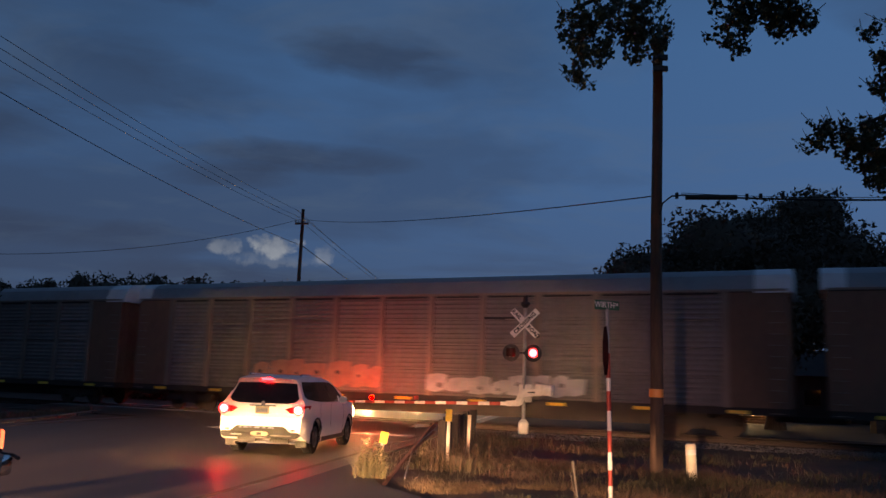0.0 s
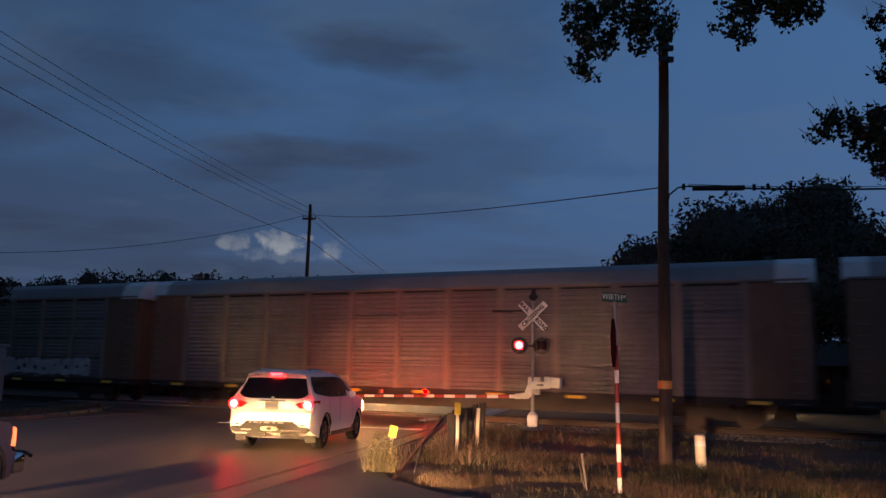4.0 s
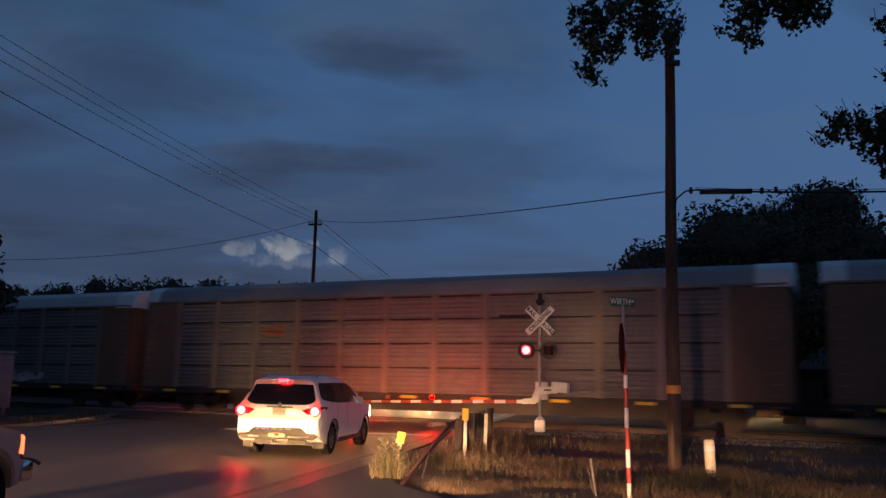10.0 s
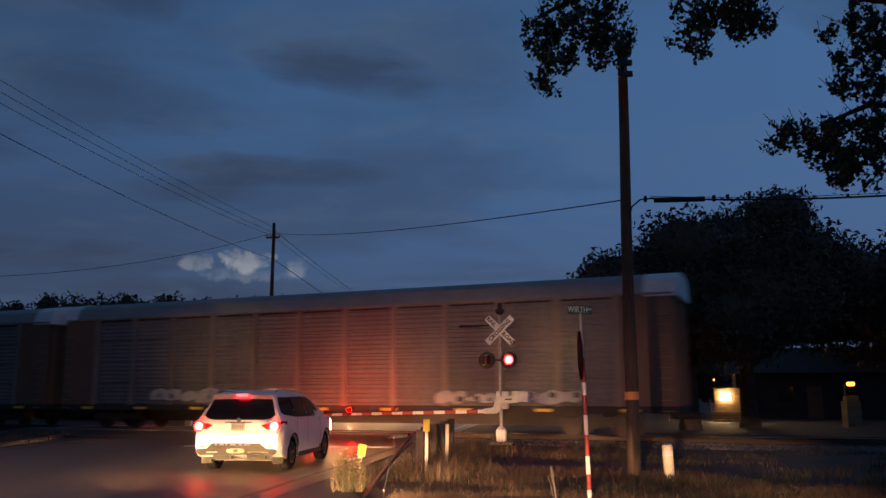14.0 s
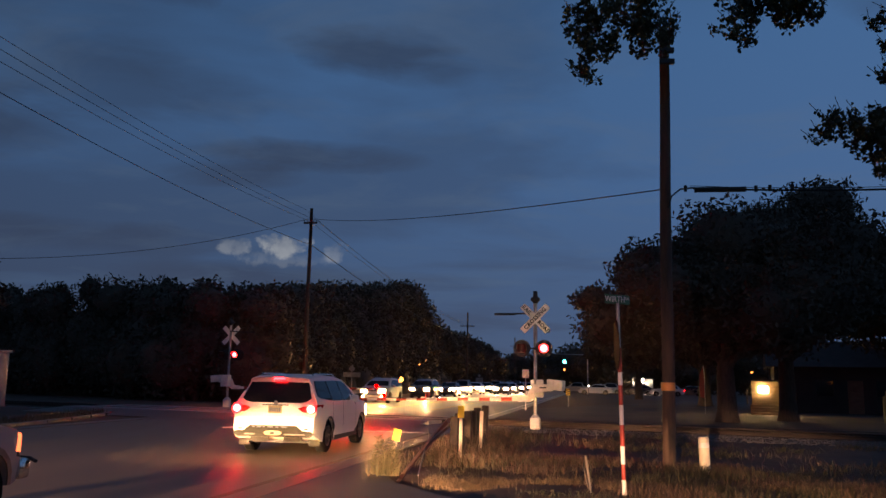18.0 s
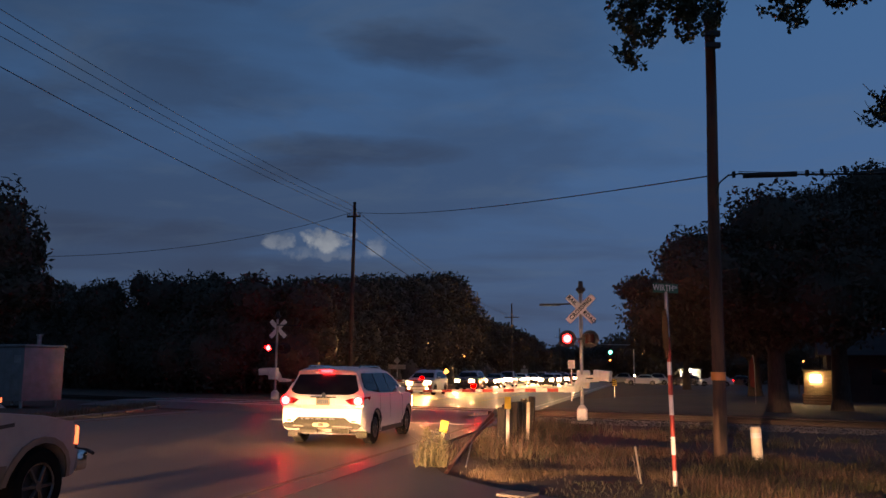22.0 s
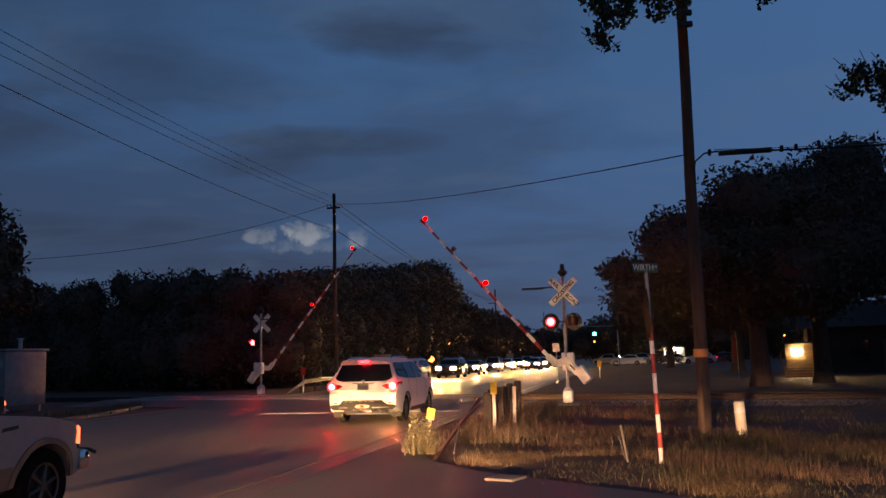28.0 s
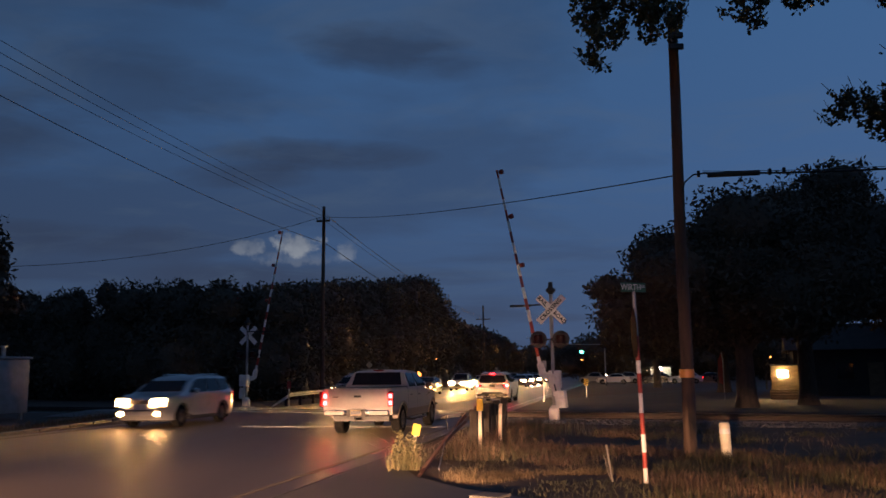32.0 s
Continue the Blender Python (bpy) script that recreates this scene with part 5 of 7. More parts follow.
        box(bm, (s * 0.70 - 0.05, 5.817, 0.835), (s * 0.70 + 0.05, 5.829, 0.866))
        hl = part("head_lamp", bm, "black", car)
        bm = bmesh.new()
        disc(bm, (s * 0.70, 5.64, 0.883), 0.012, 0.01, 18)
        part("bulb", bm, "head_truck", hl)
        part("corner_lamp", side_sheet([(5.60, 0.84), (5.72, 0.82), (5.72, 1.02), (5.64, 1.05)], width, s, 0.008, zc), "marker_amber", hl, "lit amber corner lens")
        bm = bmesh.new()
        pipe(bm, [(s * 0.33, 5.95, 0.48), (s * 0.34, 6.06, 0.8), (s * 0.34, 6.02, 0.98), (s * 0.32, 5.98, 1.04)], 0.028, 8)
        part("guard_upright", bm, "black", car, smooth=40)
        bm = bmesh.new()
        pipe(bm, [(s * 0.34, 6.04, 0.74), (s * 0.80, 6.02, 0.72), (s * 0.96, 5.90, 0.70)], 0.022, 8)
        part("guard_wing", bm, "black", car, smooth=40)
    bm = bmesh.new()
    pipe(bm, [(-0.34, 6.05, 0.85), (0.34, 6.05, 0.85)], 0.03, 8)
    part("guard_bar", bm, "black", car, smooth=40)
    part("grille", soft_box((-0.5, 5.60, 0.78), (0.5, 5.80, 1.06), 0.03), "trim", car)
    bm = soft_box((-0.9, 5.72, 0.50), (0.9, 5.92, 0.74), 0.05)
    part("front_bumper", bm, "chrome", car, smooth=40)
    # tailgate and rear bumper
    bm = soft_box((-0.84, -0.022, 0.80), (0.84, 0.04, 1.35), 0.02)
    tg = part("tailgate", bm, "truck_dim_white", car, smooth=40)
    bm = soft_box((-0.10, -0.036, 1.09), (0.10, -0.02, 1.15), 0.007, 1)
    part("handle", bm, "trim", tg)
    bm = soft_box((-0.70, -0.030, 1.09), (-0.54, -0.02, 1.115), 0.004, 1)
    part("badge", bm, "trim", tg)
    bm = soft_box((-0.92, -0.16, 0.58), (0.92, 0.02, 0.74), 0.03)
    rb = part("rear_bumper", bm, "chrome", car, smooth=40)
    for x in (-0.62, 0.62):
        bm = soft_box((x - 0.27, -0.172, 0.60), (x + 0.27, -0.158, 0.72), 0.01)
        part("bumper_pad", bm, "truck_dim_white", rb)
    bm = soft_box((-0.27, -0.175, 0.55), (0.27, -0.15, 0.76), 0.01)
    part("bumper_step", bm, "trim", rb)
    number_plate(car, -0.182, 0.665, -1)
    bm = bmesh.new()
    tube(bm, (0, -0.3, 0.48), (0, 0.2, 0.48), 0.04, seg=8)
    tube(bm, (0, -0.28, 0.48), (0, -0.28, 0.56), 0.028, seg=8)
    part("tow_hitch", bm, "black", car)
    back = line_at((1.845, 1.45), (2.02, 1.84))
    part("rear_window", end_sheet([(-0.76, 1.42), (0.76, 1.42), (0.68, 1.80), (-0.68, 1.80)], lambda z: back(z) - 0.022, 0.02), "glass", car)
    shield = line_at((4.42, 1.33), (3.76, 1.83))
    part("windscreen", end_sheet([(-0.82, 1.35), (0.82, 1.35), (0.68, 1.80), (-0.68, 1.80)], lambda z: shield(z) + 0.005, 0.02), "glass", car)
    bm = soft_box((-0.15, 2.0, 1.86), (0.15, 2.06, 1.90), 0.008, 1)
    part("high_stop_lamp", bm, "tail_dull", car, m=pose(0, 0.02, -0.015))
    bm = bmesh.new()
    box(bm, (-0.8, 0.3, 0.40), (0.8, 5.4, 0.7))
    part("chassis", bm, "black", car)
    for s in (-1, 1):
        bm = bmesh.new()
        pipe(bm, [(s * 0.93, 1.9, 0.40), (s * 0.98, 2.1, 0.36), (s * 0.98, 4.0, 0.36), (s * 0.93, 4.2, 0.40)], 0.045, 8)
        part("side_step", bm, "chrome", car, smooth=40)
    # the body sits low on its wheels
    low_body = Matrix.Diagonal((1, 1, 0.95, 1))
    for ob in car.children_recursive:
        ob.data.transform(low_body)
        ob.matrix_basis = Matrix.Translation((0, 0, -0.05 * ob.matrix_basis.translation.z)) @ ob.matrix_basis
    wheels = [wheel_parts(car, y, x, 0.40, 0.27, 6) for y in (1.18, 5.02) for x in (-0.84, 0.84)]
    return car, wheels


def sedan(label, paint, at, lit=True, group="cars that wait beyond the crossing", rear=False, tall=0.0):
    """A car seen far off: front toward +y."""
    car = thing("car", label, "car", group=group, at=at)
    zc = [0.6, 0.8, 0.95, 1.15, 1.3]
    h = tall

    def width(y, z):
        w = 0.91
        if z > 0.95:
            w -= 0.26 * (z - 0.95) / (0.5 + h)
        if y > 3.9:
            w -= 0.16 * ((y - 3.9) / 0.7) ** 2
        if y < 0.5:
            w -= 0.12 * ((0.5 - y) / 0.5) ** 2
        return w
    out = [(0.05, 0.3), (0.0, 0.6), (0.05, 0.95), (0.55, 1.0), (1.05, 1.36 + h), (1.7, 1.45 + h), (2.4, 1.43 + h), (3.3, 1.0), (4.3, 0.86), (4.55, 0.7), (4.6, 0.4), (4.45, 0.24), (4.2, 0.24)] + arch(3.75, 0.37, 0.25, 7) + [(3.3, 0.24), (1.3, 0.24)] + arch(0.9, 0.37, 0.25, 7) + [(0.5, 0.26)]
    part("body", shell(out, width, [0.25, 0.5, 1.0, 2.0, 3.0, 3.9, 4.2, 4.4], zc), paint, car, smooth=32)
    shield = line_at((3.28, 1.01), (2.42, 1.42 + h))
    part("windscreen", end_sheet([(-0.74, 1.03), (0.74, 1.03), (0.6, 1.38 + h), (-0.6, 1.38 + h)], lambda z: shield(z) - 0.003, 0.02), "glass", car)
    back = line_at((0.56, 1.01), (1.04, 1.35 + h))
    part("rear_window", end_sheet([(-0.7, 1.04), (0.7, 1.04), (0.6, 1.32 + h), (-0.6, 1.32 + h)], lambda z: back(z) - 0.02, 0.02), "glass", car)
    for s in (-1, 1):
        part("side_window", side_sheet([(0.85, 1.02), (2.95, 1.02), (2.4, 1.36 + h), (1.15, 1.33 + h)], width, s, 0.004, zc), "glass", car)
        # oversized lens plate, lit all over in place of the lamp's halo
        bm = bmesh.new()
        plate(bm, [(s * 0.36, 4.56, 0.56), (s * 0.86, 4.41, 0.57), (s * 0.86, 4.39, 0.85), (s * 0.36, 4.52, 0.84)], 0.04, (0, 1, 0))
        hl = part("head_lamp", bm, "head_glow" if lit else "chrome", car)
        bm = bmesh.new()
        disc(bm, (s * 0.62, 4.60, 0.70), 0.025, 0.02, 14)
        part("bulb", bm, "head_far" if lit else "chrome", hl)
        # plates added round the bulb so that its light keeps to the road
        if lit:
            bm = bmesh.new()
            for z in (0.664, 0.730):
                box(bm, (s * 0.62 - 0.052, 4.58, z), (s * 0.62 + 0.052, 4.74, z + 0.006))
            for x in (-0.052, 0.046):
                box(bm, (s * 0.62 + x, 4.58, 0.671), (s * 0.62 + x + 0.006, 4.74, 0.729))
            part("lamp_cup", bm, "black", hl)
        bm = soft_box((s * 0.7 - 0.14, -0.02, 0.74), (s * 0.7 + 0.14, 0.06, 0.88), 0.02)
        part("tail_lamp", bm, "tail_red" if rear else "tail_dull", car)
        bm = soft_box((s * 0.98 - 0.08, 2.75, 1.0), (s * 0.98 + 0.05, 2.85, 1.12), 0.02)
        part("mirror", bm, paint, car)
    part("grille", end_sheet([(-0.4, 0.42), (0.4, 0.42), (0.4, 0.68), (-0.4, 0.68)], lambda z: 4.585, 0.02), "trim", car)
    bm = bmesh.new()
    box(bm, (-0.8, 0.4, 0.2), (0.8, 4.2, 0.5))
    part("floor_pan", bm, "black", car)
    for y in (0.9, 3.75):
        for x in (-0.79, 0.79):
            bm = bmesh.new()
            tube(bm, (x - 0.1, y, 0.32), (x + 0.1, y, 0.32), 0.32, seg=18)
            w = part("wheel", bm, "tyre", car, smooth=40)
            bm = bmesh.new()
            tube(bm, (x * 1.0 - 0.108, y, 0.32), (x + 0.108, y, 0.32), 0.19, seg=14)
            part("rim", bm, "rim", w, smooth=40)
    return car


def road_pose(u, v, back=False, z=0.0):
    return Matrix.Translation(rd(u, v, z)) @ pose(0, 0, 0, 0, 0, 169 if back else -11)


SUV, SUV_WHEELS = suv("white sport utility car with its brake lamps lit", "white_paint", True, True, road_pose(-6.97, 17.4))
TRUCK, TRUCK_WHEELS = pickup("white crew cab pickup truck with a black grille guard", road_pose(-7.0, 2.2))
ONCOMING, ONCOMING_WHEELS = suv("silver sport utility car with head and fog lamps lit", "silver_paint", True, False, road_pose(-15.3, 60.8, True), fog=True, tail=True)
# the queue that faces the crossing from the far side
SECOND, SECOND_WHEELS = suv("dark sport utility car with its headlamps lit in the queue", "dark_paint", True, False, road_pose(-15.25, 75.6, True))
QUEUE = []
for k, (v, du, paint) in enumerate(((87.6, 0.1, "dark_paint"), (97.0, -0.1, "silver_paint"), (106, 0.1, "white_paint"), (116.5, 0.0, "dark_paint"), (126.5, 0.1, "silver_paint"), (137, 0, "dark_paint"),
                                    (147.5, 0.1, "dark_paint"), (159.5, 0, "silver_paint"), (172, 0.1, "dark_paint"), (186, 0, "dark_paint"), (202, 0, "dark_paint"))):
    QUEUE.append(sedan({"dark_paint": "dark", "silver_paint": "silver", "white_paint": "white"}[paint] + " car with lit headlamps in the queue", paint, road_pose(-15.3 + du, v, True), tall=0.25 * (k % 3 == 1)))
for k, (v, paint) in enumerate(((104, "dark_paint"), (113, "silver_paint"), (124, "dark_paint"), (138, "dark_paint"))):
    sedan("car with lit headlamps in the turning lane beyond the crossing", paint, road_pose(-11.6, v, True))
# seconds, place of the rear end along the road
SUV_RUN = [(0, 17.4), (24.8, 17.4), (25.6, 17.5), (26.5, 18.15), (27, 18.9), (27.5, 19.95), (28, 21.2), (28.5, 23.2), (29, 25.5), (29.5, 28.3), (30, 31.3), (30.5, 34.5), (31, 38.0), (31.5, 42.2), (32, 46.9)]
TRUCK_RUN = [(0, 2.76), (27.4, 2.76), (28, 3.06), (28.4, 3.5), (28.8, 4.34), (29.2, 5.5), (29.8, 8.3), (30.4, 11.45), (30.9, 14.2), (31.5, 18.2), (32, 22.2)]
# place of its rear end, which follows the front by 5 m
SECOND_RUN = [(0, 75.6), (27.4, 75.6), (28.4, 71.0), (29.0, 66.0), (29.6, 62.2), (30, 61.0), (30.4, 59.7), (31, 57.2), (31.6, 53.6), (32, 50.8)]
THIRD_RUN = [(0, 87.6), (27.2, 87.6), (28.4, 80.6), (29.5, 75.4), (31, 70.4), (32, 68.8)]
QUEUE_RUNS = [[(0, 97.0), (29.4, 97.0), (30, 96.3), (31, 92.0), (32, 85.5)], [(0, 106.0), (30.1, 106.0), (31, 103.5), (32, 97.5)], [(0, 116.5), (30.7, 116.5), (31.2, 115.8), (32, 112.0)]]
ONCOMING_RUN = [(0, 60.8), (27.6, 60.8), (28.4, 57.5), (29.2, 51.8), (29.6, 48.6), (30, 46.2), (30.4, 44.2), (31.2, 38.6), (31.5, 36.0), (31.8, 32.4), (32, 29.9)]

# ---------------------------------------------------------------- poles and wires
FAR_POLE = rd(-20, 55.2)
NEAR_POLE = Vector((4.60, 16.79, 0))


def utility_pole(at, height, r0, r1, label, arms=(), lean=(0, 0)):
    pole = thing("utility_pole", label, "utility pole", group="utility poles", at=Matrix.Translation(at))
    bm = bmesh.new()
    n = 10
    for k in range(n):
        a, b = k / n, (k + 1) / n
        tube(bm, (lean[0] * a + 0.012 * math.sin(9 * a), lean[1] * a, -0.3 + (height + 0.3) * a), (lean[0] * b + 0.012 * math.sin(9 * b), lean[1] * b, -0.3 + (height + 0.3) * b), r0 + (r1 - r0) * a, r0 + (r1 - r0) * b, seg=14, caps=k in (0, n - 1))
    bmesh.ops.remove_doubles(bm, verts=bm.verts[:], dist=0.001)
    part("shaft", bm, "wood_pole", pole, smooth=45)
    for z, half in arms:
        bm = soft_box((-half, -0.14, z - 0.06), (half, -0.04, z + 0.06), 0.01, 1)
        bmesh.ops.rotate(bm, cent=(0, 0, 0), matrix=Matrix.Rotation(-ROAD, 3, "Z"), verts=bm.verts)
        arm = part("crossarm", bm, "wood_pole", pole)
        for f in (-0.9, -0.45, 0.45, 0.9):
            bm = bmesh.new()
            tube(bm, (f * half, -0.09, z + 0.06), (f * half, -0.09, z + 0.2), 0.035, 0.045, seg=8)
            bmesh.ops.rotate(bm, cent=(0, 0, 0), matrix=Matrix.Rotation(-ROAD, 3, "Z"), verts=bm.verts)
            part("insulator", bm, "galv", arm)
    return pole


near = utility_pole(NEAR_POLE, 9.0, 0.135, 0.10, "tall weathered wooden utility pole beside the verge", lean=(0.10, 0))
bm = bmesh.new()
tube(bm, (0.02, 0, 1.52), (0.02, 0, 1.68), 0.14, 0.139, seg=20, caps=False)
bmesh.ops.solidify(bm, geom=bm.faces[:], thickness=-0.003)
part("reflective_band", bm, "orange", near, "orange reflective band", smooth=40)
bm = bmesh.new()
pipe(bm, [(0.08, -0.12, 5.2), (0.14, -0.13, 5.45), (0.34, -0.08, 5.62), (0.6, -0.06, 5.66)], 0.018, 6)
part("cable_bracket", bm, "black", near)
for z in (8.55, 8.3):
    bm = soft_box((-0.03, -0.17, z), (0.28, -0.08, z + 0.12), 0.015, 1)
    part("pole_hardware", bm, "black", near)
utility_pole(FAR_POLE, 13.5, 0.17, 0.11, "far wooden utility pole with a short crossarm", [(12.45, 0.5)], lean=(0.0, 0))
utility_pole(rd(-20, 127), 12.0, 0.17, 0.11, "distant wooden utility pole with a crossarm", [(9.9, 1.1)])
utility_pole(rd(-20, 12), 13.6, 0.17, 0.11, "wooden utility pole with a short crossarm", [(12.5, 0.5)])
utility_pole(rd(-20, 200), 12.0, 0.17, 0.11, "distant wooden utility pole with a crossarm", [(9.9, 1.1)])
utility_pole(Vector((-29, 43.5, 0)), 9.6, 0.15, 0.10, "wooden utility pole behind a tree")
utility_pole(Vector((16.5, 13.6, 0)), 8.5, 0.15, 0.10, "wooden utility pole farther along the side street")


def wire(a, b, sag, r, label, n=28):
    a, b = Vector(a), Vector(b)
    bm = bmesh.new()
    pipe(bm, [a.lerp(b, f) - Vector((0, 0, sag * 4 * f * (1 - f))) for f in np.linspace(0, 1, n)], r, 5)
    solid("power_cable" if r < 0.015 else "telephone_cable", bm, "cable", label, "cable", group="overhead cables", smooth=60)


P0 = rd(-20, 12)
for du, z0, z1 in ((-0.45, 13.75, 13.45), (0.45, 12.75, 12.62), (0.0, 12.55, 12.55)):
    wire(rd(-20 + du, 12, z0), rd(-20 + du, 55.2, z1), 0.55, 0.012, "thin dark overhead wire along the road")
    wire(rd(-20 + du, 55.2, z1), rd(-20 + du, 127, 10.1), 0.9, 0.012, "thin dark overhead wire along the road")
wire(rd(-19.9, 12, 11.75), rd(-19.85, 55.2, 10.85), 0.62, 0.017, "thick dark overhead cable along the road")
wire(rd(-19.85, 55.2, 10.85), rd(-19.9, 127, 8.2), 0.9, 0.026, "thick dark overhead cable along the road")
wire(NEAR_POLE + Vector((-0.05, 0, 5.62)), FAR_POLE + Vector((0.12, -0.1, 12.75)), 0.35, 0.014, "dark overhead cable across the crossing")
wire(FAR_POLE + Vector((-0.12, -0.1, 12.75)), (-29, 43.5, 7.6), 1.1, 0.016, "dark overhead cable beyond the far pole")
wire(NEAR_POLE + Vector((0.55, -0.06, 5.66)), (16.5, 13.5, 6.0), 0.35, 0.022, "dark overhead cable beside the pole")
wire(NEAR_POLE + Vector((0.55, -0.07, 5.70)), (16.5, 13.4, 6.05), 0.35, 0.007, "thin steel strand above the cable")
bm = bmesh.new()
pipe(bm, [(5.22, 16.66, 5.60), (5.28, 16.65, 5.60), (5.32, 16.64, 5.60), (6.08, 16.40, 5.57), (6.12, 16.39, 5.57), (6.18, 16.38, 5.57)], 0.055, 10)
solid("splice_case", bm, "cable", "black cable splice case hanging on the cable", "cable case", smooth=40)
for x, y, z in ((5.05, 16.7, 5.60), (6.35, 16.3, 5.53), (6.6, 16.22, 5.53), (7.0, 16.1, 5.53)):
    bm = soft_box((x - 0.03, y - 0.03, z - 0.03), (x + 0.03, y + 0.03, z + 0.10), 0.01, 1)
    solid("cable_clamp", bm, "black", "small black clamp on the overhead cable", "clamp", group="cable clamps")

# ---------------------------------------------------------------- verge: guardrail, markers, sign
GU = -3.35
guard = thing("guardrail", "bent rusty guardrail with dark wooden posts beside the road", "guardrail")


def wbeam(points, twist):
    """A W-shaped beam that follows points."""
    bm = bmesh.new()
    prof = [(0.0, -0.12), (0.05, -0.085), (0.05, -0.04), (0.0, -0.0), (0.05, 0.04), (0.05, 0.085), (0.0, 0.12)]
    rings = []
    for k, p in enumerate(points):
        a = radians(twist[k])
        side, up = Vector((-math.cos(ROAD) * math.cos(a), math.sin(ROAD) * math.cos(a), math.sin(a))), Vector((math.cos(ROAD) * math.sin(a), -math.sin(ROAD) * math.sin(a), math.cos(a)))
        rings.append([bm.verts.new(Vector(p) + side * x + up * z) for x, z in prof])
    for a, b in zip(rings, rings[1:]):
        for k in range(len(prof) - 1):
            bm.faces.new((a[k], a[k + 1], b[k + 1], b[k]))
    bmesh.ops.solidify(bm, geom=bm.faces[:], thickness=0.006)
    return bm


part("beam", wbeam([rd(GU + 0.15, 13.55, 0.04), rd(GU + 0.11, 14.5, 0.16), rd(GU + 0.07, 15.5, 0.29), rd(GU + 0.03, 16.6, 0.43), rd(GU - 0.01, 17.8, 0.58), rd(GU - 0.05, 19.0, 0.68)], [33, 33, 32, 29, 16, 0]), "rust_rail", guard, "rusty red end of the beam", smooth=30)
part("beam", wbeam([rd(GU - 0.05, 19.0, 0.68), rd(GU - 0.05, 21.5, 0.70), rd(GU - 0.05, 24.2, 0.70)], [0, 0, 0]), "galv", guard, smooth=30)
for k, (v, h) in enumerate(((18.6, 0.86), (19.5, 0.90), (20.5, 0.92), (21.4, 0.90), (22.4, 0.94), (23.4, 0.97))):
    bm = soft_box((-0.09, -0.10, -0.3), (0.09, 0.10, h), 0.02)
    part("post", bm, "post_wood", guard, m=Matrix.Translation(rd(GU + 0.16, v)) @ pose(0, 0, 0, rng.uniform(-2, 2), rng.uniform(-3, 3), -11))
bm = bmesh.new()
pipe(bm, [rd(GU + 0.3, 14.2, 0.05), rd(GU + 0.05, 16.0, 0.42), rd(GU + 0.02, 18.4, 0.66)], 0.012, 6)
part("anchor_cable", bm, "galv", guard)


def line_marker(at, height, w, h, tilt, stake_w=0.035, plate_at=None):
    mk = thing("utility_marker", "yellow plate on a pale stake in the weeds", "utility marker", group="yellow markers", at=Matrix.Translation(at) @ pose(0, 0, 0, 0, tilt, -11))
    bm = soft_box((-stake_w, -0.012, -0.2), (stake_w, 0.012, height), 0.005, 1)
    part("stake", bm, "stake", mk)
    bm = soft_box((-w / 2, -0.030, height - h), (w / 2, -0.018, height), 0.006, 1)
    part("marker_plate", bm, "marker_yellow", mk, "yellow marker plate")


line_marker(Vector((-0.82, 15.3, 0)), 0.78, 0.15, 0.21, 11)
line_marker(Vector((0.52, 17.84, 0)), 1.12, 0.135, 0.25, 0.5)
st = thing("stake", "pale slim stake in the weeds by the posts", "stake", at=Matrix.Translation(rd(-2.75, 19.6)) @ pose(0, 0, 0, 0, 1.5, -11))
part("shaft", soft_box((-0.04, -0.02, -0.2), (0.04, 0.02, 0.95), 0.01, 1), "stake", st)
st = thing("stake", "broken grey stake leaning in the dry grass", "stake", at=Matrix.Translation((2.42, 13.3, 0)) @ pose(0, 0, 0, 4, -9, 0))
part("shaft", soft_box((-0.017, -0.010, -0.15), (0.017, 0.010, 0.54), 0.005, 1), "kerb", st)
part("splinter", soft_box((-0.036, -0.008, 0.0), (-0.024, 0.008, 0.40), 0.004, 1), "kerb", st, m=pose(0, 0, 0, 0, -5, 0))

# street name post with a stop sign seen edge-on
SIGN_AT = Vector((2.88, 13.03, 0))
sp = thing("street_sign", "street name sign on a red and white striped post", "street sign", at=Matrix.Translation(SIGN_AT) @ pose(0, 0, 0, 0, -1.2, 0))
for k, (z0, z1) in enumerate(((-0.2, 0.20), (0.20, 0.43), (0.43, 0.70), (0.70, 1.02), (1.02, 1.32), (1.32, 1.62), (1.62, 1.82), (1.82, 2.20))):
    bm = bmesh.new()
    tube(bm, (0, 0, z0), (0, 0, z1 - 0.001), 0.034, seg=14)
    part("post_band", bm, "white_sheet" if k % 2 == 0 else "red_sheet", sp, smooth=40)
bm = bmesh.new()
tube(bm, (0, 0, 2.199), (0, 0, 2.86), 0.028, seg=12)
part("post", bm, "galv", sp, smooth=40)
bm = bmesh.new()
R8 = 0.375 / math.cos(math.pi / 8)
plate(bm, [(R8 * math.cos(math.pi / 8 + k * math.pi / 4), -0.002, R8 * math.sin(math.pi / 8 + k * math.pi / 4)) for k in range(8)], 0.004, (0, 1, 0))
part("stop_sign", bm, "stop_red", sp, "dark red stop sign seen nearly edge-on", m=pose(0.0, 0, 2.24, 0, 0, 84.5) @ pose(0, 0.036, 0))
bm = soft_box((-0.27, -0.004, 2.86), (0.27, 0.004, 3.005), 0.003, 1)
name = part("name_plate", bm, "sign_green", sp, "green street name plate", m=pose(0.0, 0, 0.02, 0, 0, 33))
part("lettering", text_mesh("WIRTH", 0.135, "sign_white", 0.002), "", name, m=pose(-0.055, -0.007, 2.932))
part("lettering", text_mesh("DR", 0.062, "sign_white", 0.002), "", name, m=pose(0.205, -0.007, 2.95))
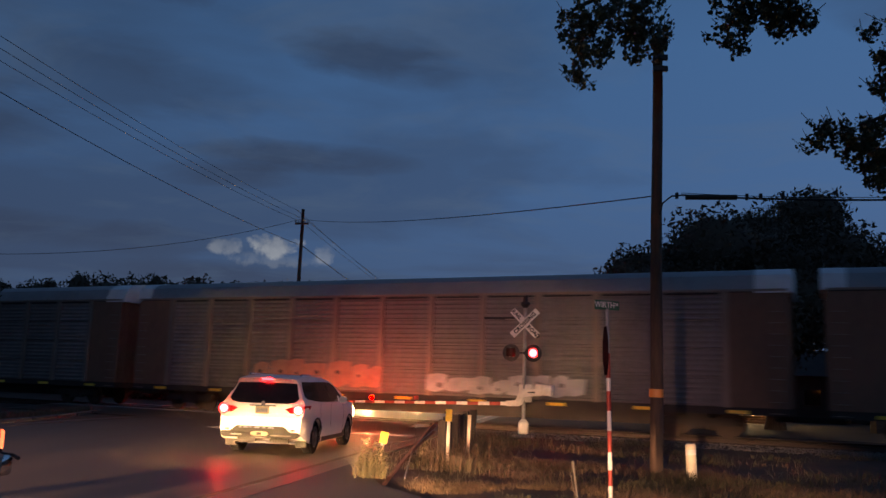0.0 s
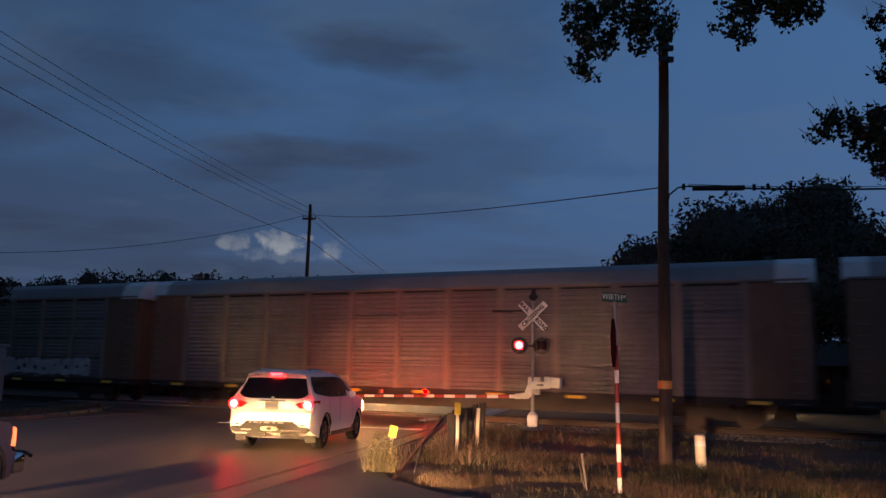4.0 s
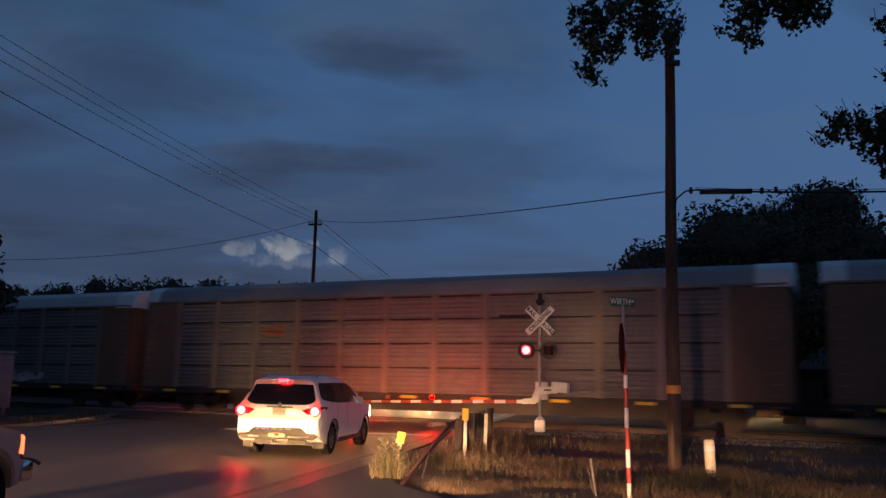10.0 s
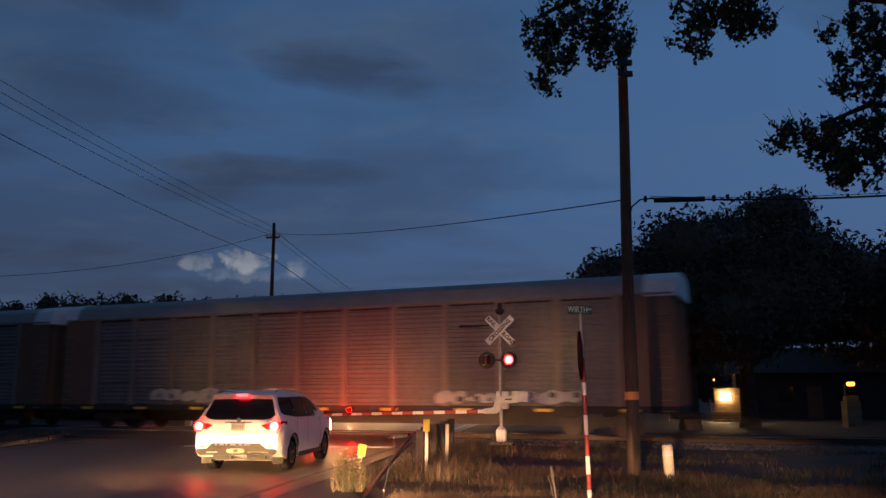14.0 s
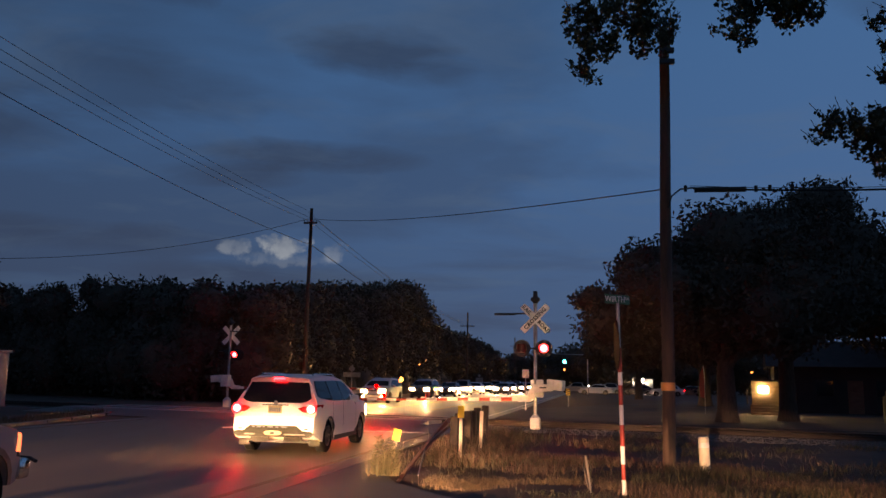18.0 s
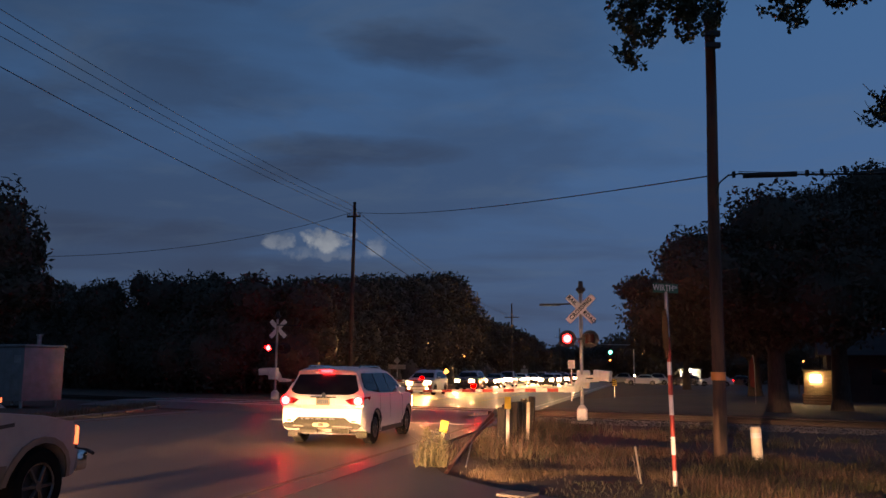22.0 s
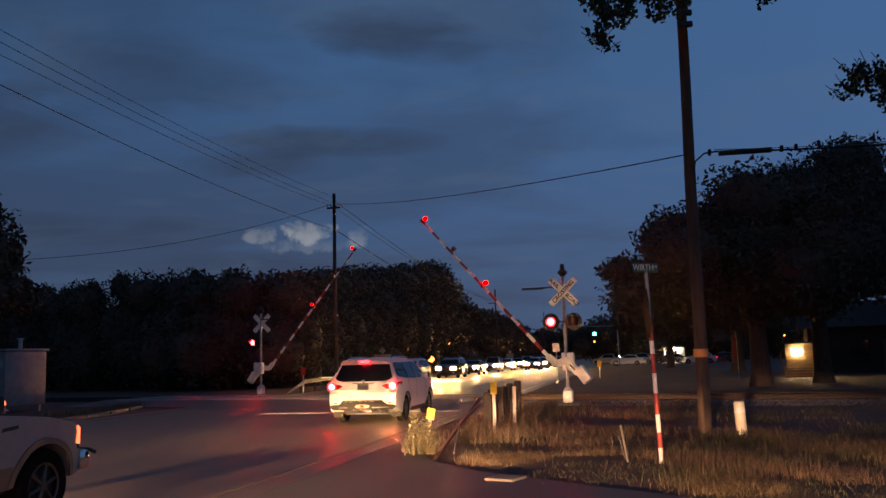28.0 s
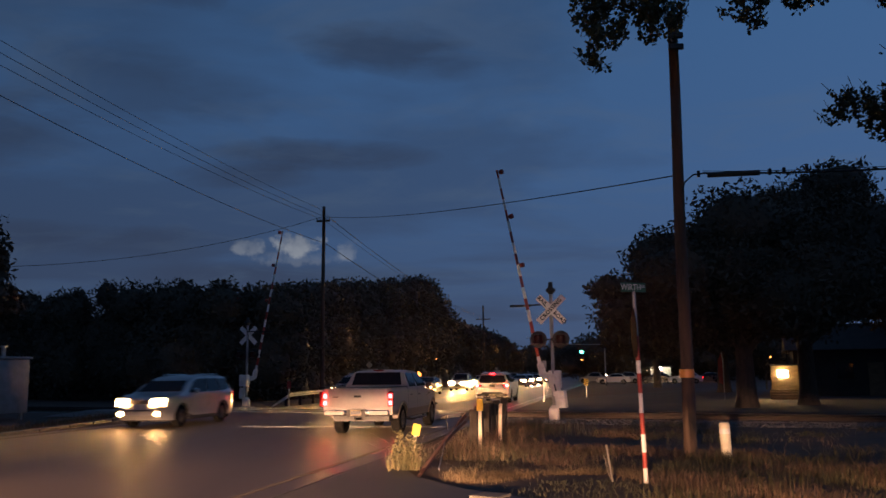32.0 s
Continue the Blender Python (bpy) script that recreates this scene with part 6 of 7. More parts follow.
bm = soft_box((-0.02, -0.025, 2.80), (0.02, 0.025, 2.90), 0.008, 1)
part("bracket", bm, "galv", sp)

bol = thing("bollard", "cream painted pipe bollard on the verge", "bollard", at=Matrix.Translation((5.15, 16.27, 0)) @ pose(0, 0, 0, 0, -2.0, 0))
bm = bmesh.new()
tube(bm, (0, 0, -0.2), (0, 0, 0.63), 0.10, seg=22)
part("pipe", bm, "pvc", bol, smooth=40)
bm = bmesh.new()
tube(bm, (0, 0, 0.631), (0, 0, 0.665), 0.104, 0.085, seg=22)
part("cap", bm, "pvc", bol, smooth=40)
bm = bmesh.new()
tube(bm, (0, 0, 0.46), (0, 0, 0.56), 0.102, seg=22, caps=False)
bmesh.ops.solidify(bm, geom=bm.faces[:], thickness=0.002)
part("band", bm, "white_sheet", bol, smooth=40)

# ---------------------------------------------------------------- trees
trng = np.random.default_rng(5)


def leaf_cloud(lobes, count, size, flat=0.7, shell_in=0.6):
    """Leaf faces scattered in lobes (x, y, z, rx, ry, rz), denser to the outside. Returns verts, faces."""
    vol = np.array([l[3] * l[4] + l[4] * l[5] + l[3] * l[5] for l in lobes])
    pick = trng.choice(len(lobes), count, p=vol / vol.sum())
    L = np.array(lobes)[pick]
    d = trng.normal(size=(count, 3))
    d /= np.linalg.norm(d, axis=1)[:, None]
    lump = 1 + 0.16 * np.sin(d[:, 0] * 7 + L[:, 0] * 3) * np.sin(d[:, 1] * 6 + L[:, 2] * 2) + 0.10 * np.sin(d[:, 2] * 13 + L[:, 1]) * np.cos(d[:, 0] * 11)
    r = (shell_in + (1.06 - shell_in) * trng.random(count) ** 0.6) * lump
    c = L[:, :3] + d * r[:, None] * L[:, 3:]
    a, b = trng.normal(size=(count, 3)), trng.normal(size=(count, 3))
    a /= np.linalg.norm(a, axis=1)[:, None]
    b -= a * (a * b).sum(1)[:, None]
    b /= np.linalg.norm(b, axis=1)[:, None]
    s = size * (0.55 + 0.9 * trng.random(count))[:, None]
    quad = np.stack([c - a * s, c + b * s * flat * 0.6 - a * s * 0.1, c + a * s, c - b * s * flat * 0.6 + a * s * 0.15], 1)
    return quad.reshape(-1, 3), np.arange(4 * count).reshape(-1, 4)


def core_of(bm, lobes, shrink):
    for x, y, z, rx, ry, rz in lobes:
        r = bmesh.ops.create_icosphere(bm, subdivisions=2, radius=1.0)
        for v in r["verts"]:
            k = 1 + 0.22 * noise.noise(v.co * 2.3 + Vector((x, y, z)))
            v.co = Vector((x + v.co.x * rx * shrink * k, y + v.co.y * ry * shrink * k, z + v.co.z * rz * shrink * k))


def tree(label, at, trunk, lobes, leaves, size, r0=0.3, mat_leaf="far_leaf", core=0.78, group="", name="tree"):
    t = thing(name, label, "tree", group=group, at=Matrix.Translation(at))
    bm = bmesh.new()
    fork = Vector((0, 0, trunk))
    tube(bm, (0, 0, -0.2), (0.03, 0.02, 0.5), r0 * 1.35, r0, seg=12)
    tube(bm, (0.03, 0.02, 0.5), fork, r0, r0 * 0.8, seg=12)
    part("trunk", bm, "bark", t, smooth=60)
    for x, y, z, rx, ry, rz in lobes[:6]:
        bm = bmesh.new()
        p = Vector((x, y, z))
        q = fork.lerp(p, 0.5) + Vector((0, 0, 0.25 * (z - trunk) * 0.3))
        tube(bm, fork - Vector((0, 0, 0.2)), q, r0 * 0.5, r0 * 0.32, seg=8)
        tube(bm, q, p, r0 * 0.32, r0 * 0.12, seg=8)
        part("limb", bm, "bark", t, smooth=60)
    v, f = leaf_cloud(lobes, leaves, size)
    crown = part("crown", raw("crown", v.tolist(), f.tolist(), mat_leaf), "", t)
    crown["kind"] = "stuff"
    if core:
        bm = bmesh.new()
        core_of(bm, lobes, core)
        inner = part("inner_crown", bm, mat_leaf, t, smooth=180)
        inner["kind"] = "stuff"
    return t


def broad_lobes(r, z0, z1, n, seed):
    q = random.Random(seed)
    out = [(0, 0, (z0 + z1) / 2, r * 0.72, r * 0.72, (z1 - z0) * 0.5)]
    for k in range(n):
        a = 2 * math.pi * k / n + q.uniform(-0.3, 0.3)
        d = r * q.uniform(0.45, 0.75)
        h = z0 + (z1 - z0) * q.uniform(0.25, 0.75)
        s = r * q.uniform(0.28, 0.45)
        out.append((d * math.cos(a), d * math.sin(a), h, s, s, s * q.uniform(0.6, 0.85)))
    return out


# live oaks beyond the track, to the right of the crossing
tree("spreading dark live oak beyond the track", Vector((13.2, 38.4, 0)), 2.6, broad_lobes(6.0, 2.9, 8.4, 11, 1) + [(-4.6, 1.0, 4.4, 2.0, 2.0, 1.2), (-5.6, 2.0, 5.6, 1.2, 1.2, 0.7), (-2.5, 2, 7.2, 2.2, 2.2, 1.5), (0.6, 2.5, 8.8, 1.9, 1.9, 1.2)], 42000, 0.13, 0.45, group="oaks beyond the track")
tree("large dark live oak beyond the track", Vector((16.9, 40.6, 0)), 3.0, broad_lobes(6.4, 3.4, 10.4, 11, 2) + [(3.2, 2.6, 11.0, 2.2, 2.2, 1.5), (1.0, 3.0, 9.8, 2.2, 2.2, 1.6)], 42000, 0.13, 0.42, group="oaks beyond the track")
tree("large dark live oak beyond the track", Vector((26.5, 41.5, 0)), 3.0, broad_lobes(7.0, 2.6, 9.8, 10, 3), 28000, 0.15, 0.5, group="oaks beyond the track")
tree("dark broad tree beside the far lot", Vector((36.0, 52, 0)), 3.0, broad_lobes(8.5, 1.8, 12.0, 9, 4), 9000, 0.32, 0.5, group="oaks beyond the track")
tree("dark broad tree beside the far lot", Vector((21.0, 66, 0)), 3.0, broad_lobes(8.0, 3.2, 10.5, 9, 14), 9000, 0.32, 0.5, group="oaks beyond the track")
tree("dark broad tree beside the far road", rd(4, 92), 3.0, broad_lobes(6.5, 3.0, 9.2, 8, 15), 6000, 0.32, 0.4, group="oaks beyond the track")
# hedge of trees beyond the track, to the left
q = random.Random(3)
for k in range(12):
    s = -64 + k * 3.7
    p = tk(s + q.uniform(-0.6, 0.6), 15 + q.uniform(-1, 2.0))
    h = 8.7 + q.uniform(-0.7, 0.5) - (0.4 if k > 10 else 0)
    r = q.uniform(2.9, 3.7)
    lobes = [(0, 0, h * 0.45, r, r * 0.9, h * 0.42), (q.uniform(-1, 1), -1.0, h * 0.75, r * 0.62, r * 0.6, h * 0.22), (q.uniform(-1.6, 1.6), -r * 0.5, h * 0.3, r * 0.7, r * 0.5, h * 0.28), (q.uniform(-1.8, 1.8), -0.4, h * 0.86, r * 0.3, r * 0.3, h * 0.13)]
    tree("dense dark tree in the row beyond the track", p, 1.6, lobes, 6500, 0.17, 0.2, group="row of trees beyond the track")
# tall vine-grown row along the far road
for k in range(19):
    v = 59 + k * 3.9 + (k > 14) * (k - 14) * 14
    h = (1.75 + 0.116 * v) if v < 114 else 10.6 - 0.012 * (v - 118)
    r = 3.5 + 0.018 * (v - 59)
    p = rd(-25.2 - q.uniform(0, 1.2), v)
    lobes = [(0, 0, h * 0.46, r, r, h * 0.46), (q.uniform(-1, 1), q.uniform(-1, 1), h * 0.80, r * 0.66, r * 0.66, h * 0.2), (r * 0.5, q.uniform(-1, 1), h * 0.4, r * 0.6, r * 0.6, h * 0.33)]
    tree("tall vine-grown dark tree along the far road", p, 1.8, lobes, 6800, 0.19 + 0.0015 * (v - 66), 0.22, group="trees along the far road")
for k in range(7):
    tree("far dark tree beside the road", rd(2 + 3 * (k % 2) + 0.02 * k, 135 + 26 * k), 2.5, broad_lobes(6.5, 0.2, 10.0, 6, 20 + k), 2600, 0.45, 0.3, group="trees along the far road")
for k in range(13):
    tree("far dark tree behind the lot", Vector((27 + 8.5 * k, 152 - 3.6 * k, 0)), 2.0, broad_lobes(7.5, -0.6, 9.2, 6, 40 + k), 2400, 0.42, 0.3, group="trees behind the lot")
for k in range(9):
    tree("distant dark tree at the end of the road", rd(-42 + 9.5 * k + 3 * (k % 2), 296 + 14 * (k % 3)), 2.5, broad_lobes(8.5, -0.5, 11.5 + (k % 4), 6, 60 + k), 2400, 0.7, 0.35, group="trees along the far road")
lobes = [(*tk(-72 + 2.6 * k, 17.5 + q.uniform(-1, 1), 0.7), 2.3, 1.8, 1.9 + q.uniform(0, 0.9)) for k in range(18)] + [(*rd(-23.5 - q.uniform(0, 1), 58 + 3.2 * k, 0.7), 2.0, 2.4, 2.2 + q.uniform(0, 1)) for k in range(22)]
v, f = leaf_cloud(lobes, 26000, 0.17)
tagged(new("undergrowth", raw("undergrowth", v.tolist(), f.tolist(), "far_leaf")), "dense dark undergrowth below the trees", "undergrowth", kind="stuff")
bm = bmesh.new()
core_of(bm, lobes, 0.85)
solid("undergrowth", bm, "far_leaf", "dark inner mass of the undergrowth", "undergrowth", kind="stuff", smooth=180)
tree("dark tree beside the metal equipment cabinet", Vector((-22.9, 37.6, 0)), 2.2, broad_lobes(3.0, 3.0, 10.2, 8, 9), 9000, 0.17, 0.25)

# oak that overhangs the verge: its trunk stands right of the side street
OAK = Vector((10.8, 8.6, 0))
oak = thing("oak_tree", "oak with leafy boughs that overhang the verge", "tree", at=Matrix.Translation(OAK))
bm = bmesh.new()
tube(bm, (0, 0, -0.2), (0.0, 0.0, 0.7), 0.52, 0.36, seg=14)
tube(bm, (0, 0, 0.7), (-0.15, 0.1, 3.4), 0.36, 0.30, seg=14)
tube(bm, (-0.15, 0.1, 3.4), (0.2, 0.3, 6.0), 0.30, 0.2, seg=12)
tube(bm, (0.2, 0.3, 6.0), (0.3, 0.0, 9.0), 0.2, 0.06, seg=10)
part("trunk", bm, "bark", oak, smooth=60)


def bough(points, r0):
    """A limb from the trunk; returns its points."""
    bm = bmesh.new()
    pts = [Vector(p) - OAK for p in points]
    for k, (a, b) in enumerate(zip(pts, pts[1:])):
        n = len(pts) - 1
        tube(bm, a, b, r0 * (1 - 0.85 * k / n), r0 * (1 - 0.85 * (k + 1) / n), seg=8)
    part("bough", bm, "bark", oak, smooth=60)


bough([(10.65, 8.7, 3.3), (9.0, 9.6, 5.6), (6.8, 10.4, 7.0), (4.6, 10.9, 7.5), (2.6, 11.0, 7.3), (1.9, 11.0, 6.9)], 0.16)
bough([(10.65, 8.7, 3.2), (9.4, 10.4, 5.0), (8.2, 11.8, 6.0), (7.3, 12.2, 6.1), (6.4, 12.0, 5.7)], 0.12)
bough([(6.8, 10.4, 7.0), (5.2, 10.5, 7.2), (4.2, 10.5, 7.0), (4.0, 10.5, 6.5)], 0.07)


def spray(lobes, twigs, seed, leaves=26, size=0.042):
    """Hanging leafy twigs: thin stems that droop inside lobes, leaves set along each."""
    g = random.Random(seed)
    lv, lf = [], []
    for _ in range(twigs):
        x, y, z, rx, ry, rz = g.choices(lobes, [l[3] * l[5] for l in lobes])[0]
        while True:
            d = Vector((g.uniform(-1, 1), g.uniform(-1, 1), g.uniform(-1, 1)))
            if d.length < 1:
                break
        tip = Vector((x + d.x * rx, y + d.y * ry, z + d.z * rz)) - OAK
        n = g.randint(leaves // 2, leaves)
        run = Vector((g.uniform(-0.2, 0.2), g.uniform(-0.2, 0.2), g.uniform(0.08, 0.22)))
        for k in range(n):
            f = k / n
            c = tip + run * f + Vector((g.gauss(0, 0.035), g.gauss(0, 0.035), g.gauss(0, 0.035)))
            a = Vector((g.gauss(0, 1), g.gauss(0, 1), g.gauss(0, 1) - 0.4)).normalized()
            b = a.orthogonal()
            b.rotate(Matrix.Rotation(g.uniform(0, 6.28), 3, a))
            s = size * g.uniform(0.6, 1.25)
            i = len(lv)
            h = a.cross(b) * s * 0.15
            lv += [c - a * s, c - a * s * 0.3 + b * s * 0.55 + h, c + a * s * 0.5 + b * s * 0.42 + h, c + a * s, c + a * s * 0.5 - b * s * 0.42 + h, c - a * s * 0.3 - b * s * 0.55 + h]
            lf += [(i, i + 1, i + 2, i + 3), (i, i + 3, i + 4, i + 5)]
        bm_t = stems
        pipe(bm_t, [tip - run * 0.1, tip + run * 0.5, tip + run * 1.3 + Vector((0, 0, 0.05))], 0.005, 4)
    ob = part("foliage", raw("foliage", lv, lf, "leaf"), "", oak, "small dark oak leaves")
    ob["kind"] = "stuff"


stems = bmesh.new()
spray([(2.55, 11.0, 6.75, 0.62, 0.5, 0.36), (2.12, 11.0, 6.25, 0.34, 0.35, 0.28), (2.02, 11.0, 5.86, 0.16, 0.2, 0.20), (2.9, 11.1, 6.45, 0.34, 0.35, 0.30), (1.95, 11.0, 6.62, 0.28, 0.3, 0.22), (3.2, 11.4, 6.66, 0.13, 0.2, 0.16)], 170, 1, 24, 0.036)
spray([(4.3, 10.5, 6.72, 0.62, 0.4, 0.22), (3.95, 10.5, 6.42, 0.28, 0.3, 0.22), (4.0, 10.5, 6.17, 0.12, 0.2, 0.13), (4.75, 10.5, 6.55, 0.28, 0.3, 0.16)], 105, 2, 24, 0.036)
spray([(6.45, 12.0, 5.35, 0.40, 0.5, 0.34), (5.95, 12.0, 5.50, 0.34, 0.3, 0.15), (5.7, 12.0, 5.34, 0.20, 0.2, 0.07), (6.75, 12.1, 5.0, 0.30, 0.4, 0.28)], 100, 3, 24, 0.036)
spray([(7.25, 12.3, 5.62, 0.6, 0.6, 0.50), (6.85, 12.3, 7.30, 0.18, 0.3, 0.10), (7.2, 12.4, 5.1, 0.5, 0.5, 0.40), (8.1, 12.3, 5.7, 0.7, 0.7, 0.6), (7.45, 12.3, 6.65, 0.55, 0.6, 0.65), (7.6, 12.3, 7.5, 0.55, 0.6, 0.5)], 320, 4, 24, 0.04)
spray([(8.8, 11.0, 7.0, 1.8, 1.6, 1.1), (11.0, 8.6, 7.6, 2.4, 2.4, 1.6), (9.0, 9.0, 8.4, 2.2, 2.0, 1.0)], 420, 5, 20, 0.07)
part("twig_mass", stems, "bark", oak)["kind"] = "stuff"

# ---------------------------------------------------------------- grass and weeds


def blades(name, label, material, count, place, hmin, hmax, wide, seed, lean=0.35):
    g = np.random.default_rng(seed)
    pts = place(g, count)
    n = len(pts)
    h = g.uniform(hmin, hmax, n) * pts[:, 3]
    az = g.uniform(0, 2 * np.pi, n)
    w = wide * g.uniform(0.6, 1.3, n)
    side = np.stack([np.cos(az), np.sin(az), np.zeros(n)], 1)
    bend = np.stack([-np.sin(az), np.cos(az), np.zeros(n)], 1) * (h * lean * g.normal(0.2, 0.8, n))[:, None]
    base = pts[:, :3]
    up = np.array([0, 0, 1.0])
    v = np.stack([base - side * w[:, None], base + side * w[:, None], base + bend * 0.35 + up * (h * 0.55)[:, None] + side * w[:, None] * 0.7,
                  base + bend * 0.35 + up * (h * 0.55)[:, None] - side * w[:, None] * 0.7, base + bend + up * h[:, None]], 1).reshape(-1, 3)
    i = np.arange(n) * 5
    faces = np.stack([i, i + 1, i + 2, i + 3], 1).tolist() + np.stack([i + 3, i + 2, i + 4], 1).tolist()
    ob = new(name, raw(name, v.tolist(), faces, material))
    tagged(ob, label, "grass", kind="stuff")


def in_verge(x, y):
    """Inside the verge right of the side street's mouth and before the track."""
    u = x * math.cos(ROAD) - y * math.sin(ROAD)
    if u < -3.7 or y > 33:
        return False
    n = -(x - TRACK_AT.x) * math.sin(TRACK) + (y - TRACK_AT.y) * math.cos(TRACK)
    if n > -3.2:
        return False
    for a, b in zip(edge, edge[1:]):
        if a.x <= x <= b.x:
            return y > a.y + (b.y - a.y) * (x - a.x) / (b.x - a.x) + 0.06
    if x < 0.15:
        return y > 12.6 + (0.15 - x) * 1.9
    return y > 5.6 - 0.55 * (x - 9)


def tufts(x0, x1, y0, y1, clump, spread, patch=0.0, seed=1):
    def place(g, count):
        k = count // clump
        out = []
        while len(out) < k:
            x, y = g.uniform(x0, x1), g.uniform(y0, y1)
            if not in_verge(x, y):
                continue
            p = noise.noise((x * 0.55 + seed, y * 0.55, 0.3))
            if p < patch:
                continue
            out.append((x, y, -0.03, 0.6 + 0.8 * max(0, p) + 0.3 * g.random()))
        c = np.repeat(np.array(out), clump, 0)
        c[:, :2] += g.normal(0, spread, (len(c), 2))
        return c
    return place


blades("dry_grass", "dry straw-coloured grass on the verge", "grass_dry", 34000, tufts(0.0, 14, 8.5, 14.6, 24, 0.13, 0.12, 1), 0.03, 0.15, 0.0035, 1, 2.4)
blades("short_grass", "short green grass on the verge", "grass_green", 24000, tufts(0, 16, 8.5, 16.5, 12, 0.16, -0.05, 5), 0.02, 0.08, 0.005, 2, 2.0)
blades("dry_grass", "dry grass beside the ballast", "grass_dry", 1300, tufts(0.5, 20, 14, 27, 14, 0.18, 0.26, 9), 0.05, 0.16, 0.004, 3, 1.3)
blades("weeds", "low rough green weeds across the verge", "grass_green", 7000, tufts(-1.5, 15, 14, 27, 30, 0.28, 0.10, 13), 0.05, 0.22, 0.007, 12, 2.2)


blades("weeds", "rusty brown weeds along the edge of the verge", "grass_rust", 15000, tufts(3.0, 15, 7.5, 14.0, 26, 0.17, 0.10, 21), 0.06, 0.27, 0.0045, 21, 1.2)
blades("weeds", "tall ragged green weeds near the bollard", "grass_green", 9000, tufts(2.5, 15, 10.5, 16.4, 22, 0.20, 0.16, 33), 0.06, 0.24, 0.006, 22, 1.3)
blades("weeds", "rusty low weeds in the ditch", "grass_rust", 7000, tufts(0.0, 6, 14, 24, 24, 0.25, 0.14, 41), 0.05, 0.22, 0.006, 23, 1.6)


def by_guard(g, count):
    v = g.uniform(16.2, 23.5, count)
    u = GU + 0.35 + g.normal(0.15, 0.45, count)
    k = np.sin(v * 3.1) * 0.3 + 0.9
    p = np.array([rd(a, b, -0.02) for a, b in zip(u, v)])
    return np.c_[p, k]


def clump_at(cx, cy, r):
    def place(g, count):
        return np.c_[g.normal(cx, r, count), g.normal(cy, r, count), np.full(count, -0.02), g.uniform(0.6, 1.1, count)]
    return place


blades("weeds", "tall pale weeds along the guardrail", "grass_dry", 700, by_guard, 0.12, 0.55, 0.0045, 4, 1.6)
blades("weeds", "rusty brown weeds along the guardrail", "grass_rust", 1500, by_guard, 0.10, 0.50, 0.006, 24, 1.4)
blades("weeds", "green weeds along the guardrail", "grass_green", 2000, by_guard, 0.06, 0.36, 0.007, 5, 1.8)
blades("weed_clump", "tall pale clump of weeds at the end of the guardrail", "grass_dry", 110, clump_at(-0.86, 15.12, 0.15), 0.3, 0.85, 0.0035, 6, 0.9)
blades("weed_clump", "green clump of weeds at the end of the guardrail", "weed_leaf", 360, clump_at(-0.86, 15.1, 0.14), 0.12, 0.6, 0.007, 7, 1.1)
v, f = leaf_cloud([(-0.96, 15.05, 0.26, 0.17, 0.18, 0.26), (-0.86, 15.15, 0.42, 0.15, 0.18, 0.24), (-1.00, 15.1, 0.56, 0.08, 0.10, 0.14), (-0.74, 15.1, 0.20, 0.18, 0.2, 0.20), (-1.08, 15.0, 0.28, 0.08, 0.12, 0.22), (-0.70, 15.15, 0.40, 0.08, 0.1, 0.18)], 800, 0.028, 0.7, 0.2)
tagged(new("weed_leaves", raw("weed_leaves", v.tolist(), f.tolist(), "weed_leaf")), "small yellow-green leaves of weeds at the guardrail's end", "weeds", kind="stuff")
blades("weed_clump", "dark weeds in the ditch by the signal", "grass_green", 900, clump_at(2.0, 24.5, 0.7), 0.15, 0.45, 0.008, 8, 0.35)


def far_verge(g, count):
    v = g.uniform(16, 33, count)
    u = -18.4 - np.abs(g.normal(0, 0.6, count)) - (np.maximum(0, v - 24) * 0.25)
    return np.c_[np.array([rd(a, b, -0.03) for a, b in zip(u, v)]), 0.5 + 0.5 * np.sin(v * 1.7) ** 2]


blades("dry_grass", "dry grass beyond the road before the track", "grass_dry", 5200, far_verge, 0.12, 0.36, 0.010, 11)

# ---------------------------------------------------------------- beyond the track
# guardrail on the far left
lg = thing("guardrail", "pale guardrail beside the road beyond the track", "guardrail")
part("beam", wbeam([rd(-17.9, 42.0, 0.08), rd(-17.85, 44.2, 0.60), rd(-17.8, 47, 0.66), rd(-17.8, 62, 0.66)], [50, 8, 0, 0]), "galv", lg, smooth=30)
for k in range(9):
    part("post", soft_box((-0.08, -0.08, -0.2), (0.08, 0.08, 0.72), 0.015, 1), "post_wood", lg, m=Matrix.Translation(rd(-18.1, 44.2 + 2.1 * k)))
ob = thing("object_marker", "small red marker on a post beside the road", "marker", at=Matrix.Translation(rd(-17.7, 43.6)))
part("post", soft_box((-0.03, -0.02, -0.1), (0.03, 0.02, 1.1), 0.006, 1), "galv", ob)
part("marker_plate", soft_box((-0.11, -0.03, 0.95), (0.11, -0.02, 1.35), 0.006, 1), "red_sheet", ob)

# equipment cabinet by the track
cab = thing("equipment_cabinet", "grey metal railway equipment cabinet on legs", "cabinet", at=Matrix.Translation((-19.7, 35.0, 0)) @ pose(0, 0, 0, 0, 0, -25))
part("body", soft_box((-1.6, -0.95, 0.25), (1.6, 0.95, 2.45), 0.03), "cabinet_grey", cab, smooth=30)
part("roof", soft_box((-1.68, -1.03, 2.451), (1.68, 1.03, 2.56), 0.03), "cabinet_grey", cab, smooth=30)
part("door", soft_box((-0.2, -0.975, 0.4), (0.85, -0.951, 2.25), 0.01, 1), "cabinet_grey", cab)
part("vent", soft_box((1.0, -0.97, 1.8), (1.4, -0.951, 2.1), 0.005, 1), "galv", cab)
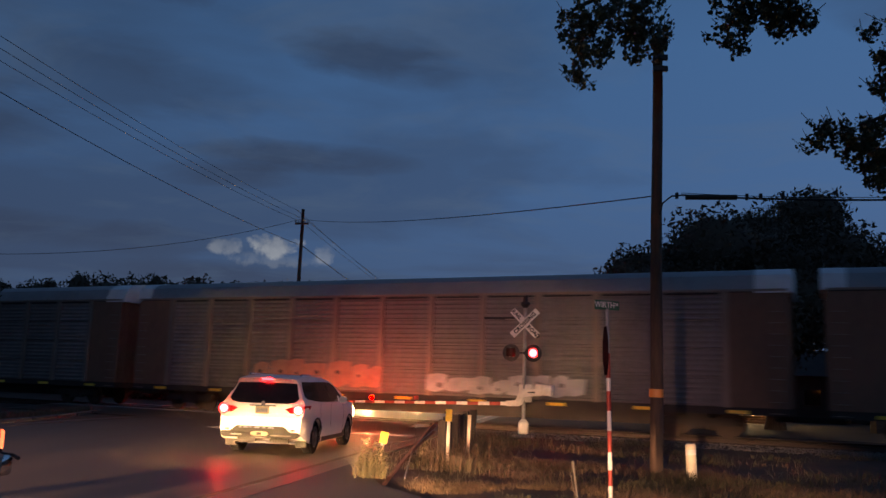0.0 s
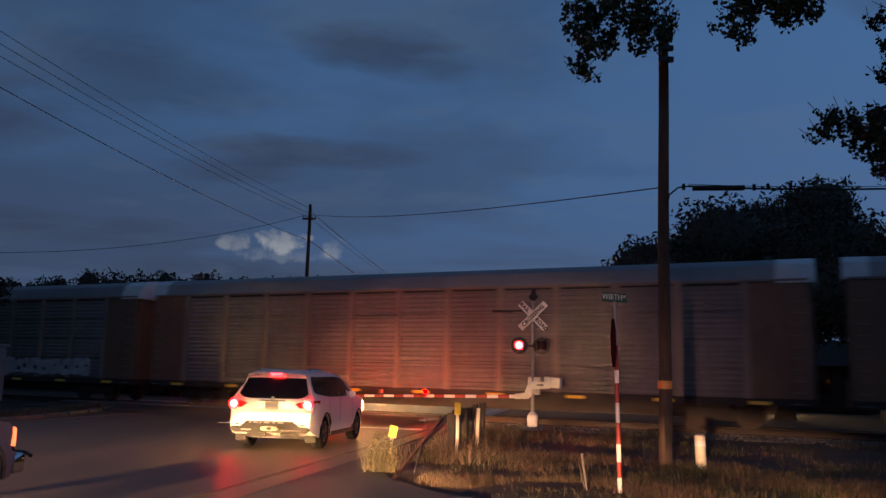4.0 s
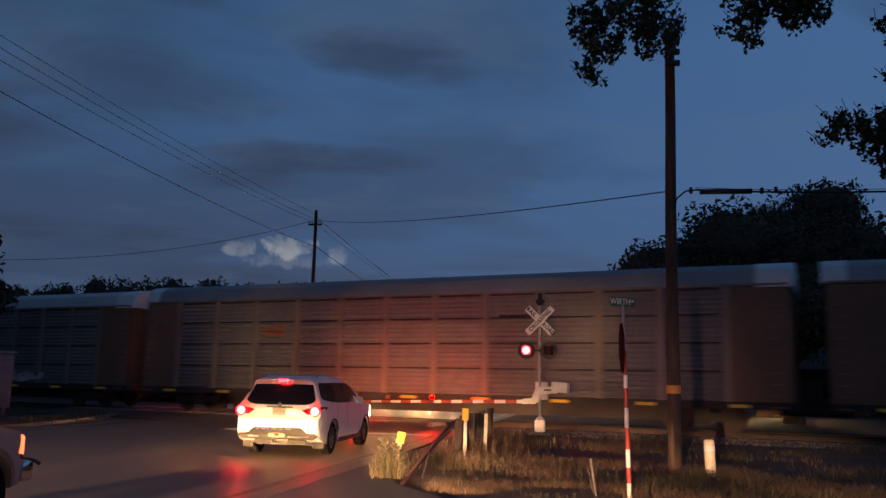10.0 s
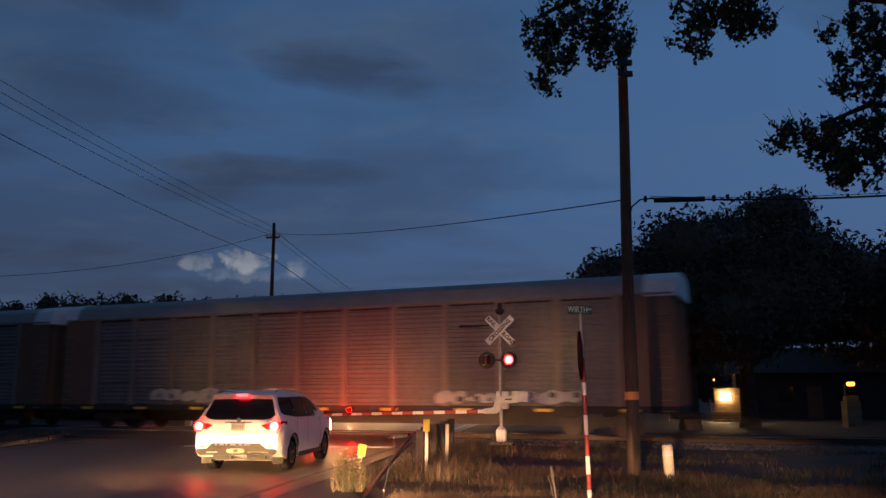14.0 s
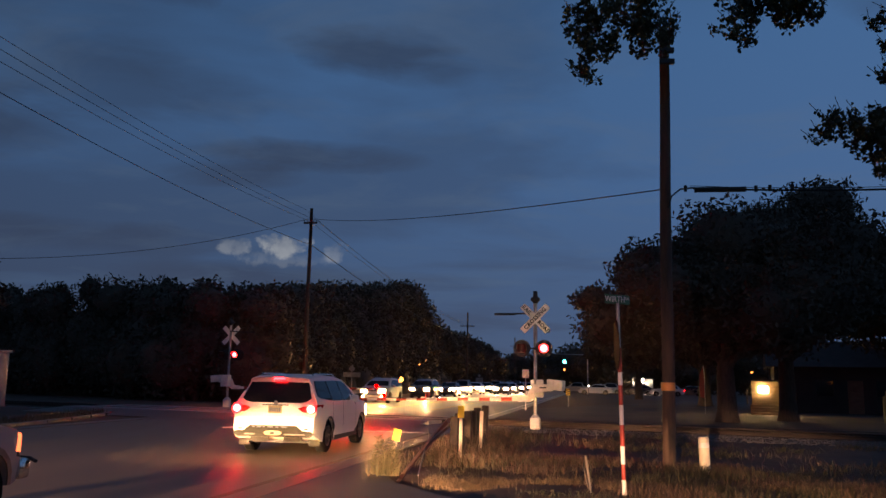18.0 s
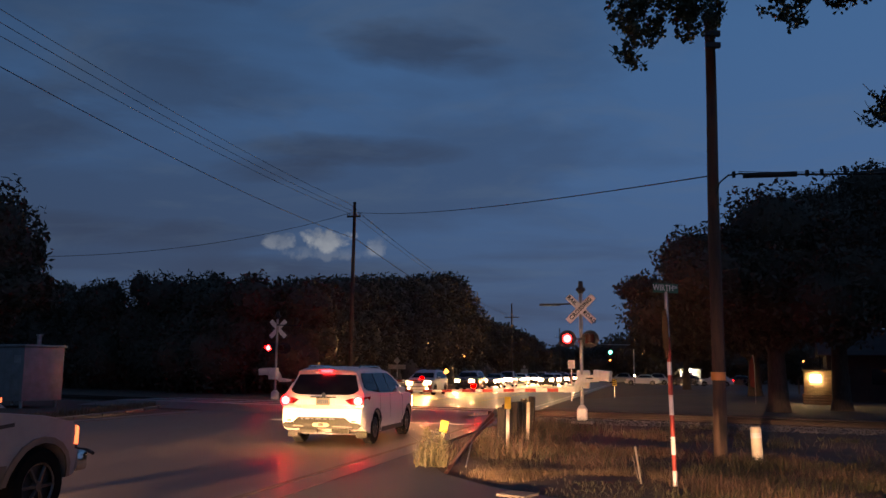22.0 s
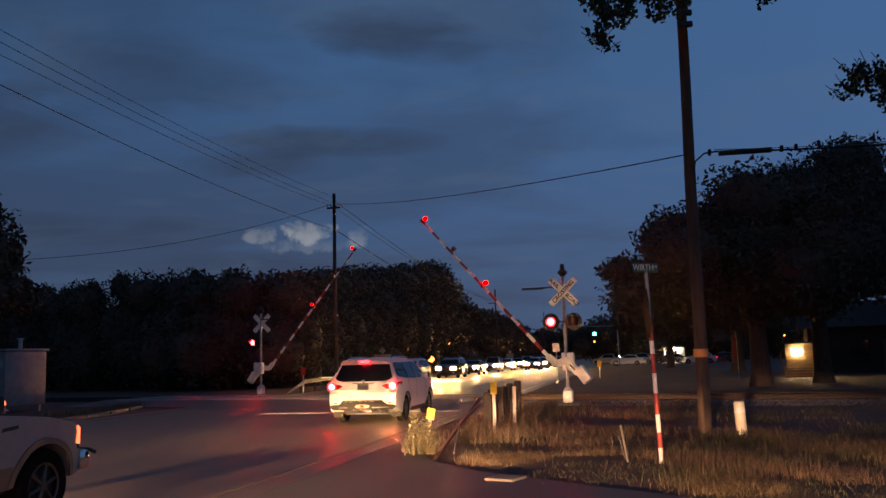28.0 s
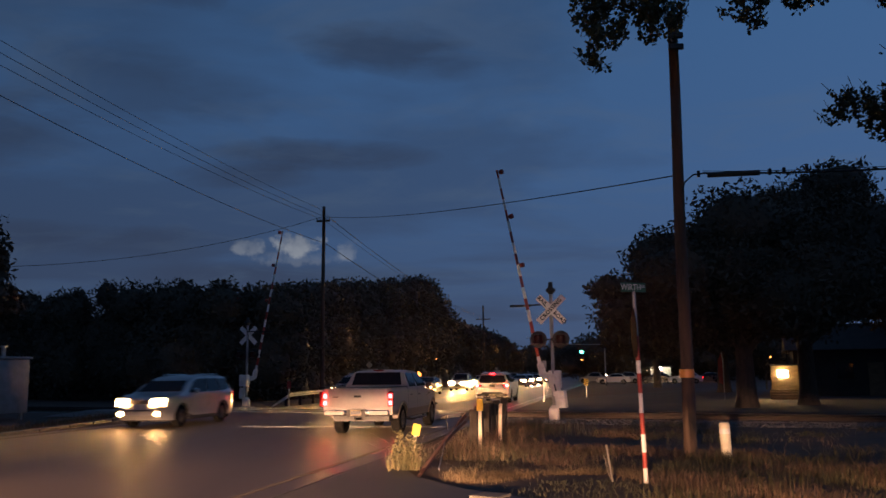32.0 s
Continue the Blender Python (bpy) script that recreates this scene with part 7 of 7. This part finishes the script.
for x in (-1.4, 1.4):
    for y in (-0.8, 0.8):
        part("leg", soft_box((x - 0.05, y - 0.05, -0.05), (x + 0.05, y + 0.05, 0.25), 0.008, 1), "galv", cab)
bm = bmesh.new()
tube(bm, (0.9, 0.2, 2.56), (0.9, 0.2, 2.95), 0.09, seg=12)
tube(bm, (0.9, 0.2, 2.95), (0.9, 0.2, 3.02), 0.14, seg=12)
part("roof_vent", bm, "galv", cab, smooth=40)

# traffic signal, gantry and signs far along the road
ts = thing("traffic_light", "traffic light showing green over the far road", "traffic light", at=Matrix.Translation((18.1, 119, 0)) @ pose(0, 0, 0, 0, 0, -11))
part("pole", (lambda b: (tube(b, (3.2, 0, 0), (3.2, 0, 5.9), 0.1, 0.08, 10), b)[1])(bmesh.new()), "galv", ts)
part("mast_arm", (lambda b: (tube(b, (3.2, 0, 5.5), (-1.5, 0, 5.6), 0.07, 0.05, 8), b)[1])(bmesh.new()), "galv", ts)
part("head", soft_box((-0.22, -0.15, 3.8), (0.22, 0.15, 5.3), 0.03), "black", ts)
part("green_lens", (lambda b: (disc(b, (0, -0.17, 4.5), 0.24, 0.015, 16), b)[1])(bmesh.new()), "signal_green", ts, "lit green lens")
part("low_lens", (lambda b: (disc(b, (-0.05, -0.17, 3.4), 0.12, 0.015, 12), b)[1])(bmesh.new()), "orange_lamp", ts)
part("hanger", soft_box((-0.03, -0.03, 3.3), (0.03, 0.03, 5.6), 0.005, 1), "black", ts)
gt = thing("gantry", "slim grey gantry over the far lane", "gantry", at=Matrix.Translation((7.5, 103, 0)) @ pose(0, 0, 0, 0, 0, -11))
for x in (-0.85, 0.85):
    part("post", (lambda b: (tube(b, (x, 0, 0), (x, 0, 4.2), 0.05, seg=8), b)[1])(bmesh.new()), "rail", gt)
part("beam", (lambda b: (tube(b, (-0.9, 0, 4.2), (2.4, 0, 4.2), 0.05, seg=8), b)[1])(bmesh.new()), "rail", gt)
for k, (u, v, z, w, h) in enumerate(((-18.5, 130, 1.0, 1.1, 1.1), (-4.3, 49.5, 1.85, 0.4, 0.5), (-19.2, 63.8, 1.75, 1.4, 0.36))):
    sg = thing("road_sign", "small pale road sign seen from behind", "road sign", group="far road signs", at=Matrix.Translation(rd(u, v)) @ pose(0, 0, 0, 0, 0, -11))
    part("post", soft_box((-0.03, -0.03, -0.1), (0.03, 0.03, z + h), 0.006, 1), "galv", sg)
    part("sign_plate", soft_box((-w / 2, -0.05, z), (w / 2, -0.035, z + h), 0.006, 1), "galv", sg)
    if w > 1:
        bm = bmesh.new()
        plate(bm, [(0, -0.05, z + h + 0.02), (0.28, -0.05, z + h + 0.3), (0, -0.05, z + h + 0.58), (-0.28, -0.05, z + h + 0.3)], 0.012, (0, 1, 0))
        part("diamond_plate", bm, "galv", sg)
yl = thing("road_sign", "small yellow sign that shines above the queue", "road sign", at=Matrix.Translation(rd(-18.4, 77)) @ pose(0, 0, 0, 0, 0, -11))
part("post", soft_box((-0.03, 0.02, -0.1), (0.03, 0.06, 1.5), 0.006, 1), "galv", yl)
bm = bmesh.new()
plate(bm, [(-0.34, 0, 1.5), (0.0, 0, 1.34), (0.30, 0, 1.56), (0.22, 0, 1.72), (0.0, 0, 1.92), (-0.1, 0, 1.68)], 0.015, (0, 1, 0))
# the plate is given a lamp's material and glows by itself
part("sign_plate", bm, "orange_lamp", yl, "yellow plate that glows by itself")

# lot on the right: flag, cone of light at the porch, parked cars, kiosk
fl = thing("feather_flag", "red feather flag on a slim pole", "flag", at=Matrix.Translation((15.6, 49.0, 0)))
part("pole", (lambda b: (pipe(b, [(0, 0, -0.1), (0, 0, 2.2), (-0.06, 0, 2.75)], 0.02, 6), b)[1])(bmesh.new()), "galv", fl)
bm = bmesh.new()
plate(bm, [(0.0, 0, 0.85), (-0.26, 0.02, 0.95), (-0.30, 0.05, 1.6), (-0.26, 0.02, 2.3), (-0.07, 0, 2.72), (0.0, 0, 2.3)], 0.01, (0, 1, 0))
part("cloth", bm, "flag", fl)
fl2 = thing("feather_flag", "orange flag furled on a short pole", "flag", at=Matrix.Translation((16.2, 46.5, 0)))
bm = bmesh.new()
plate(bm, [(0.0, 0, 0.1), (0.36, 0.02, 0.1), (0.28, 0.05, 0.7), (0.12, 0, 1.2)], 0.02, (0, 1, 0))
part("cloth", bm, "orange", fl2)
part("pole", soft_box((0.09, -0.02, -0.1), (0.13, 0.0, 1.25), 0.005, 1), "galv", fl2)

porch = thing("porch", "small lit wooden porch with steps and a lamp", "porch", at=Matrix.Translation((19.0, 48.5, 0)) @ pose(0, 0, 0, 0, 0, -20))
part("back_wall", soft_box((-0.8, 0.9, 0), (1.2, 1.0, 1.9), 0.01, 1), "porch_wood", porch)
for k in range(4):
    part("step", soft_box((-0.9, -0.6 + 0.3 * k, 0.0 + 0.14 * k), (1.1, -0.32 + 0.3 * k, 0.14 + 0.14 * k), 0.01, 1), "porch_wood", porch)
for k in range(6):
    part("rail_board", soft_box((-1.1, 0.55, 0.55 + 0.0 * k), (-1.02, 0.62, 1.4), 0.005, 1) if k == 0 else soft_box((-1.05 + 0.4 * k, 0.56, 0.6), (-1.0 + 0.4 * k, 0.6, 1.0), 0.005, 1), "porch_wood", porch)
part("roof", soft_box((-0.9, -0.2, 1.9), (1.3, 1.1, 1.98), 0.02, 1), "roofing", porch)
part("lamp", soft_box((-0.42, 0.80, 1.25), (0.10, 0.88, 1.62), 0.02), "porch_lamp", porch, "glowing wall lamp")
hs = thing("house", "dark single-storey house behind the oaks", "house", at=Matrix.Translation((29.5, 52, 0)) @ pose(0, 0, 0, 0, 0, -20))
part("wall", soft_box((-8, 0, 0), (8, 7, 2.9), 0.02, 1), "house", hs)
bm = bmesh.new()
plate(bm, [(-8.5, -0.6, 2.9), (-8.5, 7.6, 2.9), (-8.5, 3.5, 4.7)], 17, (1, 0, 0))
part("roof", bm, "roofing", hs)
for x in (-5, -1.5, 2.5, 5.5):
    w = part("window", soft_box((x - 0.55, -0.03, 1.0), (x + 0.55, 0.02, 2.1), 0.01, 1), "house", hs)
    part("pane", soft_box((x - 0.47, -0.045, 1.08), (x + 0.47, -0.031, 2.02), 0.004, 1), "glass", w)
part("door", soft_box((-3.7, -0.04, 0.0), (-2.8, 0.02, 2.05), 0.01, 1), "porch_wood", hs)
kk = thing("kiosk", "small white lit building across the far lot", "building", at=Matrix.Translation((31.3, 128, 0)) @ pose(0, 0, 0, 0, 0, -15))
part("wall", soft_box((-1.5, 0, 0), (1.5, 3, 2.3), 0.02, 1), "kiosk", kk)
part("roof", soft_box((-1.8, -1.0, 2.3), (1.8, 3.3, 2.45), 0.02, 1), "roofing", kk)
part("window", soft_box((-1.2, -0.05, 1.0), (0.4, -0.01, 1.8), 0.01, 1), "glass", kk)
part("lamp", soft_box((-1.0, -1.10, 2.02), (0.1, -0.85, 2.29), 0.03), "lot_lamp", kk, "glowing lamp under the roof edge")
for k, (x, y, turn, paint) in enumerate(((24.2, 116, 75, "white_paint"), (27.2, 123, 82, "silver_paint"), (30.6, 118, 70, "dark_paint"), (33.4, 114, 84, "silver_paint"), (37.4, 117, 78, "dark_paint"), (24.0, 132, 60, "silver_paint"), (38.5, 121, 80, "dark_paint"))):
    sedan({"white_paint": "white", "silver_paint": "silver", "dark_paint": "dark"}[paint] + " car parked in the far lot", paint, Matrix.Translation((x, y, 0)) @ pose(0, 0, 0, 0, 0, turn), lit=False, group="parked cars", rear=k == 3, tall=0.2 * (k % 2))
for k, (az, el, d, m_) in enumerate(((-20.54, 0.82, 58, "orange_lamp"), (-21.53, 2.29, 62, "lot_lamp"), (-10.2, -0.2, 100, "lot_lamp"), (1.2, 1.0, 75, "orange_lamp"))):
    a = radians(az)
    z = EYE_Z + d * math.tan(radians(el))
    lp = thing("lamp_post", "small lamp on a slim dark post", "lamp post", group="far lamps", at=Matrix.Translation((-d * math.sin(a), d * math.cos(a), 0)))
    part("post", (lambda b: (tube(b, (0, 0.05, -0.1), (0, 0.05, z), 0.04, seg=8), b)[1])(bmesh.new()), "black", lp)
    bm = bmesh.new()
    bmesh.ops.create_icosphere(bm, subdivisions=2, radius=0.055, matrix=Matrix.Translation((0, -0.05, z)))
    part("globe", bm, m_, lp, smooth=180)
lc = thing("brick_pillar", "orange-lit pillar with a glowing lamp beside the far lot", "pillar", at=Matrix.Translation((21.63, 40.00, 0)))
part("shaft", soft_box((-0.25, -0.2, -0.1), (0.45, 0.4, 1.25), 0.03), "porch_wood", lc)
part("cap", soft_box((-0.15, -0.15, 1.25), (0.4, 0.35, 1.5), 0.05), "porch_wood", lc)
part("lamp", soft_box((-0.3, -0.55, 1.95), (0.05, -0.35, 2.15), 0.05), "orange_glow", lc, "glowing orange lamp")
part("lamp_arm", soft_box((-0.15, -0.36, 2.02), (-0.1, 0.2, 2.06), 0.01, 1), "black", lc)
part("lamp_post", soft_box((-0.15, 0.12, 1.45), (-0.1, 0.2, 2.06), 0.01, 1), "black", lc)
om = thing("object_marker", "yellow striped marker by the far lane", "marker", group="far markers", at=Matrix.Translation((9.2, 59.0, 0)) @ pose(0, 0, 0, 0, 0, -11))
part("post", soft_box((-0.03, -0.02, -0.1), (0.03, 0.02, 1.2), 0.006, 1), "galv", om)
part("marker_plate", soft_box((-0.15, -0.035, 0.75), (0.15, -0.022, 1.2), 0.006, 1), "marker_yellow", om)
for k in range(3):
    bm = bmesh.new()
    plate(bm, [(-0.15, -0.040, 0.78 + 0.14 * k), (0.15, -0.040, 0.86 + 0.14 * k), (0.15, -0.040, 0.92 + 0.14 * k), (-0.15, -0.040, 0.84 + 0.14 * k)], 0.003, (0, -1, 0))
    part("stripe", bm, "letter_black", om, "slanting black stripe")

# ---------------------------------------------------------------- what moves


def rolling(wheels, run, radius, sign=1):
    """Rows that roll each wheel by the way that its car goes."""
    for w in wheels:
        home = w.matrix_basis.translation.copy()
        rows, turned = [(run[0][0], Matrix.Translation(home))], 0.0
        for (t0, a), (t1, b) in zip(run, run[1:]):
            way = abs(b - a) / radius
            n = max(1, math.ceil(math.degrees(way) / 70))
            for k in range(1, n + 1):
                rows.append((t0 + (t1 - t0) * k / n, Matrix.Translation(home) @ Matrix.Rotation(-(turned + way * k / n), 4, "X")))
            turned += way
        walk(w, rows)


def motions():
    for k, car in enumerate(CARS):
        walk(car, [(t, Matrix.Translation(tk(s + (k - 0.5) * CAR_L, 0, RAIL_Z)) @ pose(0, 0, 0, 0, 0, TRACK_DEG)) for t, s in TRAIN])
    walk(SUV, [(t, road_pose(-6.97, v, z=0.11 if 29.5 < v < 33.5 else 0) @ pose(0, 0, 0, 0, 0, max(0.0, 2.0 - 0.15 * (v - 17.4)))) for t, v in SUV_RUN])
    walk(TRUCK, [(t, road_pose(-7.25 + 0.012 * (v - 2.76), v)) for t, v in TRUCK_RUN])
    walk(ONCOMING, [(t, road_pose(-15.3, v, True)) for t, v in ONCOMING_RUN])
    walk(SECOND, [(t, road_pose(-15.25, v, True)) for t, v in SECOND_RUN])
    walk(QUEUE[0], [(t, road_pose(-15.2, v, True)) for t, v in THIRD_RUN])
    for car, du, rows in zip(QUEUE[1:], (-0.1, 0.1, 0.0), QUEUE_RUNS):
        walk(car, [(t, road_pose(-15.3 + du, v, True)) for t, v in rows])
    rolling(SECOND_WHEELS, SECOND_RUN, 0.37)
    rolling(SUV_WHEELS, SUV_RUN, 0.37)
    rolling(TRUCK_WHEELS, TRUCK_RUN, 0.40)
    rolling(ONCOMING_WHEELS, ONCOMING_RUN, 0.37)
    for gate, rows in zip(GATES, (GATE_NEAR, GATE_FAR)):
        home = gate.matrix_basis.copy()
        walk(gate, [(t, home @ pose(0, 0, 0, 0, a, 0)) for t, a in rows])
    for sleeve, odd in SLEEVES:
        home = sleeve.matrix_basis.translation.copy()
        rows, k = [], math.floor(-FIRST / BLINK)
        while change(k) < LAST_BLINK:
            a, b = max(0.0, change(k) + SWITCH), min(change(k + 1) - SWITCH, LAST_BLINK)
            if b > a:
                rows += [(a, odd in (None, k % 2)), (b, odd in (None, k % 2))]
            k += 1
        walk(sleeve, [(t, Matrix.Translation(home + Vector((0, 0, -0.15 if lit else 0)))) for t, lit in rows + [(LAST_BLINK + 0.07, False), (32, False)]])
    # the shields turn behind the lens while their lamp shows
    for pair, far in VANES:
        for left, right, face, y0 in pair:
            for vane, odd in ((left, 0 if far else 1), (right, 1 if far else 0)):
                home = vane.matrix_basis.translation.copy()
                rows, k = [], math.floor((0 - FIRST) / BLINK)
                while change(k) < LAST_BLINK:
                    on = (k % 2 == odd)
                    a, b = max(0.0, change(k) + SWITCH), min(change(k + 1) - SWITCH, LAST_BLINK)
                    if b > a:
                        rows += [(a, 172 * on), (b, 172 * on), (b + SWITCH, 86)]
                    k += 1
                rows = rows[:-1] + ([(LAST_BLINK + 0.034, 86)] if rows[-2][1] else []) + [(LAST_BLINK + 0.07, 0), (32, 0)]
                walk(vane, [(t, Matrix.Translation(home) @ pose(0, 0, 0, 0, 0, a)) for t, a in rows])


motions()
